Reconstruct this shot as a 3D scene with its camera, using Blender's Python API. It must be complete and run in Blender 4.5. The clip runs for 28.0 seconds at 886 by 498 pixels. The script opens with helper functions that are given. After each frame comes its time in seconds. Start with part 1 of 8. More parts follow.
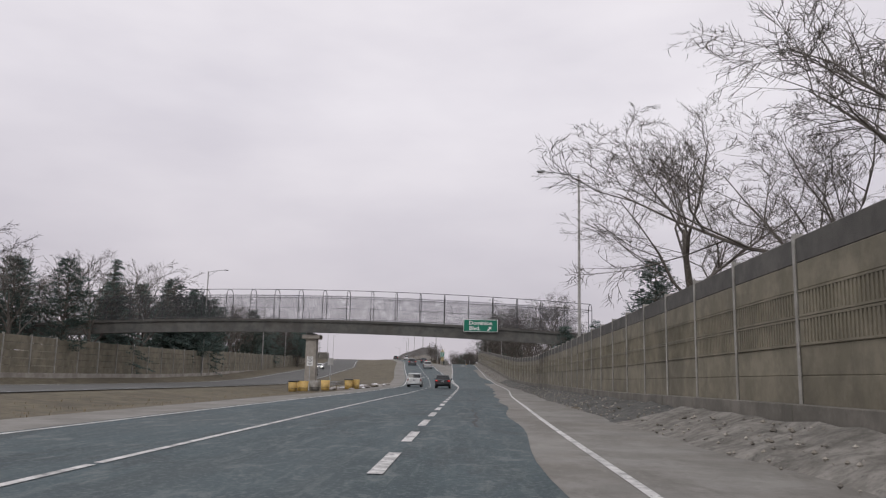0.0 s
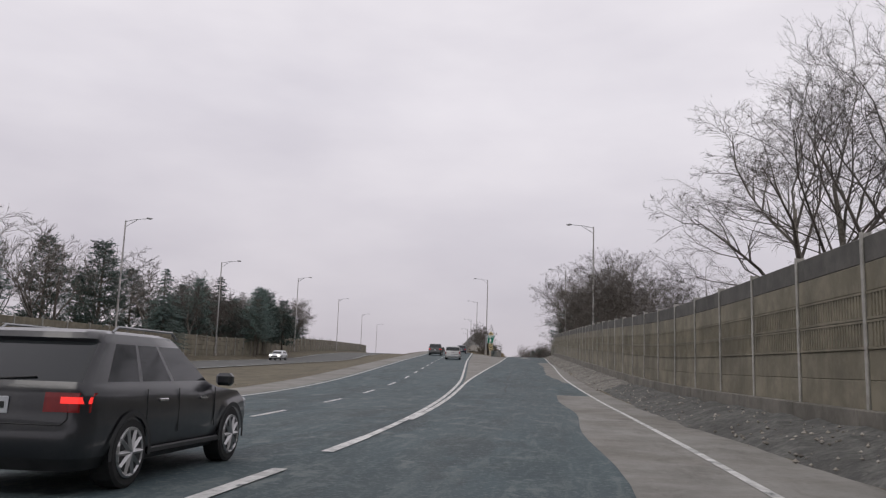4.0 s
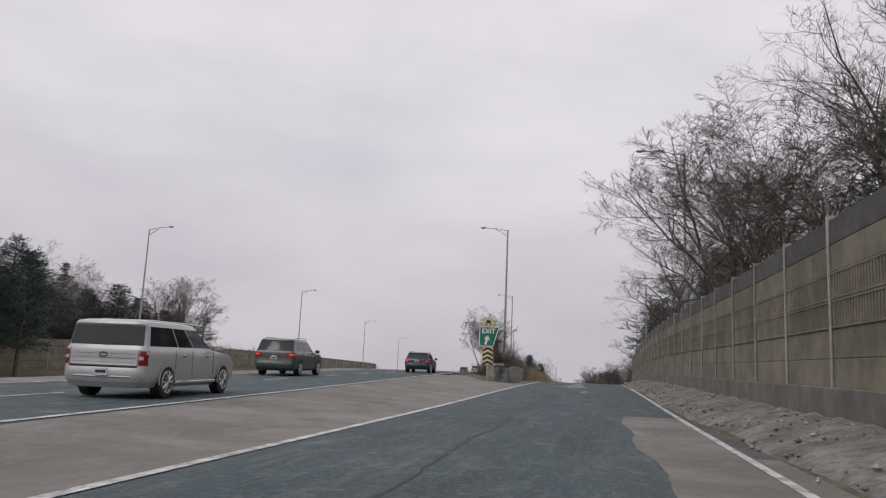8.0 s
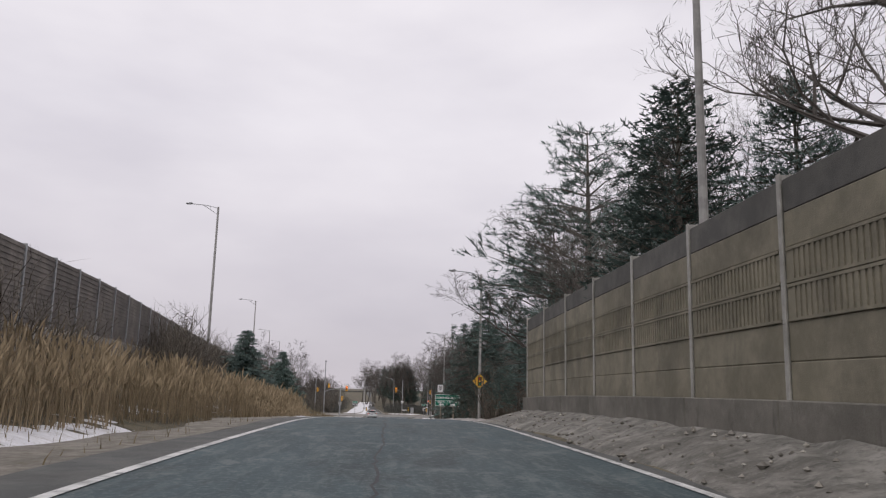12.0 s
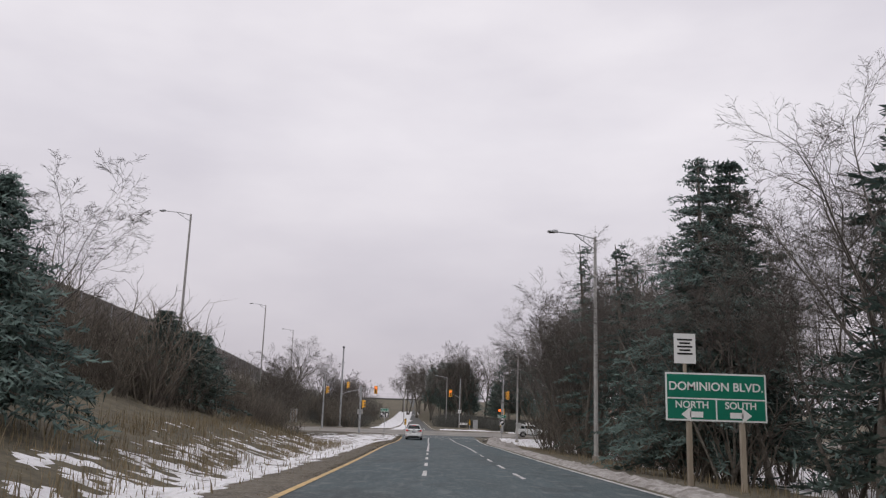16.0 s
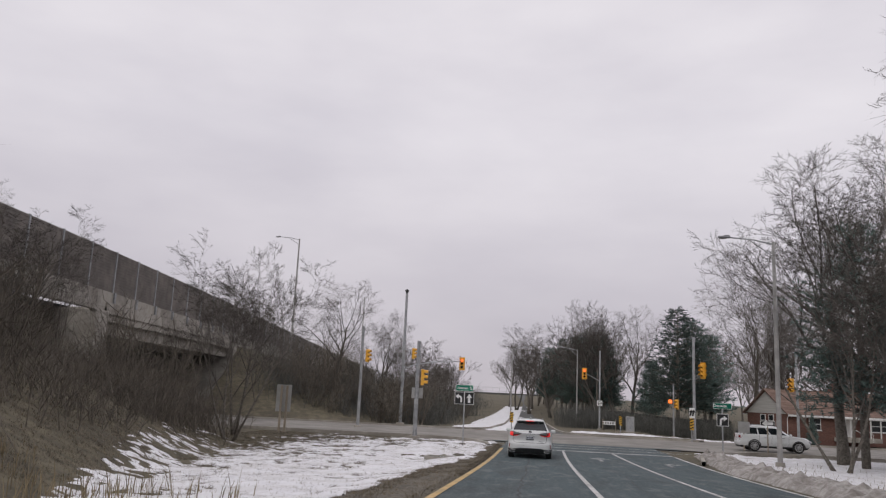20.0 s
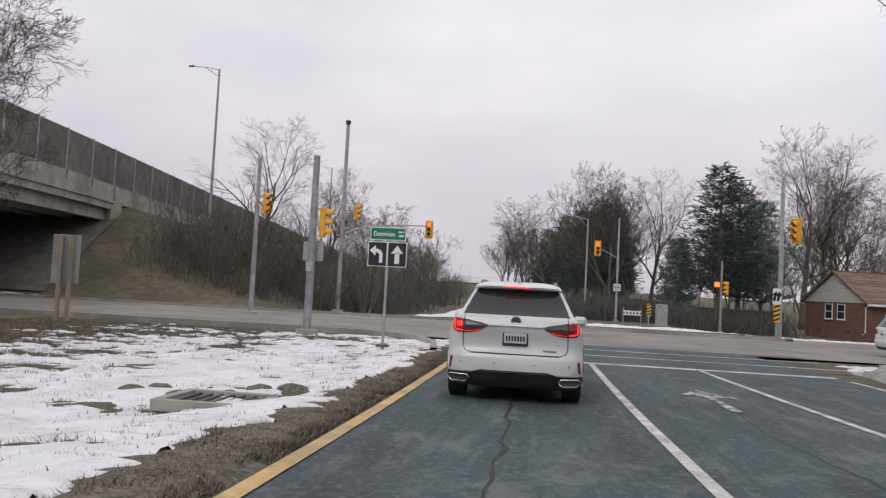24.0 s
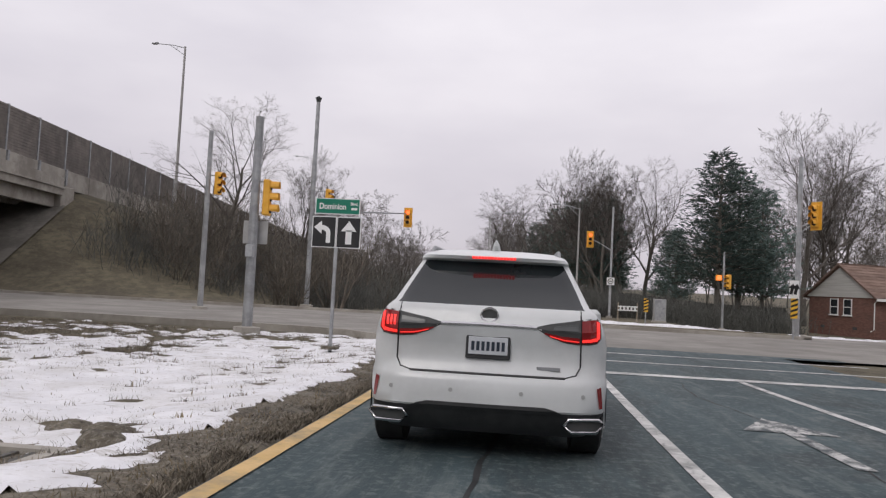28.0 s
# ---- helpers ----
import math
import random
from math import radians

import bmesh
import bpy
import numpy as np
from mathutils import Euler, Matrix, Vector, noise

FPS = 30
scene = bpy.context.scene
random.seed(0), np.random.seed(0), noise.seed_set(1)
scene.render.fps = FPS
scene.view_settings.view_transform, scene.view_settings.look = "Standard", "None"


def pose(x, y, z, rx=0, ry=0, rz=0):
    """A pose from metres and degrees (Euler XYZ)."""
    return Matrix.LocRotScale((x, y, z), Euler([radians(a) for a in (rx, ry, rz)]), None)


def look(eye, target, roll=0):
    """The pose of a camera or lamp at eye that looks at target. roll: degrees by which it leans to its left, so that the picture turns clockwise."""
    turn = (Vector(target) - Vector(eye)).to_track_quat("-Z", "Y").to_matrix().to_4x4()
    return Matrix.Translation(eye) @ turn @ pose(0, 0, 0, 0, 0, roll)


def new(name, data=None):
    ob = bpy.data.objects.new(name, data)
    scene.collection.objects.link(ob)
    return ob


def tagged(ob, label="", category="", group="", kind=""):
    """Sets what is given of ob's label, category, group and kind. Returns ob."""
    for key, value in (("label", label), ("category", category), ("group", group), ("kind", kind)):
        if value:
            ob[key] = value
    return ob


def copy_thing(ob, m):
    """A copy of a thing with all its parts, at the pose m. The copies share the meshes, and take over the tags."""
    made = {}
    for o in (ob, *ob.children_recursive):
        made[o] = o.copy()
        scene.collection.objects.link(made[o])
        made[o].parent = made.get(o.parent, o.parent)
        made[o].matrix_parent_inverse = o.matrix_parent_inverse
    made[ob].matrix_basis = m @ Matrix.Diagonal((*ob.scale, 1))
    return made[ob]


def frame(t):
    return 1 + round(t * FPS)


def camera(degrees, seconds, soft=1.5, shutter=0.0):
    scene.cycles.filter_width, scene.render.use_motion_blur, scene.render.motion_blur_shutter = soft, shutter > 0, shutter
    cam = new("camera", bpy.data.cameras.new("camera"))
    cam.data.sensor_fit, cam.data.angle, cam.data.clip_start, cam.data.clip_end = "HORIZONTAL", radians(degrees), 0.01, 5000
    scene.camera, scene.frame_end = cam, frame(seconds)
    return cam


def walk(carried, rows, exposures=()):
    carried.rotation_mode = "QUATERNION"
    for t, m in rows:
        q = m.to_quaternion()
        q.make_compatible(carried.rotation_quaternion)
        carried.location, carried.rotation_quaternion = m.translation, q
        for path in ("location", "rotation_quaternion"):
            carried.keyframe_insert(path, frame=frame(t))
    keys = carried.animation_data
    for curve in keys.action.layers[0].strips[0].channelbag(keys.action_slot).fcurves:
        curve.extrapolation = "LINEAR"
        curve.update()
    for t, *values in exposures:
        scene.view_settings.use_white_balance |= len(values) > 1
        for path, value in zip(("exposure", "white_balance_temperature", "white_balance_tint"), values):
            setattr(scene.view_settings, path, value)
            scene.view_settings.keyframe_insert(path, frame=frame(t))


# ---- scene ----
cam = camera(58.7, 28.0, soft=1.25)
PATH = [
    (0.0, 0.000, 0.000, 1.062, 1.80, 8.70, -1.30),
    (0.5, 0.309, 10.880, 0.986, 3.20, 8.60, -1.30),
    (1.0, 0.621, 21.684, 0.833, 4.00, 8.60, -1.50),
    (1.5, 0.856, 32.486, 0.756, 4.50, 8.50, -1.70),
    (2.0, 1.162, 43.443, 0.603, 4.80, 8.40, -1.70),
    (2.5, 1.384, 54.626, 0.451, 5.10, 8.40, -1.80),
    (3.0, 1.632, 65.045, 0.297, 5.40, 8.40, -1.80),
    (3.5, 1.923, 76.461, 0.221, 5.80, 8.30, -1.70),
    (5.5, 2.348, 120.661, 0.051, 12.50, 9.90, -2.80),
    (6.0, 1.859, 131.278, 0.306, 12.50, 9.90, -2.70),
    (6.5, 1.619, 141.953, 0.689, 12.30, 9.90, -2.60),
    (7.0, 1.475, 152.780, 1.071, 12.20, 9.90, -2.60),
    (7.5, 1.379, 162.834, 1.326, 12.10, 10.00, -2.60),
    (8.0, 1.014, 173.479, 1.708, 12.00, 10.00, -2.50),
    (8.5, 0.688, 184.527, 1.964, 11.90, 10.00, -2.50),
    (9.0, 0.267, 195.421, 2.346, 11.80, 10.00, -2.30),
    (9.5, -0.155, 206.316, 2.729, 6.40, 10.10, -2.00),
    (10.0, -0.586, 216.684, 3.111, -1.10, 10.20, -1.90),
    (10.5, -0.978, 227.455, 3.366, -2.60, 10.20, -1.60),
    (11.0, -1.343, 238.101, 3.748, -2.90, 10.30, -1.60),
    (11.5, -1.688, 248.097, 3.876, -3.30, 10.30, -1.40),
    (13.5, -2.538, 286.347, 4.046, -4.30, 9.80, -1.70),
    (14.0, -2.796, 295.439, 3.791, -4.60, 9.90, -1.50),
    (14.5, -2.973, 303.887, 3.536, -5.00, 10.10, -1.40),
    (15.0, -3.122, 312.717, 3.281, -5.10, 10.30, -1.30),
    (15.5, -3.153, 321.410, 2.898, -3.20, 10.60, -1.60),
    (16.0, -3.320, 329.985, 2.516, -0.40, 10.90, -1.80),
    (16.5, -3.396, 338.042, 2.261, 1.80, 11.10, -2.00),
    (17.0, -3.516, 345.464, 2.006, 3.40, 11.30, -2.00),
    (17.5, -3.882, 353.030, 1.751, 4.60, 11.60, -2.20),
    (18.0, -4.138, 360.333, 1.368, 5.70, 11.80, -2.30),
    (18.5, -4.421, 367.255, 1.113, 6.80, 12.20, -2.40),
    (19.0, -4.639, 373.277, 0.858, 7.30, 12.40, -2.50),
    (19.5, -4.865, 379.173, 0.731, 7.50, 12.00, -2.50),
    (20.0, -5.119, 384.686, 0.603, 7.40, 10.60, -2.60),
    (20.5, -5.281, 389.682, 0.348, 7.40, 9.00, -2.70),
    (21.0, -5.351, 394.161, 0.221, 7.40, 6.80, -2.80),
    (21.5, -5.365, 397.612, -0.034, 7.30, 6.40, -2.80),
    (22.0, -5.397, 400.810, -0.162, 7.40, 3.90, -2.90),
    (22.5, -5.474, 403.372, -0.162, 7.30, 3.70, -2.90),
    (24.5, -5.494, 410.403, -0.417, 7.10, 2.90, -3.00),
    (25.0, -5.541, 411.556, -0.417, 7.00, 2.90, -3.00),
    (25.5, -5.470, 412.574, -0.544, 6.90, 2.90, -3.00),
    (26.0, -5.425, 413.210, -0.544, 6.80, 2.90, -3.00),
    (26.5, -5.526, 413.600, -0.544, 6.70, 3.00, -3.00),
    (27.0, -5.517, 413.727, -0.544, 6.50, 3.10, -3.00),
    (27.5, -5.517, 413.727, -0.544, 6.40, 3.00, -3.00),
    (28.0, -5.517, 413.727, -0.544, 6.30, 2.80, -3.00),
]
walk(cam, [(t, pose(x, y, z, 90 + p, r, w)) for t, x, y, z, w, p, r in PATH],
     [(0, 0.05), (3.5, 0.05), (5.5, -0.05), (9, -0.05), (11, 0.1), (14, 0.06), (16, 0.05), (20, -0.05), (22, 0.1), (24.5, 0.17), (28, 0.17)])

# ---- sky and light: a bright overcast noon ----
world = bpy.data.worlds.new("overcast_sky")
scene.world = world
world.use_nodes = True
wn, wl = world.node_tree.nodes, world.node_tree.links
wn.clear()
w_out = wn.new("ShaderNodeOutputWorld")
w_sky = wn.new("ShaderNodeTexSky")
w_sky.sky_type, w_sky.sun_disc = "NISHITA", False
w_sky.sun_elevation, w_sky.sun_rotation = radians(38), radians(200)
w_bg_sky = wn.new("ShaderNodeBackground")
w_bg_sky.inputs["Strength"].default_value = 0.06
w_coord = wn.new("ShaderNodeTexCoord")
w_map = wn.new("ShaderNodeMapping")
w_map.inputs["Scale"].default_value = (1.3, 1.3, 3.6)
w_noise = wn.new("ShaderNodeTexNoise")
w_noise.inputs["Scale"].default_value, w_noise.inputs["Detail"].default_value = 1.7, 5
w_noise.inputs["Roughness"].default_value = 0.5
w_ramp = wn.new("ShaderNodeValToRGB")
w_ramp.color_ramp.elements[0].position, w_ramp.color_ramp.elements[0].color = 0.36, (0.74, 0.705, 0.765, 1)
w_ramp.color_ramp.elements[1].position, w_ramp.color_ramp.elements[1].color = 0.66, (0.90, 0.86, 0.905, 1)
w_bg_cloud = wn.new("ShaderNodeBackground")
w_bg_cloud.inputs["Strength"].default_value = 0.98
w_mix = wn.new("ShaderNodeMixShader")
w_mix.inputs[0].default_value = 0.93
wl.new(w_coord.outputs["Generated"], w_map.inputs["Vector"])
wl.new(w_map.outputs["Vector"], w_noise.inputs["Vector"])
wl.new(w_noise.outputs["Fac"], w_ramp.inputs["Fac"])
# an overcast sky is dimmer near the horizon than overhead
w_sep = wn.new("ShaderNodeSeparateXYZ")
w_grad = wn.new("ShaderNodeValToRGB")
w_grad.color_ramp.elements[0].position, w_grad.color_ramp.elements[0].color = 0.02, (0.76, 0.74, 0.755, 1)
w_grad.color_ramp.elements[1].position, w_grad.color_ramp.elements[1].color = 0.32, (1.0, 1.0, 1.0, 1)
w_mid = w_grad.color_ramp.elements.new(0.13)
w_mid.color = (0.80, 0.785, 0.80, 1)
w_mul = wn.new("ShaderNodeMix")
w_mul.data_type, w_mul.blend_type = "RGBA", "MULTIPLY"
w_mul.inputs["Factor"].default_value = 1.0
wl.new(w_coord.outputs["Generated"], w_sep.inputs["Vector"])
wl.new(w_sep.outputs["Z"], w_grad.inputs["Fac"])
wl.new(w_ramp.outputs["Color"], w_mul.inputs["A"])
wl.new(w_grad.outputs["Color"], w_mul.inputs["B"])
wl.new(w_mul.outputs["Result"], w_bg_cloud.inputs["Color"])
wl.new(w_sky.outputs["Color"], w_bg_sky.inputs["Color"])
wl.new(w_bg_sky.outputs["Background"], w_mix.inputs[1])
wl.new(w_bg_cloud.outputs["Background"], w_mix.inputs[2])
wl.new(w_mix.outputs["Shader"], w_out.inputs["Surface"])

sun_data = bpy.data.lights.new("sun", "SUN")
sun_data.energy, sun_data.angle, sun_data.color = 0.7, radians(30), (1.0, 0.96, 0.92)
sun = new("sun", sun_data)
sun.matrix_world = look((0, 0, 60), (30, 60, 0))

# ---- materials ----
def rgb(c):
    return (*c, 1.0)


def mat(name, a, b=None, scale=2.0, rough=0.8, bump=0.0, bump_scale=None, metal=0.0, dirt=None, dirt_scale=0.35, dirt_amount=0.5,
        stretch=(1, 1, 1), vary=0.0, emit=0.0, detail=6.0, spec=0.5, coat=0.0, island=0.0, scuffs=()):
    """A surface of two base colours mixed by fine noise, stained by broad noise, with fine relief."""
    m = bpy.data.materials.new(name)
    m.use_nodes = True
    n, l = m.node_tree.nodes, m.node_tree.links
    bsdf = n["Principled BSDF"]
    bsdf.inputs["Roughness"].default_value = rough
    bsdf.inputs["Metallic"].default_value = metal
    bsdf.inputs["Specular IOR Level"].default_value = spec
    bsdf.inputs["Coat Weight"].default_value = coat
    b = b or tuple(v * 0.85 for v in a)
    geo = n.new("ShaderNodeNewGeometry")
    mp = n.new("ShaderNodeMapping")
    mp.inputs["Scale"].default_value = stretch
    l.new(geo.outputs["Position"], mp.inputs["Vector"])
    n1 = n.new("ShaderNodeTexNoise")
    n1.inputs["Scale"].default_value, n1.inputs["Detail"].default_value = scale, detail
    n1.inputs["Roughness"].default_value = 0.65
    l.new(mp.outputs["Vector"], n1.inputs["Vector"])
    r1 = n.new("ShaderNodeMapRange")
    r1.inputs["From Min"].default_value, r1.inputs["From Max"].default_value = 0.40, 0.60
    l.new(n1.outputs["Fac"], r1.inputs["Value"])
    mix = n.new("ShaderNodeMix")
    mix.data_type = "RGBA"
    mix.inputs["A"].default_value, mix.inputs["B"].default_value = rgb(a), rgb(b)
    l.new(r1.outputs["Result"], mix.inputs["Factor"])
    colour = mix.outputs["Result"]
    if dirt:
        n2 = n.new("ShaderNodeTexNoise")
        n2.inputs["Scale"].default_value, n2.inputs["Detail"].default_value = dirt_scale, 8
        n2.inputs["Roughness"].default_value = 0.7
        l.new(mp.outputs["Vector"], n2.inputs["Vector"])
        r2 = n.new("ShaderNodeMapRange")
        r2.inputs["From Min"].default_value, r2.inputs["From Max"].default_value = 0.46, 0.62
        r2.inputs["To Max"].default_value = dirt_amount
        l.new(n2.outputs["Fac"], r2.inputs["Value"])
        m2 = n.new("ShaderNodeMix")
        m2.data_type = "RGBA"
        m2.inputs["B"].default_value = rgb(dirt)
        l.new(colour, m2.inputs["A"])
        l.new(r2.outputs["Result"], m2.inputs["Factor"])
        colour = m2.outputs["Result"]
    for sc, sc_stretch, sc_scale, lo, hi, strength in scuffs:
        # marks with a shape of their own: worn streaks, blotches, pits
        mp2 = n.new("ShaderNodeMapping")
        mp2.inputs["Scale"].default_value = sc_stretch
        l.new(geo.outputs["Position"], mp2.inputs["Vector"])
        n4 = n.new("ShaderNodeTexNoise")
        n4.inputs["Scale"].default_value, n4.inputs["Detail"].default_value = sc_scale, 9
        n4.inputs["Roughness"].default_value, n4.inputs["Distortion"].default_value = 0.72, 0.35
        l.new(mp2.outputs["Vector"], n4.inputs["Vector"])
        r4 = n.new("ShaderNodeMapRange")
        r4.inputs["From Min"].default_value, r4.inputs["From Max"].default_value = lo, hi
        r4.inputs["To Max"].default_value = strength
        l.new(n4.outputs["Fac"], r4.inputs["Value"])
        m4 = n.new("ShaderNodeMix")
        m4.data_type = "RGBA"
        m4.inputs["B"].default_value = rgb(sc)
        l.new(colour, m4.inputs["A"])
        l.new(r4.outputs["Result"], m4.inputs["Factor"])
        colour = m4.outputs["Result"]
    for amount, node, out in ((vary, "ShaderNodeObjectInfo", "Random"), (island, "ShaderNodeNewGeometry", "Random Per Island")):
        if amount:
            info = n.new(node)
            r3 = n.new("ShaderNodeMapRange")
            r3.inputs["To Min"].default_value, r3.inputs["To Max"].default_value = 1 - amount, 1 + amount
            l.new(info.outputs[out], r3.inputs["Value"])
            hsv = n.new("ShaderNodeHueSaturation")
            l.new(r3.outputs["Result"], hsv.inputs["Value"])
            l.new(colour, hsv.inputs["Color"])
            colour = hsv.outputs["Color"]
    l.new(colour, bsdf.inputs["Base Color"])
    if bump:
        n3 = n.new("ShaderNodeTexNoise")
        n3.inputs["Scale"].default_value, n3.inputs["Detail"].default_value = bump_scale or scale * 4, 5
        l.new(mp.outputs["Vector"], n3.inputs["Vector"])
        bp = n.new("ShaderNodeBump")
        bp.inputs["Strength"].default_value, bp.inputs["Distance"].default_value = 0.6, bump
        l.new(n3.outputs["Fac"], bp.inputs["Height"])
        l.new(bp.outputs["Normal"], bsdf.inputs["Normal"])
    if emit:
        bsdf.inputs["Emission Color"].default_value, bsdf.inputs["Emission Strength"].default_value = rgb(a), emit
    return m


M = {}
M["asphalt"] = mat("asphalt", (0.033, 0.057, 0.064), (0.051, 0.081, 0.090), 1.1, 0.8, 0.012, 55, dirt=(0.065, 0.082, 0.084), dirt_scale=0.45, dirt_amount=0.5, stretch=(1, 0.16, 1),
                   scuffs=(((0.16, 0.185, 0.18), (1.0, 0.55, 1), 1.5, 0.54, 0.63, 0.6), ((0.14, 0.165, 0.162), (2.2, 0.22, 1), 2.2, 0.52, 0.62, 0.45), ((0.024, 0.034, 0.037), (1, 0.3, 1), 0.5, 0.53, 0.6, 0.55), ((0.17, 0.195, 0.19), (1, 0.8, 1), 13, 0.51, 0.62, 0.5)))
M["asphalt_old"] = mat("asphalt_old", (0.085, 0.09, 0.086), (0.125, 0.126, 0.118), 1.4, 0.85, 0.015, 60, dirt=(0.06, 0.06, 0.056), dirt_scale=0.3, dirt_amount=0.5, scuffs=(((0.17, 0.165, 0.15), (1, 0.4, 1), 1.5, 0.58, 0.72, 0.5), ((0.05, 0.05, 0.046), (1, 1, 1), 9, 0.58, 0.7, 0.5)))
M["patch"] = mat("worn_patch", (0.20, 0.205, 0.195), (0.28, 0.28, 0.26), 2.4, 0.9, 0.01, 40, dirt=(0.11, 0.11, 0.1), dirt_scale=0.8)
M["shoulder"] = mat("concrete_shoulder", (0.195, 0.19, 0.172), (0.265, 0.258, 0.236), 0.7, 0.9, 0.01, 40, dirt=(0.15, 0.138, 0.118), dirt_scale=0.25, dirt_amount=0.6, scuffs=(((0.12, 0.112, 0.098), (1, 0.35, 1), 1.3, 0.54, 0.68, 0.6), ((0.32, 0.31, 0.285), (1, 0.5, 1), 5, 0.54, 0.68, 0.4), ((0.1, 0.095, 0.085), (1, 1, 1), 14, 0.55, 0.68, 0.5)))
M["street"] = mat("street_concrete", (0.23, 0.215, 0.195), (0.3, 0.285, 0.26), 0.6, 0.9, 0.01, 40, dirt=(0.16, 0.15, 0.135), dirt_scale=0.2, dirt_amount=0.6)
M["line"] = mat("white_paint", (0.56, 0.56, 0.54), (0.72, 0.72, 0.70), 3, 0.7, 0.003, 60, dirt=(0.22, 0.225, 0.22), dirt_scale=2.2, dirt_amount=0.75, scuffs=(((0.09, 0.105, 0.105), (1.5, 0.8, 1), 3.2, 0.56, 0.64, 0.85),))
M["line_worn"] = mat("worn_white_paint", (0.5, 0.5, 0.48), (0.62, 0.62, 0.6), 3, 0.75, 0.003, 60, dirt=(0.12, 0.135, 0.135), dirt_scale=2.6, dirt_amount=0.9, scuffs=(((0.06, 0.075, 0.08), (2.2, 0.9, 1), 2.6, 0.47, 0.55, 0.95), ((0.06, 0.075, 0.08), (1, 1, 1), 9, 0.5, 0.6, 0.8)))
M["yellow"] = mat("yellow_paint", (0.58, 0.39, 0.15), (0.68, 0.47, 0.21), 3, 0.7, 0.003, 60, dirt=(0.3, 0.24, 0.15), dirt_scale=1.6, dirt_amount=0.7, scuffs=(((0.12, 0.12, 0.11), (1.5, 0.7, 1), 3.2, 0.58, 0.67, 0.8),))
M["verge"] = mat("dry_grass_ground", (0.095, 0.084, 0.055), (0.16, 0.139, 0.092), 1.6, 0.95, 0.05, 9, dirt=(0.07, 0.06, 0.042), dirt_scale=0.3, dirt_amount=0.7, scuffs=(((0.2, 0.17, 0.105), (1, 1, 1), 6, 0.54, 0.66, 0.6), ((0.05, 0.045, 0.035), (1, 1, 1), 3, 0.54, 0.66, 0.6)))
M["soil"] = mat("bank_soil", (0.15, 0.145, 0.128), (0.275, 0.262, 0.235), 2.2, 0.95, 0.08, 5, dirt=(0.075, 0.07, 0.058), dirt_scale=0.6, dirt_amount=0.6, scuffs=(((0.3, 0.29, 0.265), (1, 1, 1), 10, 0.55, 0.66, 0.5), ((0.05, 0.048, 0.042), (1, 0.6, 1), 6, 0.53, 0.64, 0.6)))
M["dirt"] = mat("trodden_dirt", (0.17, 0.155, 0.13), (0.26, 0.24, 0.205), 2.5, 0.95, 0.03, 14, dirt=(0.1, 0.09, 0.072), dirt_scale=0.7, dirt_amount=0.6, scuffs=(((0.32, 0.3, 0.265), (1, 1, 1), 15, 0.53, 0.63, 0.5), ((0.11, 0.095, 0.06), (1, 0.5, 1), 3, 0.52, 0.6, 0.6)))
M["gravel"] = mat("gravel_edge", (0.11, 0.094, 0.068), (0.19, 0.168, 0.128), 7, 0.95, 0.03, 22, dirt=(0.05, 0.044, 0.036), dirt_scale=1.2, scuffs=(((0.27, 0.25, 0.22), (1, 1, 1), 22, 0.52, 0.6, 0.65), ((0.03, 0.027, 0.022), (1, 1, 1), 8, 0.52, 0.62, 0.65)))
M["snow"] = mat("old_snow", (0.74, 0.74, 0.765), (0.85, 0.85, 0.875), 1.5, 0.75, 0.03, 7, dirt=(0.58, 0.565, 0.545), dirt_scale=0.9, dirt_amount=0.45, scuffs=(((0.26, 0.225, 0.165), (0.55, 1.5, 1), 1.7, 0.56, 0.64, 0.4), ((0.34, 0.31, 0.26), (0.8, 1.6, 1), 9, 0.56, 0.63, 0.45)))
M["snow_dirty"] = mat("ploughed_snow", (0.30, 0.28, 0.26), (0.46, 0.44, 0.42), 3.5, 0.9, 0.06, 9, dirt=(0.17, 0.15, 0.13), dirt_scale=1.5, dirt_amount=0.7)
M["soil_dark"] = mat("dark_bank_litter", (0.075, 0.077, 0.072), (0.14, 0.14, 0.128), 3.0, 0.95, 0.08, 6, dirt=(0.05, 0.05, 0.046), dirt_scale=0.7, dirt_amount=0.6, scuffs=(((0.2, 0.196, 0.18), (1, 1, 1), 12, 0.56, 0.66, 0.5), ((0.035, 0.035, 0.032), (1, 0.7, 1), 7, 0.53, 0.64, 0.6)))
M["panel"] = mat("tan_concrete_panel", (0.178, 0.162, 0.118), (0.24, 0.218, 0.163), 1.2, 0.92, 0.008, 45, dirt=(0.105, 0.096, 0.073), dirt_scale=0.5, dirt_amount=0.6, vary=0.07, scuffs=(((0.09, 0.085, 0.07), (1, 1, 0.25), 1.6, 0.58, 0.72, 0.5), ((0.25, 0.235, 0.19), (1, 1, 0.6), 5, 0.62, 0.75, 0.4)))
M["panel_cap"] = mat("grey_weathered_panel", (0.088, 0.086, 0.08), (0.125, 0.12, 0.11), 1.5, 0.95, 0.008, 45, dirt=(0.07, 0.068, 0.063), dirt_scale=0.5, vary=0.08)
M["post"] = mat("galvanised_wall_post", (0.30, 0.295, 0.27), (0.40, 0.39, 0.36), 3, 0.9, 0.006, 50, dirt=(0.2, 0.19, 0.165), dirt_scale=0.8, vary=0.08)
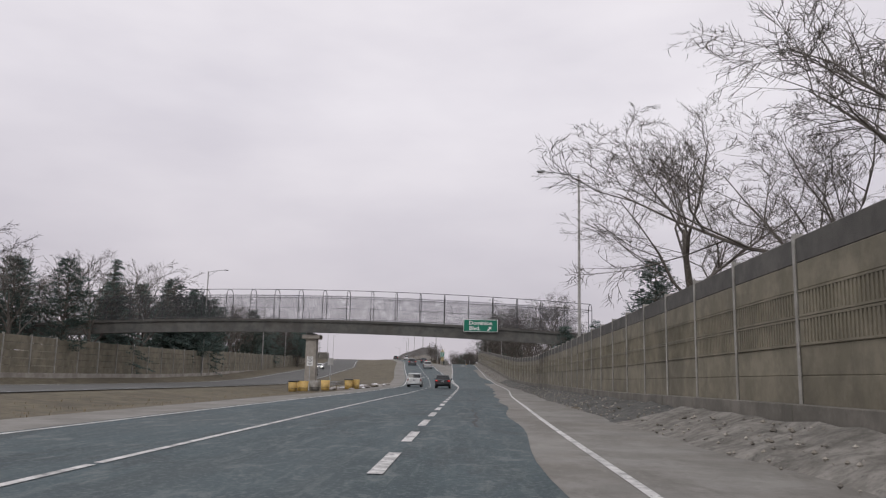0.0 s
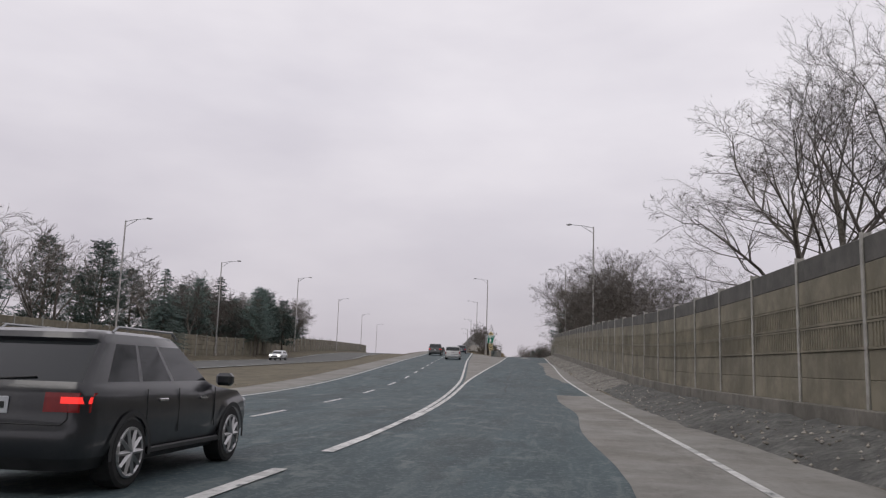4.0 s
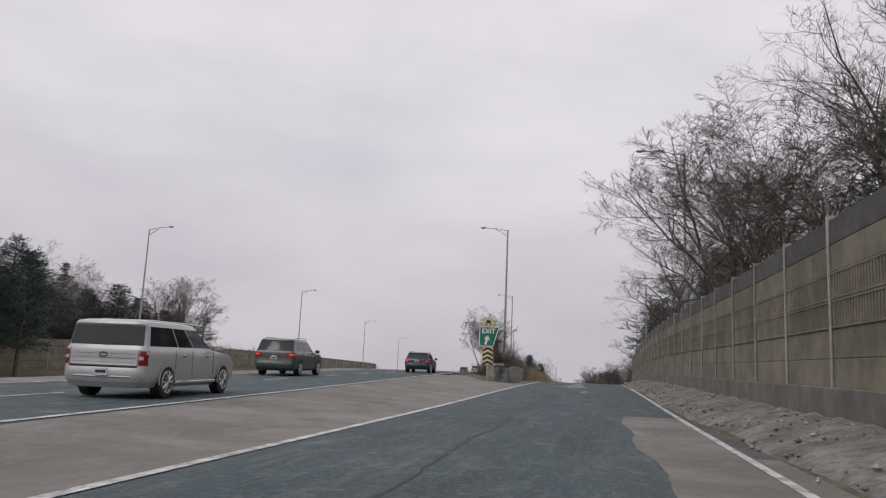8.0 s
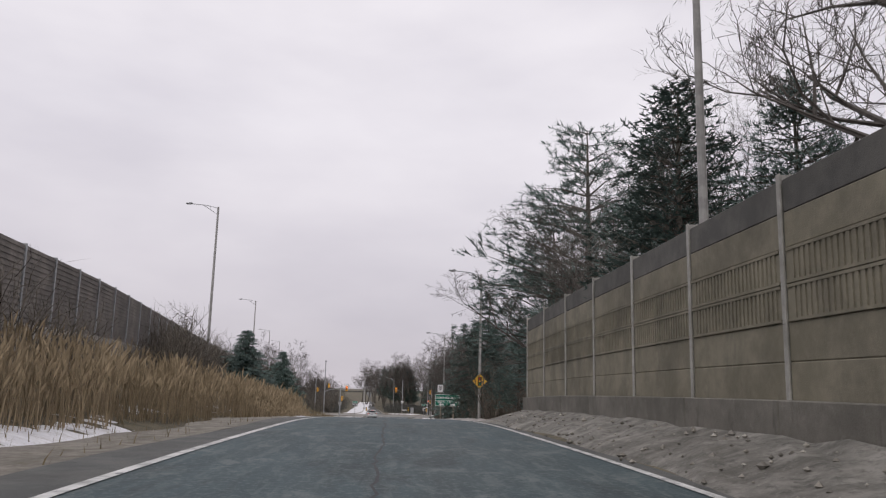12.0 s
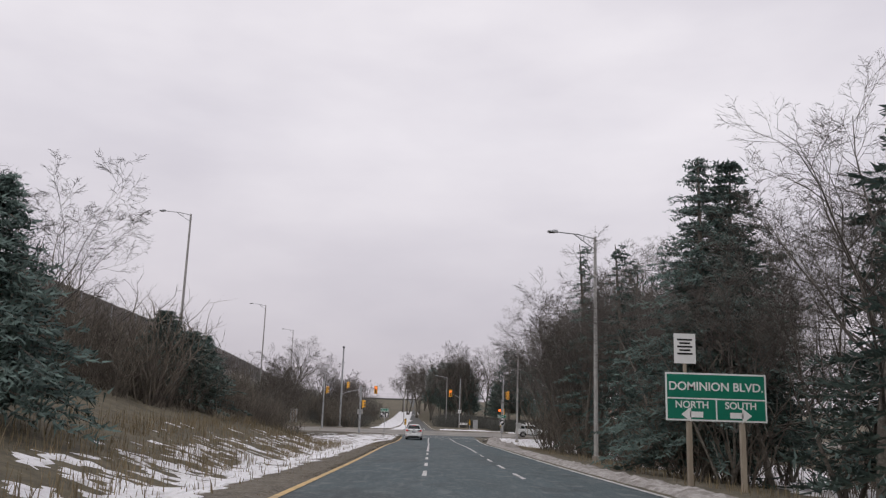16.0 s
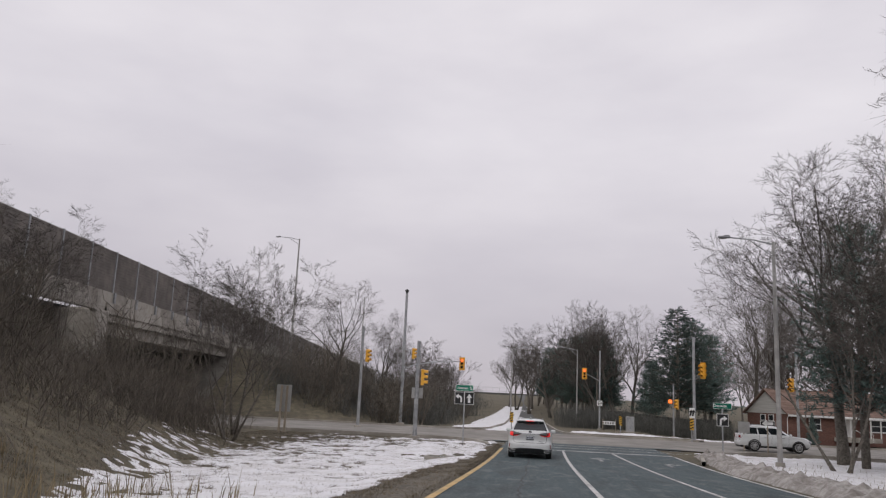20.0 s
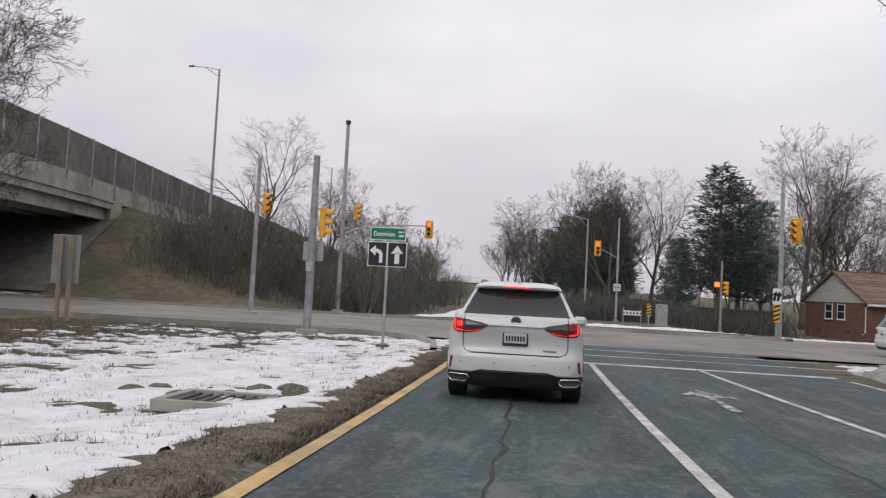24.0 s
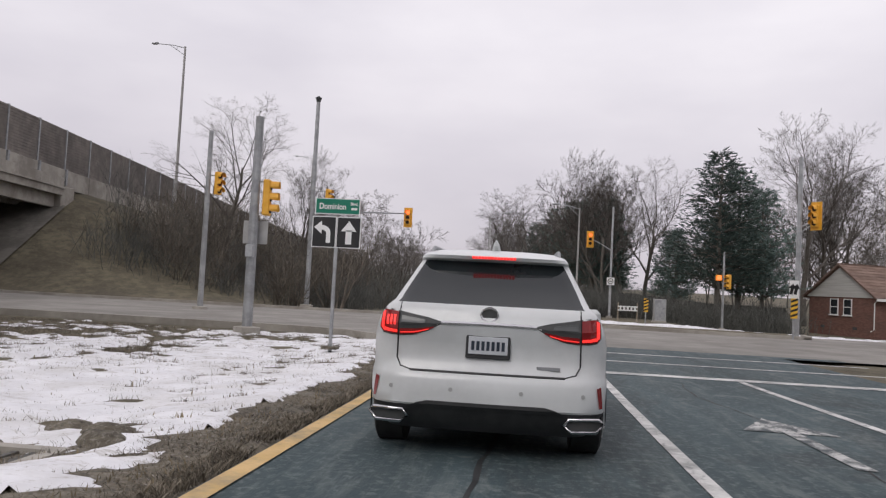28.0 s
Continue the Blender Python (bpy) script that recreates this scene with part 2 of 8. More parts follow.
M["barrier"] = mat("barrier_concrete", (0.15, 0.14, 0.12), (0.205, 0.192, 0.166), 1.4, 0.92, 0.01, 40, dirt=(0.1, 0.095, 0.08), dirt_scale=0.45, dirt_amount=0.7, scuffs=(((0.28, 0.265, 0.235), (1, 1, 1), 4, 0.6, 0.72, 0.5), ((0.07, 0.066, 0.055), (1, 1, 0.3), 2.5, 0.57, 0.7, 0.6)))
M["panel_dark"] = mat("brown_grey_barrier_panel", (0.165, 0.148, 0.135), (0.232, 0.21, 0.188), 1.1, 0.9, 0.006, 30, dirt=(0.1, 0.09, 0.085), dirt_scale=0.3, vary=0.1)
M["girder"] = mat("weathered_steel_girder", (0.082, 0.084, 0.08), (0.125, 0.124, 0.114), 0.9, 0.75, 0.004, 30, dirt=(0.07, 0.06, 0.05), dirt_scale=0.4)
M["concrete"] = mat("bridge_concrete", (0.32, 0.30, 0.265), (0.42, 0.395, 0.35), 0.8, 0.92, 0.008, 30, dirt=(0.2, 0.18, 0.155), dirt_scale=0.35, dirt_amount=0.7)
M["fence"] = mat("dark_fence_steel", (0.06, 0.06, 0.065), (0.10, 0.10, 0.105), 4, 0.5, metal=0.6)
M["galv"] = mat("galvanised_steel", (0.30, 0.31, 0.32), (0.42, 0.43, 0.44), 3, 0.55, metal=0.35, vary=0.08, dirt=(0.2, 0.2, 0.19), dirt_scale=1.2, dirt_amount=0.4)
M["pole"] = mat("concrete_pole", (0.30, 0.295, 0.285), (0.4, 0.39, 0.375), 2, 0.85, 0.003, 40, vary=0.08)
M["bark"] = mat("bark", (0.08, 0.072, 0.06), (0.155, 0.14, 0.12), 9, 0.95, 0.01, 30, vary=0.2)
M["twig"] = mat("twigs", (0.085, 0.076, 0.068), (0.145, 0.13, 0.115), 2, 0.95, vary=0.25)
M["scrub"] = mat("scrub_twigs", (0.088, 0.078, 0.065), (0.165, 0.143, 0.115), 1.5, 0.95, vary=0.25, island=0.25)
M["needle"] = mat("needles", (0.066, 0.1, 0.09), (0.12, 0.17, 0.15), 1.3, 0.85, vary=0.2, island=0.3)
M["scrub_grey"] = mat("grey_scrub_twigs", (0.085, 0.088, 0.08), (0.15, 0.15, 0.135), 1.5, 0.95, vary=0.25, island=0.25)
M["reed"] = mat("dry_reeds", (0.22, 0.17, 0.105), (0.36, 0.285, 0.185), 1.2, 0.9, island=0.25)
M["litter"] = mat("dead_grass_litter", (0.11, 0.093, 0.07), (0.23, 0.2, 0.155), 2.5, 0.95, island=0.55)
M["grass"] = mat("dry_grass", (0.17, 0.135, 0.08), (0.26, 0.21, 0.13), 1.5, 0.95, island=0.3)
M["sign_green"] = mat("sign_green", (0.0, 0.16, 0.10), (0.005, 0.185, 0.115), 1, 0.45)
M["sign_white"] = mat("sign_white", (0.75, 0.76, 0.75), (0.8, 0.8, 0.79), 2, 0.5)
M["sign_black"] = mat("sign_black", (0.012, 0.012, 0.013), (0.02, 0.02, 0.02), 2, 0.5)
M["sign_yellow"] = mat("sign_yellow", (0.75, 0.42, 0.03), (0.8, 0.47, 0.05), 2, 0.5)
M["sign_back"] = mat("sign_back", (0.36, 0.36, 0.35), (0.44, 0.44, 0.43), 2, 0.5, metal=0.4)
M["red"] = mat("red_paint", (0.55, 0.03, 0.02), None, 2, 0.5)
M["orange_box"] = mat("signal_yellow_housing", (0.72, 0.36, 0.03), (0.78, 0.41, 0.05), 3, 0.5)
M["signal_red"] = mat("lit_red_lens", (1.0, 0.12, 0.03), (1.0, 0.12, 0.03), 2, 0.3, emit=2.5)
M["signal_off"] = mat("unlit_lens", (0.05, 0.035, 0.02), None, 2, 0.25)
M["wood"] = mat("sign_post_wood", (0.26, 0.22, 0.17), (0.36, 0.31, 0.245), 4, 0.9, 0.004, 20, stretch=(1, 1, 0.1))

# ---- plan: profiles along the way (y ahead, x to the right) ----
def curve_of(pairs):
    ys, vs = np.array([p[0] for p in pairs], float), np.array([p[1] for p in pairs], float)
    grid = np.arange(-140, 901, 1.0)
    raw = np.interp(grid, ys, vs)
    k = np.hanning(23)
    k /= k.sum()
    pad = np.concatenate([np.full(11, raw[0]), raw, np.full(11, raw[-1])])
    smooth = np.convolve(pad, k, "valid")
    return lambda y: float(np.interp(y, grid, smooth))


Z_RAMP = curve_of([(-140, 0.5), (0, -0.14), (22, -0.36), (43, -0.6), (65, -0.9), (76, -1.0), (100, -1.2), (121, -1.15), (131, -0.9), (142, -0.52), (153, -0.14),
                   (173, 0.5), (195, 1.14), (217, 1.9), (238, 2.52), (250, 2.72), (268, 2.92), (286, 2.86), (304, 2.34), (321, 1.7), (338, 1.06), (360, 0.18),
                   (379, -0.5), (394, -1.0), (403, -1.38), (412, -1.68), (420, -1.88), (430, -2.0), (440, -2.05), (456, -2.05), (477, -2.25), (520, -1.9), (600, 0.4), (700, 3.0), (900, 3)])
Z_HIGH = curve_of([(-140, 0.5), (0, -0.14), (22, -0.36), (43, -0.6), (65, -0.9), (76, -1.0), (100, -1.2), (121, -1.15), (131, -0.9), (142, -0.5), (153, -0.1), (173, 0.62), (195, 1.4),
                   (217, 2.25), (238, 3.0), (300, 4.4), (400, 5.4), (460, 5.5), (560, 4.5), (700, 3.2), (900, 3)])
X_EDGE = curve_of([(-140, -1.1), (105, -1.15), (138, -3.1), (185, -7.4), (238, -11.6), (300, -19.8), (458, -40.8), (700, -72), (900, -98)])   # right edge of the through lanes
X_RL = curve_of([(-140, -1.1), (108, -1.15), (138, -2.75), (180, -3.5), (245, -5.0), (295, -5.2), (340, -5.9), (385, -7.0), (405, -7.28), (420, -7.36), (428, -7.48), (900, -7.5)])   # ramp, line on the left
X_RR = curve_of([(-140, 1.4), (0, 1.87), (22, 2.2), (38, 2.65), (55, 3.1), (70, 3.7), (83, 4.35), (100, 4.85), (118, 4.7), (131, 4.2), (142, 3.6), (155, 3.3), (180, 3.05), (245, 1.66), (300, 1.3), (340, 1.4), (430, 1.5), (900, 1.5)])
X_WALL = curve_of([(-140, 6.2), (0, 6.35), (40, 6.8), (60, 7.4), (83, 8.1), (100, 8.3), (120, 7.7), (138, 6.75), (150, 6.3), (160, 6.0), (200, 4.93), (226, 4.1), (240, 3.88), (260, 3.85), (300, 3.7), (900, 3.7)])   # tan noise wall
X_PAR = curve_of([(-140, -8.8), (238, -8.8), (300, -17.3), (458, -38.0), (700, -69), (900, -95)])   # wall between the ramp and the raised highway
Z_WEST = curve_of([(-140, 0.5), (0, -0.14), (43, -0.6), (76, -1.0), (100, -1.2), (121, -1.15), (160, -0.4), (209, 0.5), (232, 1.1), (254, 2.1), (300, 3.3), (400, 5.0), (460, 5.4), (560, 4.5), (900, 3)])
Z_TOP = curve_of([(-140, 6.5), (238, 6.55), (258, 7.5), (276, 8.5), (300, 9.15), (340, 9.1), (400, 9.25), (430, 9.4), (460, 9.35), (560, 8.3), (900, 7)])   # top of that wall
WALL_END, PAR_START = 291, 240.2
STREET0, STREET1 = 437.0, 453.5     # the cross street
BR0, BR1 = 434.0, 466.0             # the highway bridge over it


def ramp01(v, a, b):
    return min(1.0, max(0.0, (v - a) / (b - a)))


def ground_profile(y):
    """Heights across the place at y: pairs of x and z, from left to right."""
    e, zh, zr, rl, rr = X_EDGE(y), Z_HIGH(y), Z_RAMP(y), X_RL(y), X_RR(y)
    zw = Z_WEST(y)
    pts = [(-420, zw + 1.0), (e - 60, zw + 1.2), (e - 41, zw + 0.9), (e - 37.6, zw + 0.45), (e - 35.5, zw - 0.05), (e - 33, zw), (e - 22, zw), (e - 20, zw - 0.1), (e - 15.5, (zw + zh) / 2 - 0.3),
           (e - 11, zh - 0.05), (e - 9.8, zh)]
    raised = ramp01(y, 225, 245)
    if raised <= 0:
        pts += [(e + 0.2, zh), (max(e + 0.4, rl - 0.4), zr)]
    else:
        p = X_PAR(y)
        foot = rl - 3.0 - 11.0 * ramp01(y, 385, 428)
        top = max(zh, Z_TOP(y) - 4.0) - 0.3 * raised
        pts += [(p - 1.2, zh), (p + 0.8, top), (max(p + 1.6, (p + foot) / 2), (top + zr - 0.1) / 2 - 0.25), (foot - 0.3, zr - 0.2), (rl - 1.2, zr - 0.03)]
    w = X_WALL(y) if y < WALL_END else 99.0
    pts += [(rl, zr), (min(rr + 1.2, w - 2.05), zr)]
    if y < WALL_END:
        pts += [(w - 2.0, zr + 0.02), (w - 1.0, zr + 0.32), (w - 0.3, zr + 0.5), (w + 0.5, zr + 0.7), (w + 8, zr + 0.6), (420, zr - 0.5)]
    else:
        pts += [(rr + 2.0, zr + 0.05), (rr + 4.5, zr - 0.15), (rr + 9, zr - 0.5), (rr + 60, zr - 0.9), (420, zr - 0.9)]
    # the street's level and the slopes down to it
    s = min(ramp01(y, 414, 433), 1 - ramp01(y, 455.5, 468.5))
    if s > 0:
        pts = [(x, z + (-2.06 - z) * s) for x, z in pts]
    return pts


def ground_z(x, y):
    pts = ground_profile(y)
    return float(np.interp(x, [p[0] for p in pts], [p[1] for p in pts]))


# ---- mesh helpers ----
def mesh_of(name, verts, faces, material=None, smooth=False):
    me = bpy.data.meshes.new(name)
    me.from_pydata(verts, [], faces)
    for m in (material if isinstance(material, (list, tuple)) else [material]):
        if m:
            me.materials.append(m)
    if smooth:
        me.shade_smooth()
    me.update()
    return me


def add(name, me, parent=None, at=None, label="", category="", group="", kind=""):
    ob = new(name, me)
    if at is not None:
        ob.matrix_basis = at
    if parent is not None:
        ob.parent = parent
    return tagged(ob, label, category, group, kind)


def empty(name, at, label="", category="", group="", kind=""):
    ob = new(name)
    ob.empty_display_size = 0.2
    ob.matrix_basis = at
    return tagged(ob, label, category, group, kind)


def part(name, bm, material, parent, label="", smooth=False):
    me = bpy.data.meshes.new(name)
    bm.to_mesh(me)
    bm.free()
    me.materials.append(material)
    if smooth:
        me.shade_smooth()
    ob = new(name, me)
    ob.parent = parent
    return tagged(ob, label)


def box_bm(sx, sy, sz, at=(0, 0, 0), bevel=0.0, turn=None):
    bm = bmesh.new()
    bmesh.ops.create_cube(bm, size=1.0)
    bmesh.ops.scale(bm, vec=(sx, sy, sz), verts=bm.verts)
    if bevel:
        bmesh.ops.bevel(bm, geom=bm.edges[:], offset=bevel, segments=1, affect="EDGES")
    if turn:
        bmesh.ops.transform(bm, matrix=turn, verts=bm.verts)
    bmesh.ops.translate(bm, vec=at, verts=bm.verts)
    return bm


def join_bm(*bms):
    out = bms[0]
    for b in bms[1:]:
        me = bpy.data.meshes.new("tmp")
        b.to_mesh(me)
        b.free()
        out.from_mesh(me)
        bpy.data.meshes.remove(me)
    return out


def tube_bm(points, radii, sides=8, caps=True):
    """A round bar through the points; radii one number or one a point."""
    if not isinstance(radii, (list, tuple)):
        radii = [radii] * len(points)
    verts, faces = [], []
    tube_into(verts, faces, points, radii, sides, caps)
    bm = bmesh.new()
    vs = [bm.verts.new(v) for v in verts]
    for f in faces:
        bm.faces.new([vs[i] for i in f])
    return bm


def tube_into(verts, faces, points, radii, sides, caps=False):
    base = len(verts)
    pts = [Vector(p) for p in points]
    for i, p in enumerate(pts):
        d = (pts[min(i + 1, len(pts) - 1)] - pts[max(i - 1, 0)]).normalized()
        ref = Vector((0, 0, 1)) if abs(d.z) < 0.9 else Vector((1, 0, 0))
        u = d.cross(ref).normalized()
        v = d.cross(u)
        for k in range(sides):
            a = 2 * math.pi * k / sides
            verts.append(tuple(p + (u * math.cos(a) + v * math.sin(a)) * radii[i]))
    for i in range(len(pts) - 1):
        for k in range(sides):
            a, b = base + i * sides + k, base + i * sides + (k + 1) % sides
            faces.append((a, b, b + sides, a + sides))
    if caps:
        faces.append(tuple(base + k for k in range(sides))[::-1])
        faces.append(tuple(base + (len(pts) - 1) * sides + k for k in range(sides)))


def strip(name, left, right, y0, y1, material, lift, step=2.0, cols=1, kind="structure", label="", parent=None, z=None, thick=0.0):
    """A long surface between two lines along y, laid on the ground."""
    ys = list(np.arange(y0, y1, step)) + [y1]
    verts, faces = [], []
    zf = z or ground_z
    for y in ys:
        a, b = left(y), right(y)
        for c in range(cols + 1):
            x = a + (b - a) * c / cols
            verts.append((x, y, zf(x, y) + lift))
    w = cols + 1
    for i in range(len(ys) - 1):
        for c in range(cols):
            q = i * w + c
            faces.append((q, q + 1, q + w + 1, q + w))
    me = mesh_of(name, verts, faces, material)
    ob = add(name, me, parent, label=label, kind=kind)
    return ob


def road_z(x, y):
    return Z_RAMP(y)


# ---- ground: one sheet to the horizon ----
def build_ground():
    ys = [-2500, -900, -300] + list(range(-140, 290, 4)) + list(range(292, 380, 2)) + list(range(380, 440, 1)) + list(range(440, 490, 2)) + list(range(492, 900, 8)) + [1000, 1500, 3500]
    rel = np.array([-60, -48, -41, -39, -37.6, -36.4, -35.5, -33, -27.5, -22, -20, -17.5, -15.5, -13, -11, -9.8, -5, 0.2])
    verts, faces, n = [], [], None
    for y in ys:
        yy = min(max(y, -140), 899)
        prof = ground_profile(yy)
        px, pz = [p[0] for p in prof], [p[1] for p in prof]
        e, rl, rr, w, p = X_EDGE(yy), X_RL(yy), X_RR(yy), X_WALL(yy), X_PAR(yy)
        left_end = p - 1.2 if yy > 225 else e + 0.2
        xs = [-3000, -800, -420, -200] + list(e + rel[:-1]) + [left_end]
        xs += list(np.linspace(left_end, rl, 27)[1:-1]) + [rl, (rl + rr) / 2, rr, rr + 0.6, rr + 1.2]
        xs += list(np.linspace(rr + 1.2, rr + 9.5, 15)[1:]) + [16, 24, 40, 70, 120, 420, 3000]
        for i, x in enumerate(xs):
            x = x if i == 0 else max(x, verts[-1][0] + 0.01)
            z = float(np.interp(x, px, pz)) - 0.06
            off_road = (x < e - 34 or e - 20 < x < e - 10.5 or (x > left_end + 0.4 and x < rl - 1.3) or x > rr + 1.6)
            if off_road and not (STREET0 - 3 < y < STREET1 + 3):
                z += 0.09 * noise.noise((x * 0.5, y * 0.5, 0.3)) + 0.05 * noise.noise((x * 1.7, y * 1.7, 4.0)) - 0.04
            verts.append((x, y, z))
        n = len(xs)
    for i in range(len(ys) - 1):
        for c in range(n - 1):
            q = i * n + c
            faces.append((q, q + 1, q + n + 1, q + n))
    add("ground", mesh_of("ground", verts, faces, M["verge"], True), label="dry grass and bare earth ground of late winter", kind="structure")


build_ground()

# ---- carriageways ----
highway_east = strip("road_highway_eastbound", lambda y: X_EDGE(y) - 7.6, lambda y: X_EDGE(y) + 0.25, -140, 880, M["asphalt"], 0.0, 3, label="dark worn asphalt through lanes of an expressway", z=lambda x, y: Z_HIGH(y))
highway_west = strip("road_highway_westbound", lambda y: X_EDGE(y) - 33, lambda y: X_EDGE(y) - 22, -140, 880, M["asphalt_old"], 0.0, 3, label="grey asphalt lanes of the opposite carriageway", z=lambda x, y: Z_WEST(y))
ramp_road = strip("road_ramp", lambda y: X_RL(y) - 0.1 if y > 112 else X_EDGE(y) + 0.25, lambda y: X_RR(y) + 0.05, -140, 436.5, M["asphalt"], 0.004, 2, label="patched dark asphalt exit lane", z=road_z)
strip("median_shoulder", lambda y: X_EDGE(y) - 9.7, lambda y: X_EDGE(y) - 7.6, -140, 420, M["shoulder"], 0.002, 3, label="pale dusty concrete shoulder beside the median", z=lambda x, y: Z_HIGH(y))
strip("shoulder_right", lambda y: X_RR(y) + 0.05, lambda y: X_WALL(y) - 1.55 + 0.25 * math.sin(y * 0.21) + 0.15 * math.sin(y * 0.73), -140, 186, M["shoulder"], 0.006, 2, label="pale concrete shoulder below the noise wall", z=road_z)
strip("shoulder_asphalt", lambda y: X_RR(y) + 0.05, lambda y: X_WALL(y) - 1.45 + 0.2 * math.sin(y * 0.21) + 0.15 * math.sin(y * 0.73), 186, WALL_END + 3, M["asphalt_old"], 0.006, 2, label="narrow grey asphalt shoulder", z=road_z)
strip("concrete_edge", lambda y: X_RR(y) - 0.9 - 0.8 * ramp01(y, 38, 90) + 0.12 * math.sin(y * 0.4), lambda y: X_RR(y) + 0.05, -140, 127, M["shoulder"], 0.009, 2, label="pale concrete edge strip of the exit lane", z=road_z)
strip("concrete_edge_far", lambda y: X_RR(y) - 0.9 * ramp01(y, 140, 152) - 0.25 - 0.35 * ramp01(y, 176, 188) + 0.08 * math.sin(y * 1.1), lambda y: X_RR(y) + 0.05, 140, 195.5, M["shoulder"], 0.009, 1.5, label="pale concrete edge strip of the ramp", z=road_z)
strip("gore", lambda y: X_EDGE(y) + 0.25, lambda y: X_RL(y) - 0.1, 112, 226, M["shoulder"], 0.008, 2, cols=3, label="pale concrete wedge between highway and ramp")
strip("ramp_edge", lambda y: X_RL(y) - 1.0 + 0.6 * ramp01(y, 318, 332) - 0.15 * math.sin(y * 0.31), lambda y: X_RL(y) - 0.1, 226, 320, M["asphalt_old"], 0.0, 2, label="crumbling asphalt edge of the ramp", z=road_z)
strip("dirt_verge", lambda y: X_RL(y) - 2.6 - 0.3 * math.sin(y * 0.4) - 0.2 * math.sin(y * 1.1), lambda y: X_RL(y) - 0.95, 238, 303, M["dirt"], 0.01, 1.0, cols=3, label="trodden grey dirt verge beside the ramp",
      z=lambda x, y: max(ground_z(x, y), Z_RAMP(y) - 0.03) + 0.02 * noise.noise((x * 3, y * 3, 1)))
def bank_foot(y):
    return X_WALL(y) - 2.15 + 0.25 * math.sin(y * 0.21) + 0.15 * math.sin(y * 0.73)


def bank_z(x, y):
    e = bank_foot(y)
    lump = 0.02 + 0.09 * noise.noise((x * 2.3, y * 2.3, 0)) + 0.07 * noise.noise((x * 7, y * 7, 2))
    return max(ground_z(x, y), Z_RAMP(y)) + lump * ramp01(x, e + 0.05, e + 0.6) - 0.07 * (1 - ramp01(x, e, e + 0.3))


for b0, b1, b_mat, b_label in ((-140, 24, "soil", "bank of stony grey soil below the barrier"), (24, 132, "soil_dark", "bank of dark litter and dead weeds below the barrier"), (132, WALL_END, "soil", "bank of stony grey soil below the barrier")):
    strip("bank_right", bank_foot, lambda y: X_WALL(y) - 0.3, b0, b1, M[b_mat], 0.0, 0.8, cols=6, label=b_label, z=bank_z)
cross_street = strip("road_cross_street", lambda y: -160, lambda y: 160, STREET0, STREET1, M["street"], 0.0, 2, cols=40, label="pale worn concrete cross street", z=lambda x, y: Z_RAMP(450) + 0.0)
onramp = strip("road_far_ramp", lambda y: -8.5 + (y - 465) * -0.02, lambda y: -4.4 - (y - 465) * 0.055 + 1.6 * (1 - ramp01(y, 453, 462)) ** 2, STREET1, 760, M["asphalt_old"], 0.0, 4, label="grey asphalt entrance ramp beyond the junction", z=road_z)


def line_strip(name, at, y0, y1, width, material, parent, lift, z, step=2.0, label=""):
    return strip(name, lambda y: at(y) - width / 2, lambda y: at(y) + width / 2, y0, y1, material, lift, step, kind="", parent=parent, z=z, label=label)


ZH = lambda x, y: Z_HIGH(y)
line_strip("edge_line", lambda y: X_EDGE(y) - 7.35, -140, 500, 0.14, M["line"], highway_east, 0.010, ZH, 3, "worn white edge line")
line_strip("edge_line", lambda y: X_EDGE(y), 100, 500, 0.16, M["line"], highway_east, 0.014, ZH, 3, "white edge line")
line_strip("edge_line", X_RL, 108, 322, 0.16, M["line"], ramp_road, 0.016, road_z, 2, "white edge line")
line_strip("edge_line", X_RL, 322, 428, 0.15, M["yellow"], ramp_road, 0.016, road_z, 2, "yellow edge line")
line_strip("edge_line", X_RR, -140, 428, 0.14, M["line"], ramp_road, 0.016, road_z, 2, "white edge line")
line_strip("edge_line", lambda y: X_EDGE(y) - 22.5, -140, 400, 0.14, M["line"], highway_west, 0.010, lambda x, y: Z_WEST(y), 4, "white edge line")
line_strip("edge_line", lambda y: X_EDGE(y) - 32.4, -140, 400, 0.14, M["line"], highway_west, 0.010, lambda x, y: Z_WEST(y), 4, "white edge line")
y = -100.0
while y < 104:
    line_strip("dash", lambda v: X_EDGE(v), y, y + 2.8, 0.2, M["line"], highway_east, 0.014, ZH, 2.5)
    y += 5.0
y = -100.0
while y < 330:
    line_strip("dash", lambda v: X_EDGE(v) - 3.65, y, y + (9.0 if y < 70 else 3.0), 0.14, M["line"], highway_east, 0.010, ZH, 3)
    y += 9.2 if y < 70 else 8.0
# lanes towards the stop line
W1 = curve_of([(-140, -3.4), (352, -3.6), (385, -3.85), (402, -3.95), (420, -4.22), (900, -4.3)])
W2 = curve_of([(-140, -1.0), (385, -0.9), (404, -0.98), (424, -1.5), (431, -1.8), (900, -1.8)])
for y in (352, 358.5, 365, 371.5):
    line_strip("dash", W1, y, y + 3, 0.12, M["line"], ramp_road, 0.012, road_z)
    line_strip("dash", W2, y, y + 3, 0.12, M["line"], ramp_road, 0.012, road_z)
line_strip("lane_line", W1, 378, 428.5, 0.13, M["line"], ramp_road, 0.012, road_z, label="solid white lane line")
line_strip("lane_line", W2, 378, 428.5, 0.13, M["line"], ramp_road, 0.012, road_z, label="solid white lane line")
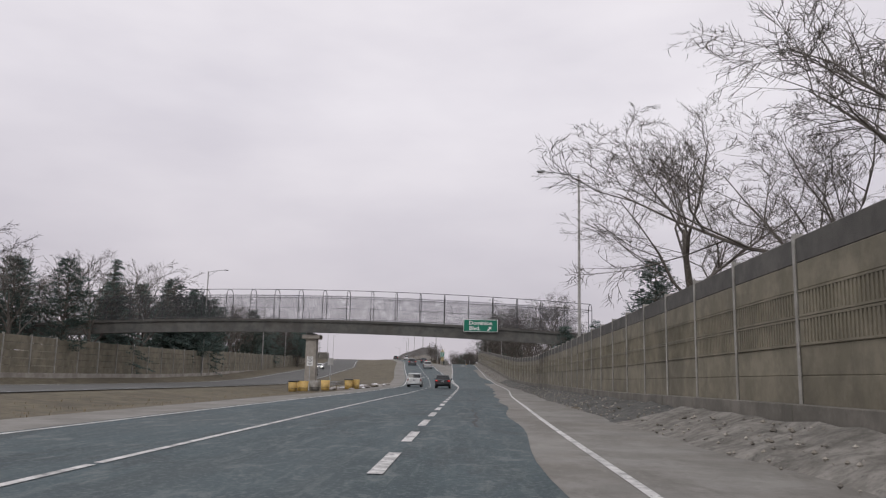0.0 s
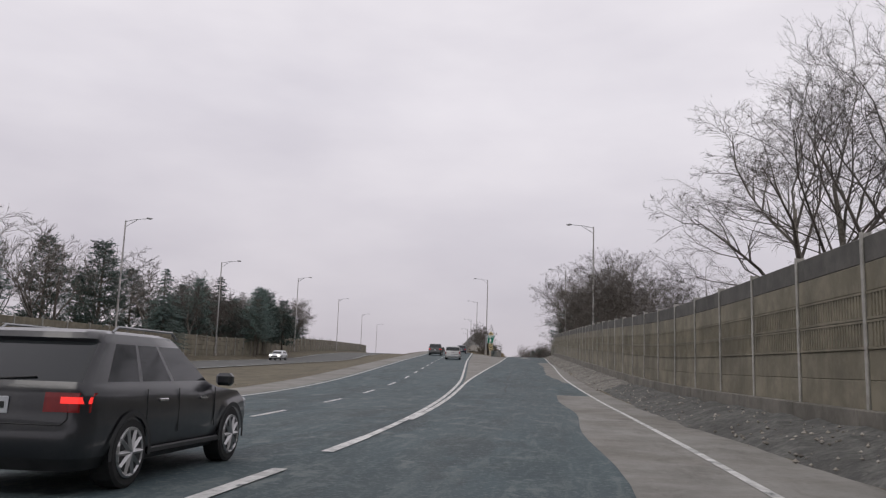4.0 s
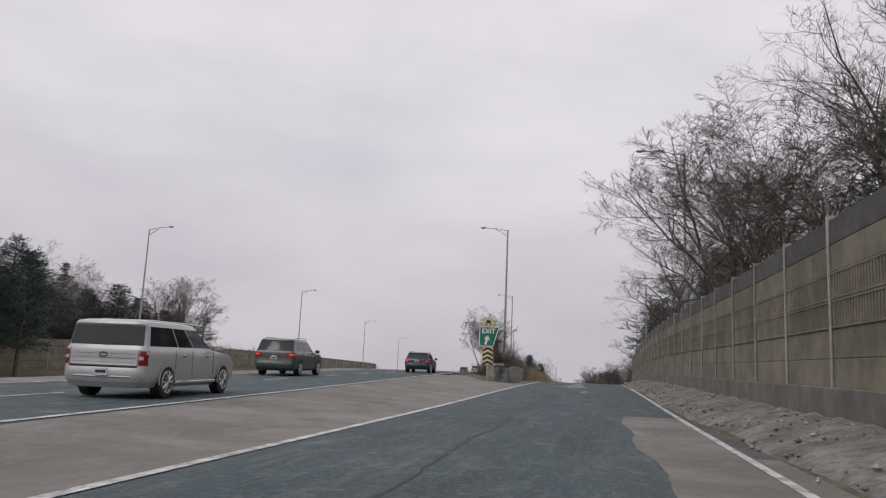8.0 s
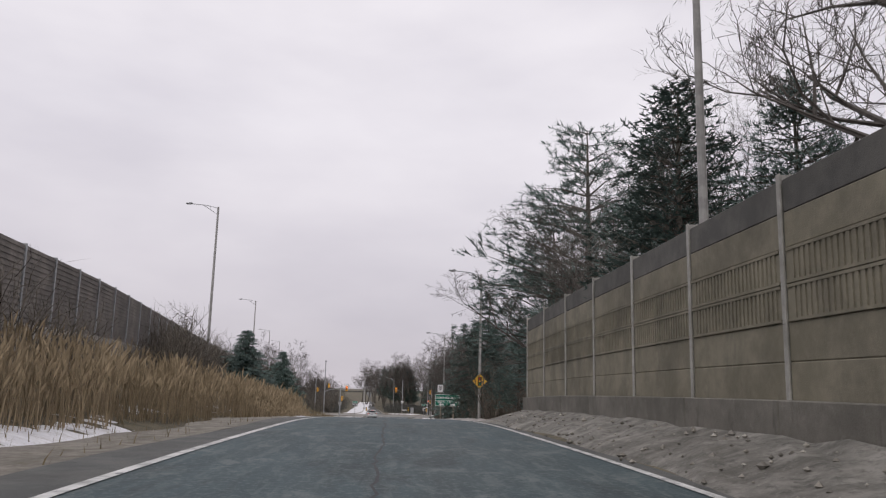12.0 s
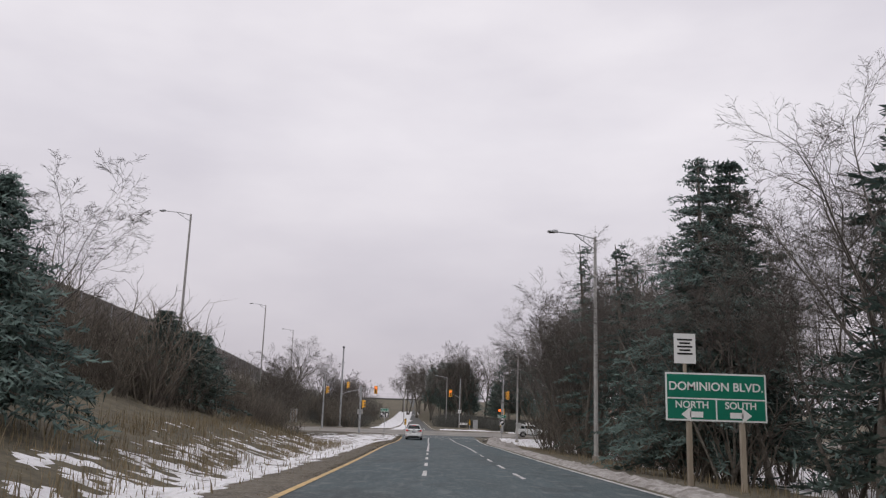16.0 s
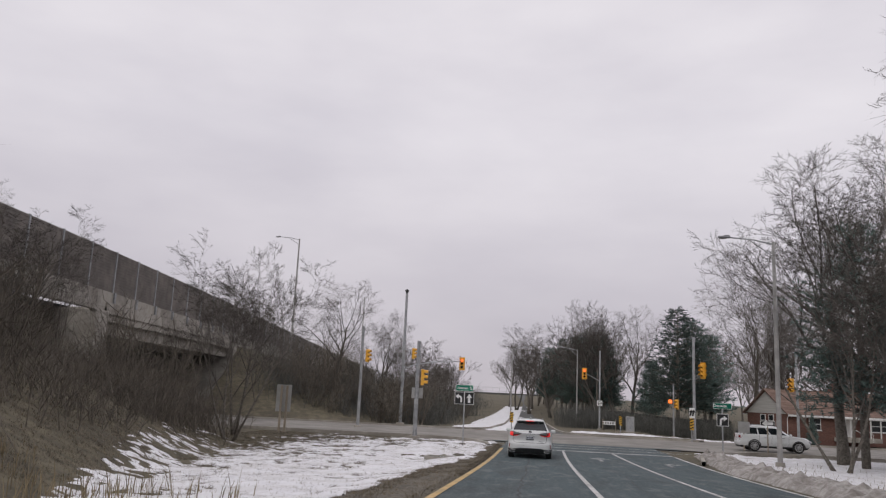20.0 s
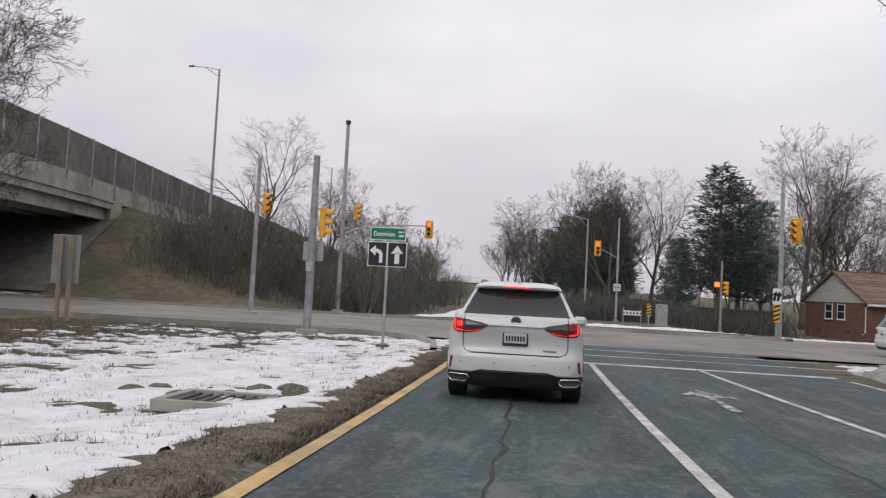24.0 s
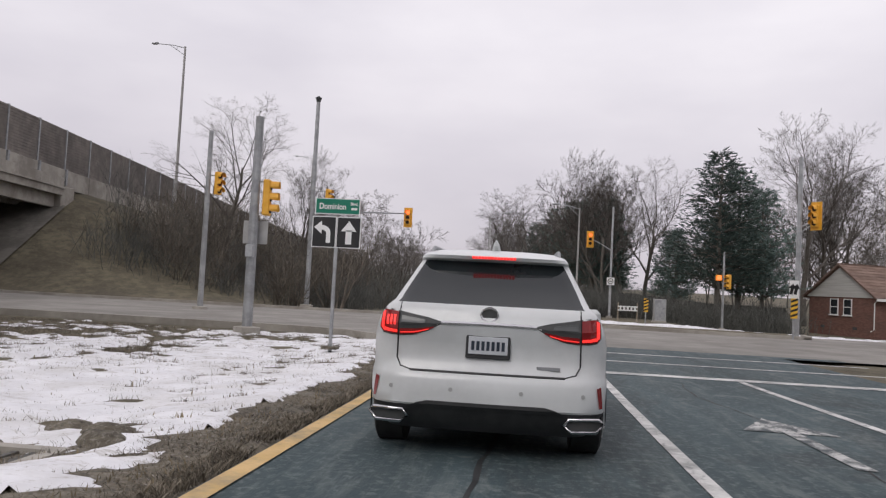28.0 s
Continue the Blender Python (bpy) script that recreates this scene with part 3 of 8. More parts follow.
for y, w in ((428.6, 0.45), (431.8, 0.2), (434.6, 0.2)):
    strip("stop_line" if w > 0.3 else "crosswalk_line", lambda v: -7.2 if y < 430 else -8.5, lambda v: 1.5 if y < 430 else 3.0, y, y + w, M["line"], 0.013, 0.5, kind="", parent=ramp_road, z=road_z, label="white line across the lanes")


# ---- tan noise wall with its concrete barrier ----
BAY, H_WALL = 3.74, 3.26
POST_N, POST_Y = (-17, -5, 0, 12, 30, 41, 51, 57, 69), (-25.5, 19.45, 37.1, 81.6, 147.8, 190.0, 225.8, 247.1, 290.9)   # count of wall posts against y
WALL_DZ = curve_of([(-140, -0.1), (15, -0.1), (37, -0.2), (50, -0.16), (82, -0.02), (99, -0.15), (148, -0.03), (166, -0.02), (190, 0.09), (210, 0.08), (247, 0.0), (268, 0.06), (900, 0.06)])
LEVELS = [(0.0, 0.17), (0.17, 0.345), (0.345, 0.515), (0.515, 0.68), (0.68, 0.845), (0.845, 1.0)]


def panel_mesh(name, k, length, height, material, ribs=False):
    lo, hi = LEVELS[k][0] * height, LEVELS[k][1] * height
    bm = box_bm(0.12, length - 0.08, hi - lo + 0.002, (0.0, 0, (lo + hi) / 2), 0.018)
    if ribs:
        bars = []
        count = 23
        for i in range(count):
            yy = -length / 2 + 0.28 + (length - 0.56) * i / (count - 1)
            bars.append(box_bm(0.032, 0.07, hi - lo - 0.1, (-0.066, yy, (lo + hi) / 2)))
        for zz in (lo + 0.03, hi - 0.03):
            bars.append(box_bm(0.04, length - 0.2, 0.045, (-0.07, 0, zz)))
        bm = join_bm(bm, *bars)
    me = bpy.data.meshes.new(name)
    bm.to_mesh(me)
    bm.free()
    me.materials.append(material)
    return me


def plain(name, bm, material):
    me = bpy.data.meshes.new(name)
    bm.to_mesh(me)
    bm.free()
    me.materials.append(material)
    return me


def bay_pose(xf, zf, y, bay):
    dx, dz = (xf(y + bay / 2) - xf(y - bay / 2)) / bay, (zf(y + bay / 2) - zf(y - bay / 2)) / bay
    return pose(xf(y), y, zf(y), math.degrees(math.atan(dz)), 0, math.degrees(math.atan(-dx)))


def build_noise_wall():
    wall = new("wall_noise_right")
    tagged(wall, "tan precast concrete noise wall with ribbed bands", kind="structure")
    meshes = [panel_mesh("wall_panel", k, BAY, H_WALL, M["panel_cap"] if k == 5 else M["panel"], k in (2, 3)) for k in range(6)]
    post = plain("wall_post", join_bm(box_bm(0.03, 0.115, H_WALL + 0.12, (-0.085, 0, H_WALL / 2 + 0.04), 0.006), box_bm(0.03, 0.115, H_WALL + 0.12, (0.085, 0, H_WALL / 2 + 0.04), 0.006), box_bm(0.16, 0.03, H_WALL + 0.1, (0, 0, H_WALL / 2 + 0.04))), M["post"])
    base = plain("barrier_block", join_bm(box_bm(0.36, BAY - 0.02, 0.75, (-0.08, 0, -0.36), 0.02), box_bm(0.5, BAY - 0.02, 0.35, (-0.12, 0, -0.75), 0.03)), M["barrier"])
    zf = lambda y: Z_RAMP(y) + 0.95 + WALL_DZ(y)
    post_y = lambda n: float(np.interp(n, POST_N, POST_Y))
    for n in range(POST_N[0], POST_N[-1]):
        a, b = post_y(n), post_y(n + 1)
        m = bay_pose(X_WALL, zf, (a + b) / 2, b - a) @ Matrix.Diagonal((1, (b - a) / BAY, 1, 1))
        for k in range(6):
            add("wall_panel", meshes[k], wall, m)
        add("wall_post", post, wall, bay_pose(X_WALL, zf, a, BAY))
        add("barrier_block", base, wall, m)
    add("wall_post", post, wall, bay_pose(X_WALL, zf, POST_Y[-1], BAY))
    # behind the camera the wall goes on in one piece
    me = plain("wall_rest", box_bm(0.12, 110, 4.6, (7.0, -81, 2.5)), M["panel"])
    add("wall_rest", me, wall)


build_noise_wall()


def build_far_wall():
    wall = new("wall_noise_far")
    tagged(wall, "pale tan noise wall along the far side of the highway", kind="structure")
    bay, h = 4.4, 3.3
    def rows_bm():
        bms = []
        for k in range(5):
            bms.append(box_bm(0.12, bay - 0.1, h / 5 - 0.03, (0, 0, h * (k + 0.5) / 5), 0.01))
        return join_bm(*bms)
    panel = plain("wall_panel", rows_bm(), M["panel"])
    post = plain("wall_post", box_bm(0.2, 0.12, h + 0.1, (0.05, 0, h / 2 + 0.05), 0.01), M["post"])
    base = plain("barrier_block", box_bm(0.4, bay - 0.01, 0.9, (0.05, 0, -0.44), 0.02), M["concrete"])
    xf, zf = (lambda y: X_EDGE(y) - 38.3), (lambda y: Z_WEST(y) + 0.85 - 0.9 * ramp01(y, 130, 200))
    y = -20.0
    while y < 420:
        m = bay_pose(xf, zf, y, bay)
        add("wall_panel", panel, wall, m)
        add("wall_post", post, wall, bay_pose(xf, zf, y - bay / 2, bay))
        add("barrier_block", base, wall, m)
        y += bay


build_far_wall()


def build_parapet_wall():
    """The wall that keeps the raised highway from the ramp, carried on over the bridge."""
    wall = new("wall_noise_ramp")
    tagged(wall, "brown-grey horizontally ribbed noise wall on a concrete parapet", kind="structure")
    bay, h = 3.9, 2.85
    bms = [box_bm(0.09, bay - 0.1, h, (0, 0, h / 2), 0.0)]
    for k in range(14):
        bms.append(box_bm(0.15, bay - 0.12, h / 14 * 0.55, (0, 0, h * (k + 0.5) / 14)))
    panel = plain("wall_panel", join_bm(*bms), M["panel_dark"])
    post = plain("wall_post", box_bm(0.24, 0.16, h + 0.1, (0, 0, h / 2), 0.01), M["galv"])
    para = plain("parapet_block", box_bm(0.4, bay - 0.015, 1.35, (0, 0, -0.675), 0.02), M["concrete"])
    zf = lambda y: Z_TOP(y) - h
    y = PAR_START + bay / 2
    while y < 640:
        m = bay_pose(X_PAR, zf, y, bay)
        add("wall_panel", panel, wall, m)
        add("wall_post", post, wall, bay_pose(X_PAR, zf, y - bay / 2, bay))
        add("parapet_block", para, wall, m)
        y += bay


build_parapet_wall()

# ---- footbridge over the highway ----
def build_footbridge():
    yb = 84.3
    bridge = empty("footbridge", pose(0, yb, 0), "steel girder footbridge with a caged chain-link fence", "bridge")
    def zb(x):    # slight arch
        return 5.9 - 0.0011 * (x + 17) ** 2 + 0.0004 * x
    xs = list(np.linspace(-62, 17.5, 42))
    def sweep(y0, y1, z0, z1):
        verts, faces = [], []
        for x in xs:
            for yy, zz in ((y0, z0), (y1, z0), (y1, z1), (y0, z1)):
                verts.append((x, yy, zb(x) + zz))
        for i in range(len(xs) - 1):
            for k in range(4):
                a, b = i * 4 + k, i * 4 + (k + 1) % 4
                faces.append((a, b, b + 4, a + 4))
        faces += [(3, 2, 1, 0), tuple(len(verts) - 4 + k for k in range(4))]
        return verts, faces
    for name, box, material, label in (("girder", (0.0, 0.35, -1.15, 0.0), M["girder"], "brown weathered steel girder"), ("girder", (2.2, 2.55, -1.15, 0.0), M["girder"], "brown weathered steel girder"),
                                       ("girder_flange", (-0.16, 0.45, -1.24, -1.13), M["girder"], ""), ("girder_flange", (-0.16, 0.45, -0.09, 0.0), M["girder"], ""), ("deck", (-0.1, 2.65, 0.0, 0.18), M["panel_cap"], "grey walkway deck")):
        v, f = sweep(*box)
        add(name, mesh_of(name, v, f, material), bridge, label=label)
    # fence frames every 2.62 m, arched over towards the walkway's middle
    step = 2.62
    x = -0.05 - step * 22
    near = plain("fence_hoop", tube_bm([(0, 0.02, 0.1), (0, 0.02, 2.5), (0, 0.08, 2.85), (0, 0.26, 3.15), (0, 0.6, 3.38), (0, 1.28, 3.46), (0, 1.95, 3.38), (0, 2.29, 3.15), (0, 2.47, 2.85), (0, 2.53, 2.5), (0, 2.53, 0.1)], 0.04, 6), M["fence"])
    tops = []
    while x < 15.6:
        add("fence_hoop", near, bridge, pose(x, 0, zb(x)))
        tops.append(x)
        x += step
    def rail(y, dz, r):
        return tube_bm([(x, y, zb(x) + dz) for x in tops], r, 5)
    for yy, dz, r in ((0.02, 0.28, 0.03), (0.04, 2.7, 0.026), (1.28, 3.48, 0.032), (2.53, 0.28, 0.03), (2.55, 1.6, 0.02), (2.51, 2.7, 0.026)):
        part("rail", rail(yy, dz, r), M["fence"], bridge)
    # chain link: crossing thin wires
    verts, faces = [], []
    for yy in (0.03, 2.52):
        for sgn in (1, -1):
            x = tops[0]
            while x < tops[-1] - 2.6:
                x1 = x + 2.5
                a, b = (x, x1) if sgn > 0 else (x1, x)
                k = len(verts)
                verts += [(a, yy, zb(a) + 0.28), (a + 0.013, yy, zb(a) + 0.28), (b + 0.013, yy, zb(b) + 2.8), (b, yy, zb(b) + 2.8)]
                faces.append((k, k + 1, k + 2, k + 3))
                x += 0.1
    tagged(add("chain_link", mesh_of("chain_link", verts, faces, M["fence"]), bridge), "fine chain-link mesh", kind="stuff")
    # pier in the median
    pier = empty("bridge_pier", pose(-16.9, yb + 1.0, 0), "square concrete pier with a flared cap under the footbridge", "bridge pier")
    z0 = ground_z(-16.9, yb) - 0.5
    bm = box_bm(1.15, 1.15, 4.0 - z0, (0, 0, (4.0 + z0) / 2), 0.04)
    part("shaft", bm, M["concrete"], pier)
    part("cap", join_bm(box_bm(1.9, 1.7, 0.45, (0, 0, 4.22), 0.05)), M["concrete"], pier)
    part("bearing", box_bm(0.8, 1.9, 0.16, (0, 0, 4.5), 0.01), M["girder"], pier)
    # abutments beyond the walls
    for x in (16.2, -52.0):
        ab = empty("bridge_abutment", pose(x, yb + 1, 0), "concrete abutment of the footbridge behind the noise wall", "abutment")
        zz = zb(x) - 1.22
        part("block", box_bm(2.4, 3.2, zz + 2, (0, 0, (zz - 2) / 2), 0.05), M["concrete"], ab)


build_footbridge()


# ---- highway bridge over the cross street ----
def build_highway_bridge():
    br = empty("highway_bridge", pose(0, 0, 0), "concrete highway bridge over the cross street", "bridge")
    n = 12
    ys = np.linspace(BR0, BR1, n)
    def sweep(off0, off1, z0, z1):
        verts, faces = [], []
        for y in ys:
            p = X_PAR(y)
            for o, z in ((off0, z0), (off1, z0), (off1, z1), (off0, z1)):
                verts.append((p + o, y, Z_HIGH(y) + z))
        for i in range(n - 1):
            for k in range(4):
                a, b = i * 4 + k, i * 4 + (k + 1) % 4
                faces.append((a, b, b + 4, a + 4))
        faces += [(3, 2, 1, 0), tuple(len(verts) - 4 + k for k in range(4))]
        return verts, faces
    v, f = sweep(-40, 0.35, -0.35, -0.02)
    add("deck", mesh_of("deck", v, f, M["concrete"]), br)
    for i in range(8):
        o = -0.2 - i * 2.6
        v, f = sweep(o - 0.45, o, -1.75, -0.35)
        add("girder", mesh_of("girder", v, f, M["concrete"]), br, label="grey concrete bridge girder")
    v, f = sweep(0.2, 0.36, -0.9, 0.35)
    add("fascia", mesh_of("fascia", v, f, M["concrete"]), br, label="pale stained concrete fascia")
    for k in range(11):
        y = PAR_START + 3.9 * (49 + k)
        if BR0 < y < BR1 + 3:
            brk = part("bracket", box_bm(0.14, 0.2, 1.15, (X_PAR(y) + 0.27, y, Z_TOP(y) - 3.4), 0.015), M["galv"], br, "steel bracket that carries a wall post")
            part("bolt_plate", box_bm(0.05, 0.34, 0.22, (X_PAR(y) + 0.235, y, Z_TOP(y) - 3.75), 0.01), M["fence"], brk)
    for y in (BR0 - 0.6, BR1 + 0.6):
        p = X_PAR(y)
        part("abutment", box_bm(42, 1.6, 6.4, (p - 20.6, y, 2.0), 0.05), M["concrete"], br, "stained concrete abutment wall")
    v, f = sweep(0.2, 0.5, -0.42, -0.3)
    add("drip_edge", mesh_of("drip_edge", v, f, M["concrete"]), br)
    # the darker barrier concrete puts the dimness under the deck into the paving's colour
    strip("slope_paving", lambda y: X_PAR(y) - 40, lambda y: X_PAR(y) + 0.6, 456, BR1, M["barrier"], 0.05, 1.0, cols=14, label="stained concrete paving on the slope, coloured darker for the shade under the bridge")


build_highway_bridge()

# ---- vegetation ----
from mathutils.bvhtree import BVHTree

_g = bpy.data.objects["ground"].data
GROUND_TREE = BVHTree.FromPolygons([v.co.copy() for v in _g.vertices], [tuple(p.vertices) for p in _g.polygons])


def surface_z(x, y):
    hit = GROUND_TREE.ray_cast(Vector((x, y, 60)), Vector((0, 0, -1)))
    return hit[0].z if hit[0] is not None else ground_z(x, y)


def lawn_z(x, y):
    """Ground beside the ramp, filled up to the road's edge."""
    z = surface_z(x, y)
    return z + max(0.0, Z_RAMP(y) - 0.02 - z) * (1 - ramp01(X_RL(y) - x, 1.0, 2.6)) if 296 < y < 436 and x < X_RL(y) else z


def bough(verts, faces, rnd, p, d, length, radius, level, forks, spread, thin, lift=0.12):
    """A curved branch that carries shorter side shoots; the last level is a spray of bare twigs."""
    last = len(forks) - 1
    n = 4 if level == 0 else (3 if level == 1 else 2)
    pts, rad, dirs = [p], [max(radius, thin)], [d]
    wander = 0.16 + 0.05 * level
    for i in range(n):
        d = (d + Vector((rnd.gauss(0, wander), rnd.gauss(0, wander), rnd.gauss(0, wander * 0.7) + lift * (1 if level < 2 else 0.5)))).normalized()
        p = p + d * (length / n)
        pts.append(p)
        dirs.append(d)
        rad.append(max(thin * 0.55, radius * (1 - 0.78 * (i + 1) / n)))
    if level <= 2:
        tube_into(verts, faces, pts, rad, (5, 4, 3)[level], False)
    else:
        # slim flat shoot
        u = d.orthogonal().normalized() * thin
        k0 = len(verts)
        verts.extend([tuple(pts[0] - u), tuple(pts[0] + u), tuple(pts[1] + u * 0.8), tuple(pts[1] - u * 0.8), tuple(pts[2])])
        faces.extend([(k0, k0 + 1, k0 + 2, k0 + 3), (k0 + 3, k0 + 2, k0 + 4)])
    count = forks[level]
    for k in range(count):
        f = 0.22 + 0.78 * (k + rnd.uniform(0.2, 0.8)) / count
        i = min(n - 1, int(f * n))
        base = pts[i].lerp(pts[i + 1], f * n - i)
        ahead = dirs[i + 1]
        side = ahead.cross(Vector((rnd.gauss(0, 1), rnd.gauss(0, 1), rnd.gauss(0, 0.6))))
        if side.length < 0.05:
            side = ahead.orthogonal()
        side.normalize()
        nd = (ahead * rnd.uniform(0.75, 1.05) + side * spread * rnd.uniform(0.75, 1.15)).normalized()
        if level == last:
            # bare end twig
            ln = length * rnd.uniform(0.35, 0.75)
            u = nd.orthogonal().normalized() * thin * 0.8
            q = base + nd * ln * 0.55
            r = q + (nd + Vector((rnd.gauss(0, 0.25), rnd.gauss(0, 0.25), rnd.gauss(0.1, 0.2)))).normalized() * ln * 0.5
            k0 = len(verts)
            verts.extend([tuple(base - u), tuple(base + u), tuple(q + u * 0.7), tuple(q - u * 0.7), tuple(r)])
            faces.extend([(k0, k0 + 1, k0 + 2, k0 + 3), (k0 + 3, k0 + 2, k0 + 4)])
        else:
            nl = length * rnd.uniform(0.38, 0.6) * (1.25 - 0.6 * f)
            bough(verts, faces, rnd, base, nd, nl, rad[i] * rnd.uniform(0.45, 0.62), level + 1, forks, spread, thin, lift)


def bare_tree_meshes(seed, height, limbs, spread=0.75, stems=1, trunk_r=None, lean=0.0, twig=1.0, dense=1.0, droop=0.0, far=False):
    """Trunk and crown meshes of a leafless tree with a rounded, finely twigged crown."""
    rnd = random.Random(seed)
    tv, tf, cv, cf = [], [], [], []
    forks = (max(4, int(8 * dense)), 6, 5) if far else (max(5, int(8 * dense)), 6, 5, 4)
    for s in range(stems):
        d = Vector((rnd.uniform(-1, 1) * (0.1 + 0.3 * (stems > 1)) + lean, rnd.uniform(-1, 1) * (0.1 + 0.3 * (stems > 1)), 1)).normalized()
        r = trunk_r or height * 0.0165
        length = height * rnd.uniform(0.52, 0.64)
        pts, rad = [Vector((rnd.uniform(-0.2, 0.2) * (stems > 1), rnd.uniform(-0.2, 0.2) * (stems > 1), -0.4))], [r * 1.35]
        dd = d
        for i in range(6):
            dd = (dd + Vector((rnd.uniform(-1, 1), rnd.uniform(-1, 1), 0.35)) * 0.11).normalized()
            pts.append(pts[-1] + dd * (length / 6))
            rad.append(r * (1 - 0.12 * (i + 1)))
        tube_into(tv, tf, pts, rad, 8, True)
        for k in range(limbs):
            f = 0.34 + 0.66 * (k + 0.6) / limbs
            i = min(5, int(f * 6))
            base = pts[i].lerp(pts[i + 1], min(1.0, f * 6 - i))
            a = 2.4 * k + rnd.uniform(-0.5, 0.5)
            out = Vector((math.cos(a), math.sin(a), 0))
            nd = (out * spread * (1.3 - 0.75 * f) + Vector((0, 0, 0.45 + 0.6 * f - droop)) + dd * 0.25).normalized()
            reach = height * rnd.uniform(0.34, 0.44) * (1.1 - 0.12 * f)
            bough(cv, cf, rnd, base, nd, reach, rad[i] * rnd.uniform(0.45, 0.62), 0, forks, 0.72, 0.0085 * twig, 0.1 - droop)
    return mesh_of("trunk", tv, tf, M["bark"], True), mesh_of("crown", cv, cf, M["twig"])


def tree_proto(name, meshes, label, category, group=""):
    ob = empty(name, pose(0, 0, 0), label, category, group)
    for n, me in zip(("trunk", "crown", "crown"), meshes):
        add(n, me, ob)
    return ob


def conifer_meshes(seed, height, width, kind="spruce", density=1.0, gaps=0.0, fine=0):
    """Trunk and needle crown of an evergreen; spruce: layered cone, pine: ragged, rounded clumps."""
    rnd = random.Random(seed)
    tv, tf, cv, cf = [], [], [], []
    tube_into(tv, tf, [(0, 0, -0.4), (0, 0, height * 0.5), (0.03 * height * rnd.uniform(-1, 1), 0, height * 0.97)], [height * 0.018, height * 0.012, 0.02], 7)

    def spray(p, d, size):
        # a drooping fan of narrow blades
        side = d.cross(Vector((0, 0, 1)))
        if side.length < 0.01:
            side = Vector((1, 0, 0))
        side.normalize()
        up = side.cross(d).normalized()
        if fine:
            # needle tuft: many thin spikes round the shoot
            for j in range(fine):
                dd = (d * rnd.uniform(0.4, 1.3) + Vector((rnd.gauss(0, 0.6), rnd.gauss(0, 0.6), rnd.gauss(0.1, 0.5)))).normalized()
                o = p + d * size * rnd.uniform(-0.4, 0.5) + (side * rnd.gauss(0, 0.14) if kind == "spruce" else side * 0)
                sd = dd.orthogonal().normalized() * ((0.034 if kind == "pine" else 0.042) if fine < 12 else 0.02)
                k = len(cv)
                cv.extend([tuple(o - sd), tuple(o + sd), tuple(o + dd * size * rnd.uniform(0.35, 0.6))])
                cf.append((k, k + 1, k + 2))
            return
        for j in range(5):
            tw = rnd.uniform(-1.2, 1.2)
            dd = (d + side * tw + up * rnd.uniform(-0.5, 0.45)).normalized()
            sd = (side * math.cos(j) + up * math.sin(j)) * size * 0.17
            k = len(cv)
            q = p + dd * size * rnd.uniform(0.7, 1.2)
            m = p.lerp(q, 0.55)
            cv.extend([tuple(p), tuple(m + sd), tuple(q), tuple(m - sd)])
            cf.append((k, k + 1, k + 2, k + 3))

    rings = int((22 if kind == "spruce" else 15) * density)
    start = 0.1 if kind == "spruce" else 0.22
    for i in range(rings):
        f = start + (1 - start) * (i + rnd.uniform(-0.2, 0.2)) / rings
        f = min(max(f, start), 0.985)
        reach = width * ((1 - f) ** 0.85 + 0.05 if kind == "spruce" else min(1.0, (1 - f) * 1.5 + 0.1) ** 0.8 * rnd.uniform(0.75, 1.1))
        count = int((8 if kind == "spruce" else 6) * (0.5 + reach / width) * density) + 3
        for k in range(count):
            if rnd.random() < gaps:
                continue
            a = rnd.uniform(0, 2 * math.pi)
            r = reach * (rnd.uniform(0.5, 1.25) if kind == "spruce" else rnd.uniform(0.6, 1.12))
            out = Vector((math.cos(a), math.sin(a), 0))
            base = Vector((0, 0, height * min(0.97, f + (rnd.uniform(-0.024, 0.024) if kind == "spruce" else 0))))
            droop = rnd.uniform(-0.45, -0.05) if kind == "spruce" else rnd.uniform(0.0, 0.45)
            tip = base + out * r + Vector((0, 0, droop * r + (0.1 * r if kind == "spruce" else 0)))
            mid = base.lerp(tip, 0.5) + Vector((0, 0, 0.06 * r))
            tube_into(tv, tf, [base, mid, tip], [0.018 + 0.012 * r, 0.012 + 0.006 * r, 0.006], 3)
            steps = max(3, int(r / (0.34 if kind == "spruce" else 0.5)))
            for j in range(steps):
                g = (j + 0.8) / steps
                p = base.lerp(mid, g * 2) if g < 0.5 else mid.lerp(tip, g * 2 - 1)
                d = ((tip - base).normalized() + Vector((rnd.uniform(-1, 1), rnd.uniform(-1, 1), rnd.uniform(-0.5, 0.6))) * 0.7).normalized()
                if kind == "spruce":
                    spray(p, d, 0.46 * (0.45 + 0.65 * min(1.0, 1.6 * reach / width)) * rnd.uniform(0.8, 1.3))
                else:
                    if g > 0.35:
                        for _ in range(3):
                            e = Vector((rnd.gauss(0, 0.3), rnd.gauss(0, 0.3), rnd.gauss(0, 0.2)))
                            spray(p + e, (d + e).normalized() if (d + e).length > 0.05 else d, 0.55 * rnd.uniform(0.8, 1.3))
    return mesh_of("trunk", tv, tf, M["bark"]), mesh_of("crown", cv, cf, M["needle"])


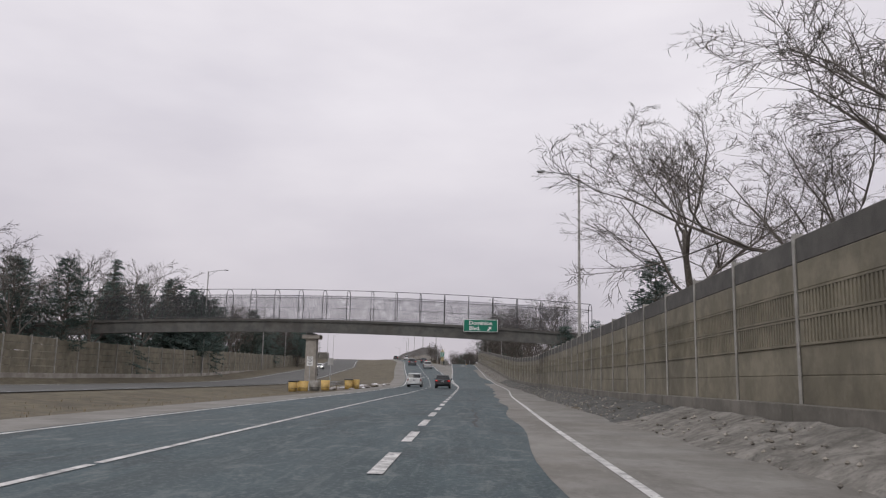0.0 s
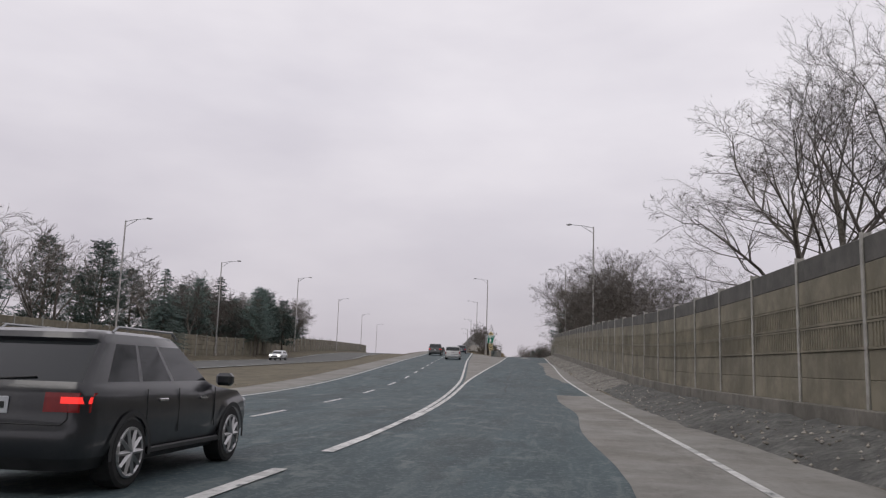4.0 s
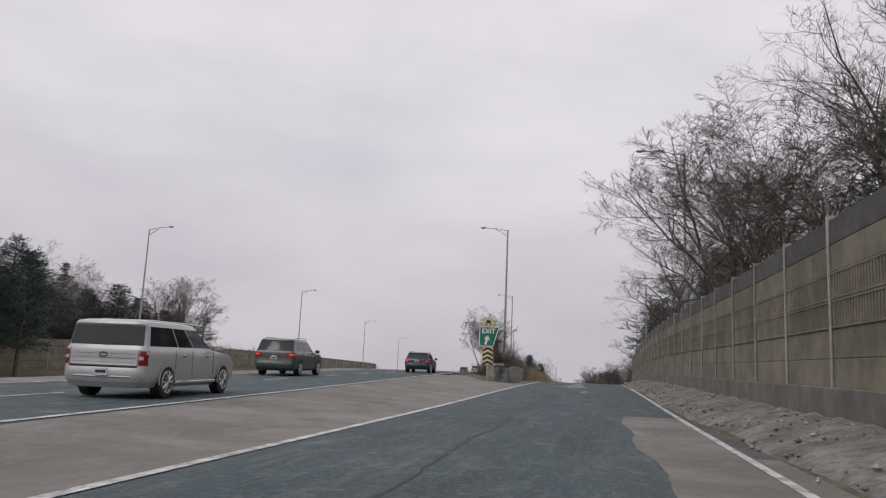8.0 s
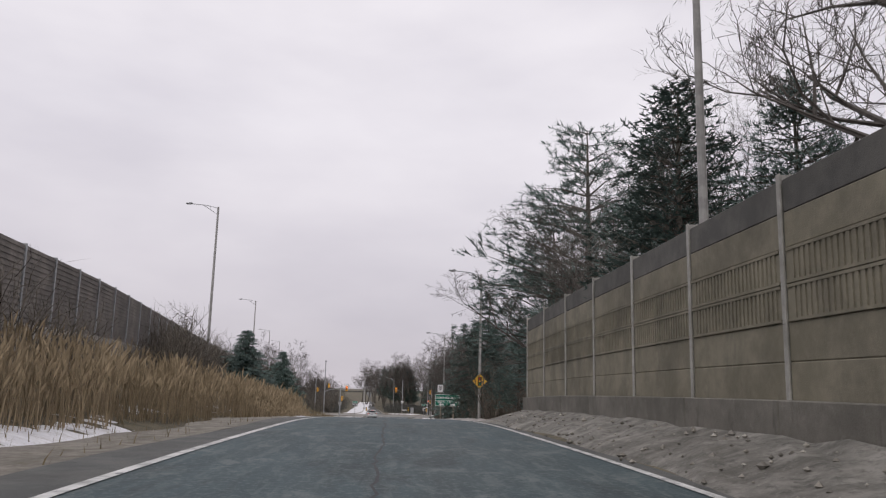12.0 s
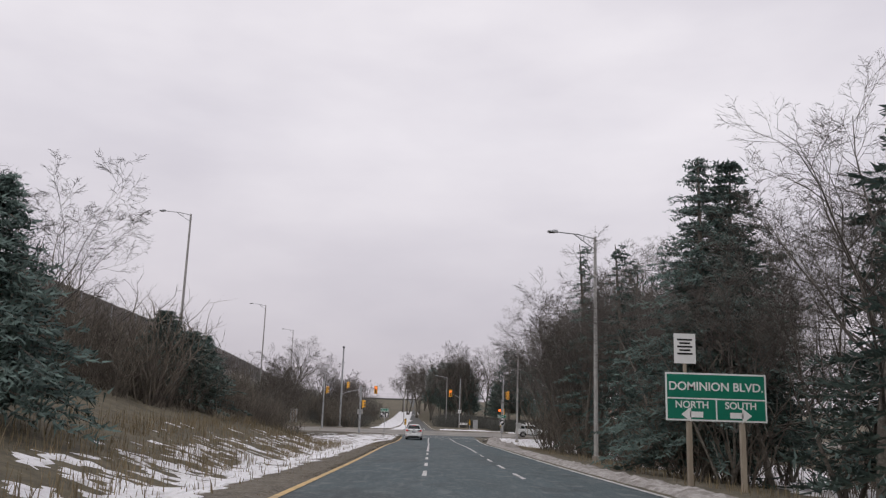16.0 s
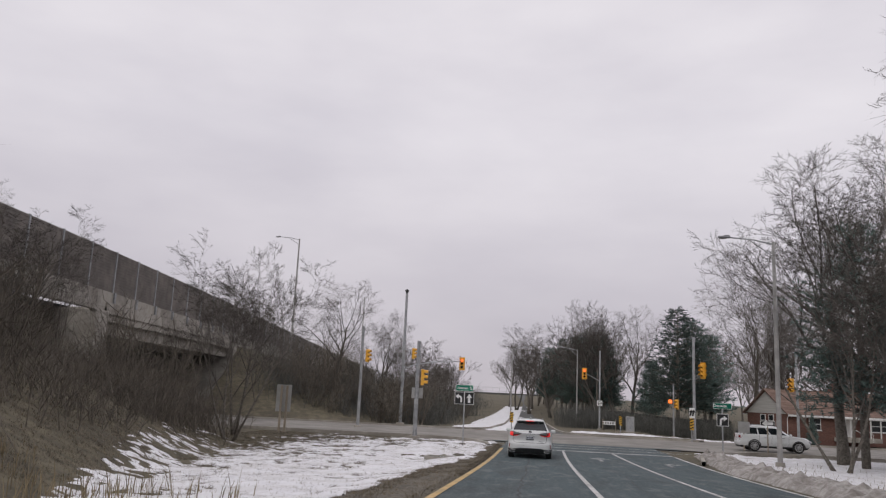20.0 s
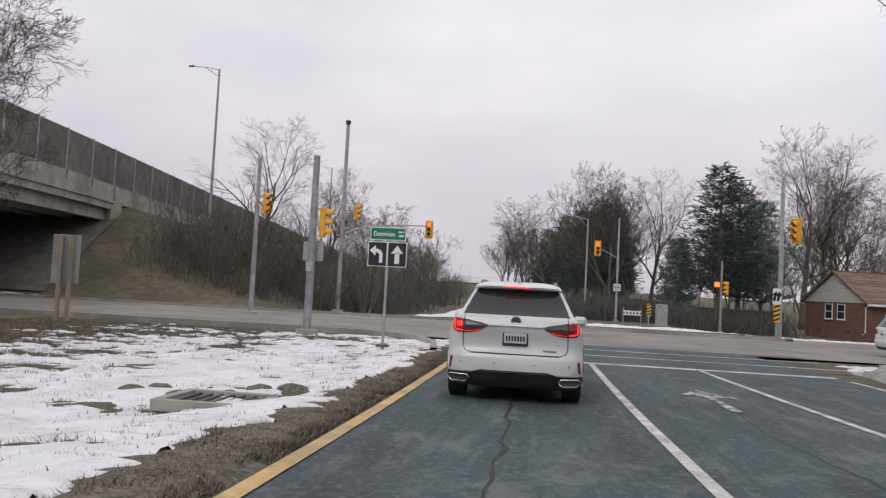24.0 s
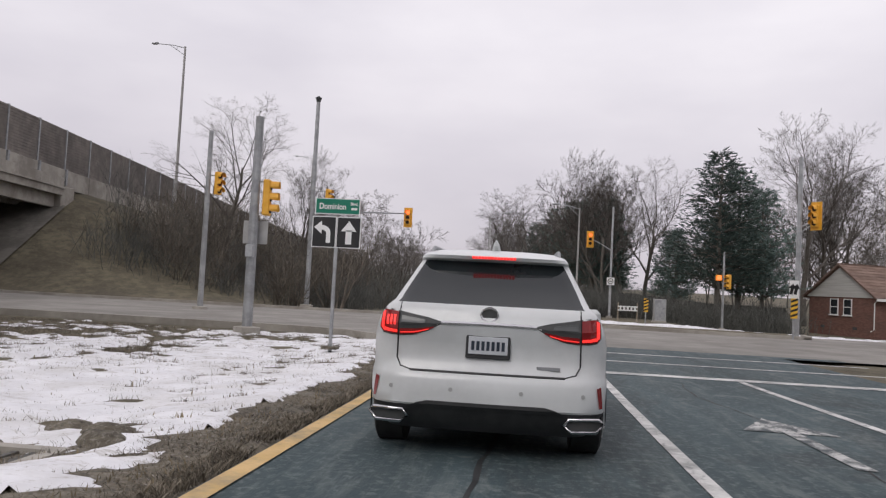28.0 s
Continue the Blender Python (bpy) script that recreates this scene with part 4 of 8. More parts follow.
def shrub_meshes(seed, height, stems, top=2, material=None):
    """Stems and twig meshes of a leafless shrub."""
    rnd = random.Random(seed)
    sv, sf, cv, cf = [], [], [], []
    for s in range(stems):
        a = rnd.uniform(0, 6.28)
        d = Vector((math.cos(a) * rnd.uniform(0.1, 0.7), math.sin(a) * rnd.uniform(0.1, 0.7), 1)).normalized()
        p = Vector((math.cos(a), math.sin(a), 0)) * rnd.uniform(0.0, 0.35) * height * 0.35 + Vector((0, 0, -0.3))
        length, r = height * rnd.uniform(0.6, 0.95), height * 0.009
        pts, rad = [p], [r]
        for i in range(4):
            d = (d + Vector((rnd.uniform(-1, 1), rnd.uniform(-1, 1), 0.4)) * 0.14).normalized()
            pts.append(pts[-1] + d * length / 4)
            rad.append(r * (1 - 0.2 * (i + 1)))
        tube_into(sv, sf, pts, rad, 4, False)
        for k in range(7):
            f = 0.8 + 3.2 * (k + rnd.random()) / 7
            i = min(3, int(f))
            side = Vector((rnd.uniform(-1, 1), rnd.uniform(-1, 1), rnd.uniform(0, 0.9))).normalized()
            bough(cv, cf, rnd, pts[i].lerp(pts[i + 1], f - i), (d * 0.5 + side).normalized(), length * rnd.uniform(0.25, 0.5), r * 0.5, 1, (9, 3), 0.8, 0.011)
    return mesh_of("stem", sv, sf, material or M["scrub"]), mesh_of("twig_crown", cv, cf, material or M["scrub"])


BARE = [bare_tree_meshes(11, 16, 8, 0.85), bare_tree_meshes(23, 16, 6, 0.75, stems=2, trunk_r=0.22), bare_tree_meshes(37, 16, 8, 1.15, lean=-0.2, droop=0.05),
        bare_tree_meshes(41, 12, 5, 0.6, stems=3, trunk_r=0.09, dense=0.75)]
FAR_BARE = [bare_tree_meshes(5, 14, 7, 0.85, twig=2.2, dense=0.5, far=True), bare_tree_meshes(6, 13, 5, 0.85, stems=2, trunk_r=0.16, twig=2.2, dense=0.5, far=True)]
SPRUCE = [conifer_meshes(3, 14, 4.2, "spruce", 1.35, 0.06, 11), conifer_meshes(4, 10, 2.9, "spruce", 1.3, 0.05, 11)]
SPINDLY = [conifer_meshes(14, 14, 2.1, "spruce", 0.95, 0.4, 11), conifer_meshes(15, 12, 1.9, "spruce", 0.95, 0.36, 11)]
PINE = [conifer_meshes(7, 13, 3.8, "pine", 1.35, 0.05, 9), conifer_meshes(8, 12, 3.3, "pine", 1.25, 0.15, 9)]
NEAR_PINE = [conifer_meshes(9, 13, 4.6, "pine", 1.2, 0.32, 17), conifer_meshes(10, 10, 3.6, "pine", 1.1, 0.3, 17)]
CEDAR = [conifer_meshes(12, 6, 2.9, "spruce", 1.3, 0.1, 11)]
SHRUB = [shrub_meshes(51, 3.2, 11), shrub_meshes(52, 2.8, 12), shrub_meshes(53, 4.2, 10)]


def kind_of(name, meshes, label, category, group):
    return [tree_proto(name, m if isinstance(m, tuple) else (m,), label, category, group) for m in meshes]


def shrub_proto(name, me, label, category, group):
    ob = empty(name, pose(0, 0, 0), label, category, group)
    add("stem", me[0], ob)
    add("twig_crown", me[1], ob)
    return ob


P_BARE = kind_of("bare_tree", BARE, "tall leafless deciduous tree with fine dark twigs", "tree", "bare roadside trees")
P_FAR = kind_of("bare_tree", FAR_BARE, "leafless deciduous tree in a distant row", "tree", "distant bare trees")
P_SPRUCE = kind_of("spruce_tree", SPRUCE, "tall dark green spruce with layered drooping branches", "tree", "roadside spruces")
P_SPINDLY = kind_of("spruce_tree", SPINDLY, "thin ragged spruce with sparse short branches", "tree", "roadside spruces")
P_PINE = kind_of("pine_tree", PINE, "dark green pine with ragged needle clumps", "tree", "roadside pines")
P_NEAR_PINE = kind_of("pine_tree", NEAR_PINE, "open dark green pine with tufts of long needles", "tree", "roadside pines")
P_CEDAR = kind_of("cedar_tree", CEDAR, "small spiky dark evergreen on the embankment", "tree", "embankment evergreens")
P_SHRUB = [shrub_proto("shrub", m, "leafless brown shrub with tangled twigs", "shrub", "embankment shrubs") for m in SHRUB]
ALL_PROTOS = P_BARE + P_FAR + P_SPRUCE + P_SPINDLY + P_PINE + P_NEAR_PINE + P_CEDAR + P_SHRUB
used_protos = set()
tree_rnd = random.Random(77)


def plant(protos, i, x, y, scale, dz=0.0, turn=None, slim=1.0):
    src = protos[i % len(protos)]
    turn = tree_rnd.uniform(0, 360) if turn is None else turn
    m = pose(x, y, surface_z(x, y) - 0.05 + dz, 0, 0, turn)
    if src.name in used_protos:
        ob = copy_thing(src, m)
    else:
        used_protos.add(src.name)
        ob = src
        ob.matrix_basis = m
    ob.scale = (scale * slim, scale * slim, scale)
    return ob


def plant_top(protos, i, x, y, ztop, slim=1.0, turn=None):
    """Plants a tree so that its crown ends at the height ztop."""
    src = protos[i % len(protos)]
    tall = max(v.co.z for c in src.children for v in c.data.vertices)
    return plant(protos, i, x, y, (ztop - surface_z(x, y)) / tall, 0.0, turn, slim)


U = tree_rnd.uniform
# behind the tan wall: kind, place, height of the top, width
for i, x, y, z, wide in ((0, 13.5, 46, 16.5, 1.6), (2, 14.5, 27, 21, 1.6), (2, 21, 60, 12, 1.3), (0, 19, 40, 15, 1.4), (1, 11.5, 112, 13.5, 1.3), (0, 13, 122, 13.5, 1.3), (2, 12.5, 146, 9.5, 1.3), (3, 10.5, 162, 10, 1.5), (2, 10.5, 168, 11, 1.4),
                         (3, 10, 173, 13, 1.4), (2, 12, 183, 15, 1.3), (1, 9.0, 196, 17, 1.3), (0, 10.6, 205, 18, 1.5), (2, 8.2, 218, 18, 1.5), (1, 7.6, 209, 15, 1.5), (2, 9.2, 213.5, 17.5, 1.5), (3, 8.0, 200, 13, 1.5), (3, 8.4, 226, 11, 1.5), (0, 12.5, 213, 19, 1.3), (1, 9.6, 229, 13, 1.3), (0, 9.4, 238, 12, 1.4), (2, 12, 251, 12, 1.2),
                         (3, 7.6, 256, 13, 1.2), (2, 8.8, 269, 24, 1.25), (0, 10.5, 273, 24, 1.3), (1, 8.6, 282, 16, 1.2), (1, 7.5, 293, 14, 1.2), (0, 14, 302, 18, 1.2), (2, 8.4, 303.5, 19, 1.2),
                         (3, 15, 190, 14, 1.3), (3, 16, 232, 18, 1.2), (0, 14.0, 330, 15, 1.2), (0, 16, 362, 13.5, 1.4), (1, 15, 378, 13.5, 1.3)):
    plant_top(P_BARE, i, x, y, z, wide)
for i, x, y, z in ((0, 13.2, 56, 9.5), (1, 15, 63, 8), (0, 12.0, 75, 6.2), (1, 10.2, 84, 6.2), (1, 20, 96, 8), (0, 11.5, 204, 13), (0, 7.6, 236, 10), (1, 9.4, 241, 14.5), (0, 11.0, 243.5, 14.5), (0, 9.0, 234, 12.8), (0, 7.0, 282, 14.5),
                   (1, 8.0, 286, 14.5), (0, 9.5, 279, 13.5), (0, 10.5, 290, 14), (0, 13, 326, 14)):
    plant_top(P_PINE, i, x, y, z)
for i, x, y, z in ((0, 9.4, 313.5, 17), (1, 7.9, 320, 9.0), (0, 10.7, 308.5, 22.5)):
    plant_top(P_NEAR_PINE, i, x, y, z)
# along the lower ramp, the wooded side
for i, x, y, z in ((0, 8.2, 343.5, 15.0), (0, 7.2, 361.5, 12.9), (1, 8.7, 362.5, 13.3), (1, 9.8, 351, 11.5), (0, 15, 352, 12)):
    plant_top(P_SPRUCE, i, x, y, z)
for i, x, y, z in ((1, 8.0, 379, 12.7), (0, 8.2, 392.5, 15.4), (1, 10.5, 386, 13), (1, 13.5, 397, 13), (0, 11, 401, 14)):
    plant_top(P_SPINDLY, i, x, y, z)
for k in range(30):
    y = U(354, 413) if k % 6 else U(332, 354)
    x = X_RR(y) + U(5.2, 18) + (2.5 if y > 400 else 0)
    plant_top(P_BARE, 3 if k % 4 else k // 4, x, y, U(8.5, 12.4) + 3.0 * ramp01(y, 360, 395) + 0.07 * x)
for k in range(58):
    y = U(322, 412)
    x = X_RR(y) + U(4.6, 13)
    plant(P_SHRUB, k, x, y, U(0.7, 1.45))
for i, x, y, z in ((2, 10.9, 431, 17.0), (0, 13.2, 430, 17.8), (3, 11.4, 421, 12.2), (1, 14.5, 433.5, 14), (3, 9.2, 426, 10.8)):
    plant_top(P_BARE, i, x, y, z, 1.18)
plant_top(P_PINE, 1, 11.4, 429.5, 11.5)
plant_top(P_PINE, 0, 14.5, 427.5, 11.0)
# embankment between the ramp and the raised highway
for k in range(84):
    y = U(304, 431)
    q, foot = X_PAR(y) + 1.5, X_RL(y) - 5.5 - 9.0 * ramp01(y, 385, 425)
    f = tree_rnd.random() ** 0.8
    plant(P_SHRUB, k, q + (foot - q) * f * (0.35 + 0.65 * ramp01(y, 362, 388)), y, U(0.75, 1.3) * (0.7 if f > 0.85 else 1.0))
for k in range(58):
    y = U(345, 432)
    q, foot = X_PAR(y) + 1.2, X_RL(y) - 8 - 9.0 * ramp01(y, 385, 425)
    plant(P_SHRUB, k, q + (foot - q) * U(0, 0.7), y, U(0.9, 1.4))
for k in range(16):
    y = 318 + k * 7 + U(-2, 2)
    plant_top(P_BARE, 3, X_PAR(y) + U(1.2, 3), y, Z_HIGH(y) + U(2.4, 4.6))
for k in range(34):
    y = U(243, 284)
    q, foot = X_PAR(y) + 0.9, X_RL(y) - 3.6 - 2.0 * ramp01(y, 262, 276)
    plant(P_SHRUB, k, q + (foot - q) * U(0, 0.7), y, U(0.5, 0.95))
for k in range(26):
    y = U(246, 304)
    plant(P_SHRUB, k, X_PAR(y) + U(1.0, 3.0), y, U(0.4, 0.75))
for i, x, y, z, w in ((0, -15.0, 329, 8.9, 1.1), (0, -14.6, 349.5, 8.0, 0.9), (0, -19.6, 377, 7.4, 1.3), (0, -18.4, 378.5, 6.3, 1.4), (0, -22.0, 394, 7.2, 0.9), (0, -23.6, 396, 7.4, 0.9), (0, -13.0, 341, 5.0, 1.5)):
    plant_top(P_CEDAR, i, x, y, z, w)
for i, x, y, z in ((3, -10.8, 247, 9.8), (3, -9.6, 242, 8.8), (3, -11.5, 259, 9.8), (3, -16.0, 352, 10.4), (3, -20.5, 330, 9), (3, -26, 392, 8.5), (3, -28.5, 408, 8.5), (3, -24.5, 411, 7.6), (3, -21.2, 424.0, 8.6), (3, -22.6, 428, 8.9), 
                   (3, -21.5, 480, 9.0)):
    plant_top(P_BARE, i, x, y, z, 1.1)
plant_top(P_BARE, 0, -28.6, 471, 13.4, 1.25)
plant_top(P_BARE, 1, -25.0, 476, 11.0, 1.2)
for k in range(34):
    y = U(468, 530)
    plant(P_SHRUB, k, U(max(X_PAR(y) + 2, -40), -15 - (y - 466) * 0.03), y, U(0.9, 1.6))
for k in range(60):
    y = U(461, 486)
    plant(P_SHRUB, k, U(max(X_PAR(y) + 2.5, -34), -15 - 0.25 * (y - 461)), y, U(0.8, 1.5))
# along the far ramp, closing the distance
for k in range(26):
    y = 488 + k * 6.5
    plant_top(P_FAR, k, -17 - (y - 488) * 0.13 - U(0, 6), y, U(5.0, 8.0) + 0.01 * (y - 488))
# beyond the junction
for i, x, y, z in ((0, 10.3, 483, 12.9), (0, 12.6, 485.5, 11.8), (0, 2.6, 500, 10.5), (1, -0.6, 512, 11.6), (0, -2.5, 530, 12.4), (0, -5, 552, 12), (0, 0.6, 505, 10.8), (1, 14.4, 484.5, 10.0)):
    plant_top(P_PINE, i, x, y, z)
for k in range(24):
    y = 494 + k * 4.0
    plant_top(P_FAR, k, 2.5 - (y - 494) * 0.17 + U(-1.5, 7), y, U(10.5, 13.5))
for i, x, y, z in ((1, -57, 267, 15.2), (0, -59.5, 275, 16.2), (0, -55.5, 262, 14.2), (2, -61, 281, 15.4)):
    plant_top(P_BARE, i, x, y, z, 1.3)
for i, x, y, z in ((0, -56, 256, 12.4), (1, -57, 262, 11.6), (0, -58, 269, 10.6), (0, -60, 276, 10.4), (1, -60.5, 284.5, 11.2), (0, -59, 264, 11), (1, -62, 279, 10.8)):
    plant_top(P_PINE, i, x, y, z, 1.25)
for i, x, y, z in ((1, 4.8, 499, 15.4), (0, 7.0, 503, 15.0), (1, 1.9, 501, 15.6), (0, -8.2, 526, 14.4), (2, -4.5, 515, 13.4), (0, -13, 555, 13), (1, -11, 540, 13), (0, 24.8, 506, 20.8), (2, 29, 512, 20), (1, 33, 516, 21), (2, 41, 518, 23), (1, 37, 524, 20), (0, 50, 508, 19), (3, 19, 512, 14)):
    plant_top(P_BARE, i, x, y, z, 1.15)
for k in range(22):
    plant_top(P_FAR, k, U(16, 100), U(520, 560), U(9, 13))
for k in range(12):
    y = 494 + k * 8
    plant_top(P_PINE, k, 5 - (y - 494) * 0.15 + U(0, 6), y, U(6, 9))
# belt of woods beyond the houses
for k in range(34):
    plant_top(P_FAR, k, 26 + k * 5.2 + U(-3, 3), U(430, 500) if k > 12 else U(545, 590), U(9, 13))
for k in range(20):
    plant_top(P_FAR, k, 30 + U(-4, 8), 300 + k * 9, U(10, 13))
# behind the far wall
for k in range(40):
    y = 62 + k * 5.1 + U(-2, 2)
    x = X_EDGE(y) - 38.5 - U(0, 7)
    top = U(11.6, 14.2) - 4.5 * ramp01(y, 252, 268)
    if k % 3 == 0 or 9 < k < 15:
        plant_top(P_PINE if k % 2 else P_SPRUCE, k, x, y, top)
    else:
        plant_top(P_BARE if y > 190 else P_FAR, k, x, y, top + 0.6, 1.15)
for k in range(16):
    y = U(200, 258)
    plant_top(P_BARE, k, X_EDGE(y) - 40 - U(0, 10), y, U(11.5, 14.2), 1.2)
for k in range(46):
    y = U(195, 262)
    plant_top(P_PINE, k, X_EDGE(y) - 41 - U(0, 9), y, U(7.0, 10.5), 1.25)
for k in range(36):
    y = 40 + k * 6.2 + U(-2, 2)
    plant_top(P_PINE if k % 2 else P_FAR, k, X_EDGE(y) - 47 - U(0, 8), y, U(10.5, 14.5) - 4 * ramp01(y, 250, 266))
for k in range(26):
    y = 272 + k * 9 + U(-3, 3)
    plant_top(P_FAR, k, X_EDGE(y) - 46 - U(0, 12), y, Z_HIGH(y) + U(3.2, 5.0))
for i, x, y, z in ((0, -44, 116, 14), (0, -41.5, 117, 12), (0, -48, 222, 13.5), (1, -49, 227, 13.8), (0, -50, 232, 13.6), (1, -46, 229, 12), (0, -47, 218, 13), (0, -53, 238, 13), (1, -56, 266, 9.6)):
    plant_top(P_PINE, i, x, y, z)
for src in ALL_PROTOS:
    if src.name not in used_protos:
        for o in (*src.children, src):
            bpy.data.objects.remove(o)


# ---- undergrowth too dense to count ----
def thicket(name, spots, label, material="scrub"):
    """Slim leafless stems; spots: x, y, spread, height."""
    rnd = random.Random(31)
    verts, faces = [], []
    for x, y, spread, h in spots:
        for j in range(46):
            px, py = x + rnd.gauss(0, spread), y + rnd.gauss(0, spread)
            p = Vector((px, py, surface_z(px, py) - 0.1))
            d = Vector((rnd.gauss(0, 0.35), rnd.gauss(0, 0.35), 1)).normalized()
            length = h * rnd.uniform(0.45, 1.1)
            pts = [(p, d, length, 0.022)]
            for q in range(4):
                f = rnd.uniform(0.35, 0.85)
                pts.append((p + d * length * f, (d + Vector((rnd.gauss(0, 0.6), rnd.gauss(0, 0.6), 0.2))).normalized(), length * 0.4, 0.013))
            for a, dd, ln, r in pts:
                u = dd.orthogonal().normalized() * r
                w = dd.cross(u)
                k = len(verts)
                verts.extend([tuple(a + u), tuple(a - u * 0.5 + w * 0.87), tuple(a - u * 0.5 - w * 0.87), tuple(a + dd * ln)])
                faces.extend([(k, k + 1, k + 3), (k + 1, k + 2, k + 3), (k + 2, k, k + 3)])
    tagged(add(name, mesh_of(name, verts, faces, M[material])), label, "undergrowth", kind="stuff")


spots = [(U(-38, -16 - (y - 466) * 0.03), y, 1.2, U(2.5, 4.5)) for y in [U(468, 600) for k in range(70)]]
spots += [(U(-35, -17), U(462, 482), 1.0, U(1.2, 2.6)) for k in range(70)]
spots += [(U(-3, 16), U(479, 485), 0.9, U(1.4, 3.2)) for k in range(75)]
thicket("undergrowth_beyond_street", spots, "dense leafless undergrowth on the bank beyond the street", "scrub_grey")
spots = [(X_EDGE(y) - 40 - U(0, 6), y, 1.2, U(2.0, 4.0)) for y in [U(195, 300) for k in range(60)]]
thicket("undergrowth_behind_wall", spots, "dense leafless undergrowth behind the far wall")
spots = [(X_PAR(y) + 1.5 + U(0, 1) ** 0.8 * (0.35 + 0.65 * ramp01(y, 362, 388)) * (X_RL(y) - 7.5 - 8 * ramp01(y, 385, 425) - X_PAR(y) - 1.5), y, 1.0, U(1.2, 2.8)) for y in [U(306, 432) for k in range(240)]]
thicket("undergrowth_on_slope", spots, "tangled brown undergrowth on the embankment")
spots = [(U(X_PAR(y) + 0.8, X_RL(y) - 5.0), y, 0.6, U(0.9, 2.0)) for y in [U(242, 276) for k in range(44)]]
thicket("undergrowth_by_wall_end", spots, "tangled brown undergrowth below the ramp wall")
spots = [(X_RR(y) + U(5.5, 16), y, 1.1, U(1.0, 2.6)) for y in [U(318, 412) for k in range(44)]]
thicket("undergrowth_in_wood", spots, "tangled brown undergrowth between the roadside trees")

# ---- reeds and grass ----
def blades(name, spots, material, rnd, label, plume=False, lean=0.16):
    """Thin upright blades; spots: x, y, height, width."""
    verts, faces = [], []
    for x, y, h, w in spots:
        z = lawn_z(x, y) - 0.04
        a = rnd.uniform(0, 3.14)
        ux, uy = math.cos(a) * w, math.sin(a) * w
        bx, by = rnd.gauss(0, lean) * h, rnd.gauss(0, lean) * h
        k = len(verts)
        verts += [(x - ux, y - uy, z), (x + ux, y + uy, z), (x + ux * 0.8 + bx * 0.4, y + uy * 0.8 + by * 0.4, z + h * 0.6), (x - ux * 0.8 + bx * 0.4, y - uy * 0.8 + by * 0.4, z + h * 0.6), (x + bx, y + by, z + h)]
        faces += [(k, k + 1, k + 2, k + 3), (k + 3, k + 2, k + 4)]
        if plume:
            k = len(verts)
            verts += [(x + bx * 0.8, y + by * 0.8, z + h * 0.86), (x + bx + 0.03, y + by, z + h), (x + bx * 1.3, y + by * 1.3, z + h * 1.14), (x + bx - 0.03, y + by, z + h)]
            faces.append((k, k + 1, k + 2, k + 3))
    tagged(add(name, mesh_of(name, verts, faces, material)), label, "grass", kind="stuff")


g_rnd = random.Random(5)
spots = []
for k in range(9000):
    y = g_rnd.uniform(256, 328)
    x = X_RL(y) - 2.6 - 2.0 * (1 - ramp01(y, 272, 300)) - abs(g_rnd.gauss(0, 2.6))
    if x < X_PAR(y) + 1:
        continue
    if noise.noise((x * 0.3, y * 0.12, 7)) < -0.28:
        continue
    h = g_rnd.uniform(0.7, 1.5) * (1 + 0.5 * noise.noise((x * 0.7, y * 0.35, 4))) * ramp01(X_RL(y) - x, 2.2, 4.0) + 0.25
    spots.append((x, y, h, 0.013))
blades("reeds", spots, M["reed"], g_rnd, "stand of tall dry tan reeds beside the ramp", True)
spots = []
for k in range(5200):
    y = g_rnd.uniform(236, 432)
    x = X_RL(y) - 1.2 - abs(g_rnd.gauss(0, 4.5))
    if y > 330 and g_rnd.random() < 0.5:
        x = g_rnd.uniform(max(X_PAR(y) + 1, -34), X_RL(y) - 1.3)
    spots.append((x, y, g_rnd.uniform(0.08, 0.4) * (0.4 if y > 388 else 1), 0.012))
for k in range(700):
    y = g_rnd.uniform(396, 435)
    x = g_rnd.uniform(X_RL(y) - 16, X_RL(y) - 1.0)
    size = g_rnd.uniform(0.05, 0.3)
    for j in range(int(4 + size * 45)):
        spots.append((x + g_rnd.gauss(0, size), y + g_rnd.gauss(0, size * 0.5), g_rnd.uniform(0.03, 0.13), 0.008))
for k in range(11000):
    y = g_rnd.uniform(385, 432) if k % 4 else g_rnd.uniform(330, 400)
    x = X_RL(y) - g_rnd.uniform(0.35, 2.1)
    if noise.noise((x * 1.5, y * 0.8, 12)) > -0.1:
        spots.append((x, y, g_rnd.uniform(0.05, 0.11), 0.007))
for k in range(9000):
    y = g_rnd.uniform(328, 400)
    x = g_rnd.uniform(max(X_PAR(y) + 1, X_RL(y) - 9), X_RL(y) - 3.2)
    if noise.noise((x * 0.6, y * 0.25, 21)) > -0.15:
        spots.append((x, y, g_rnd.uniform(0.15, 0.7), 0.011))
for k in range(3500):
    y = g_rnd.uniform(296, 430)
    x = X_RR(y) + 2.6 + abs(g_rnd.gauss(0, 4))
    spots.append((x, y, g_rnd.uniform(0.08, 0.45), 0.012))
for k in range(1500):
    y = g_rnd.uniform(-5, 130)
    e = X_EDGE(y)
    spots.append((g_rnd.uniform(e - 19, e - 10.4), y, g_rnd.uniform(0.05, 0.2), 0.015))
blades("dry_grass", spots, M["grass"], g_rnd, "thin tufts of dry yellow grass")


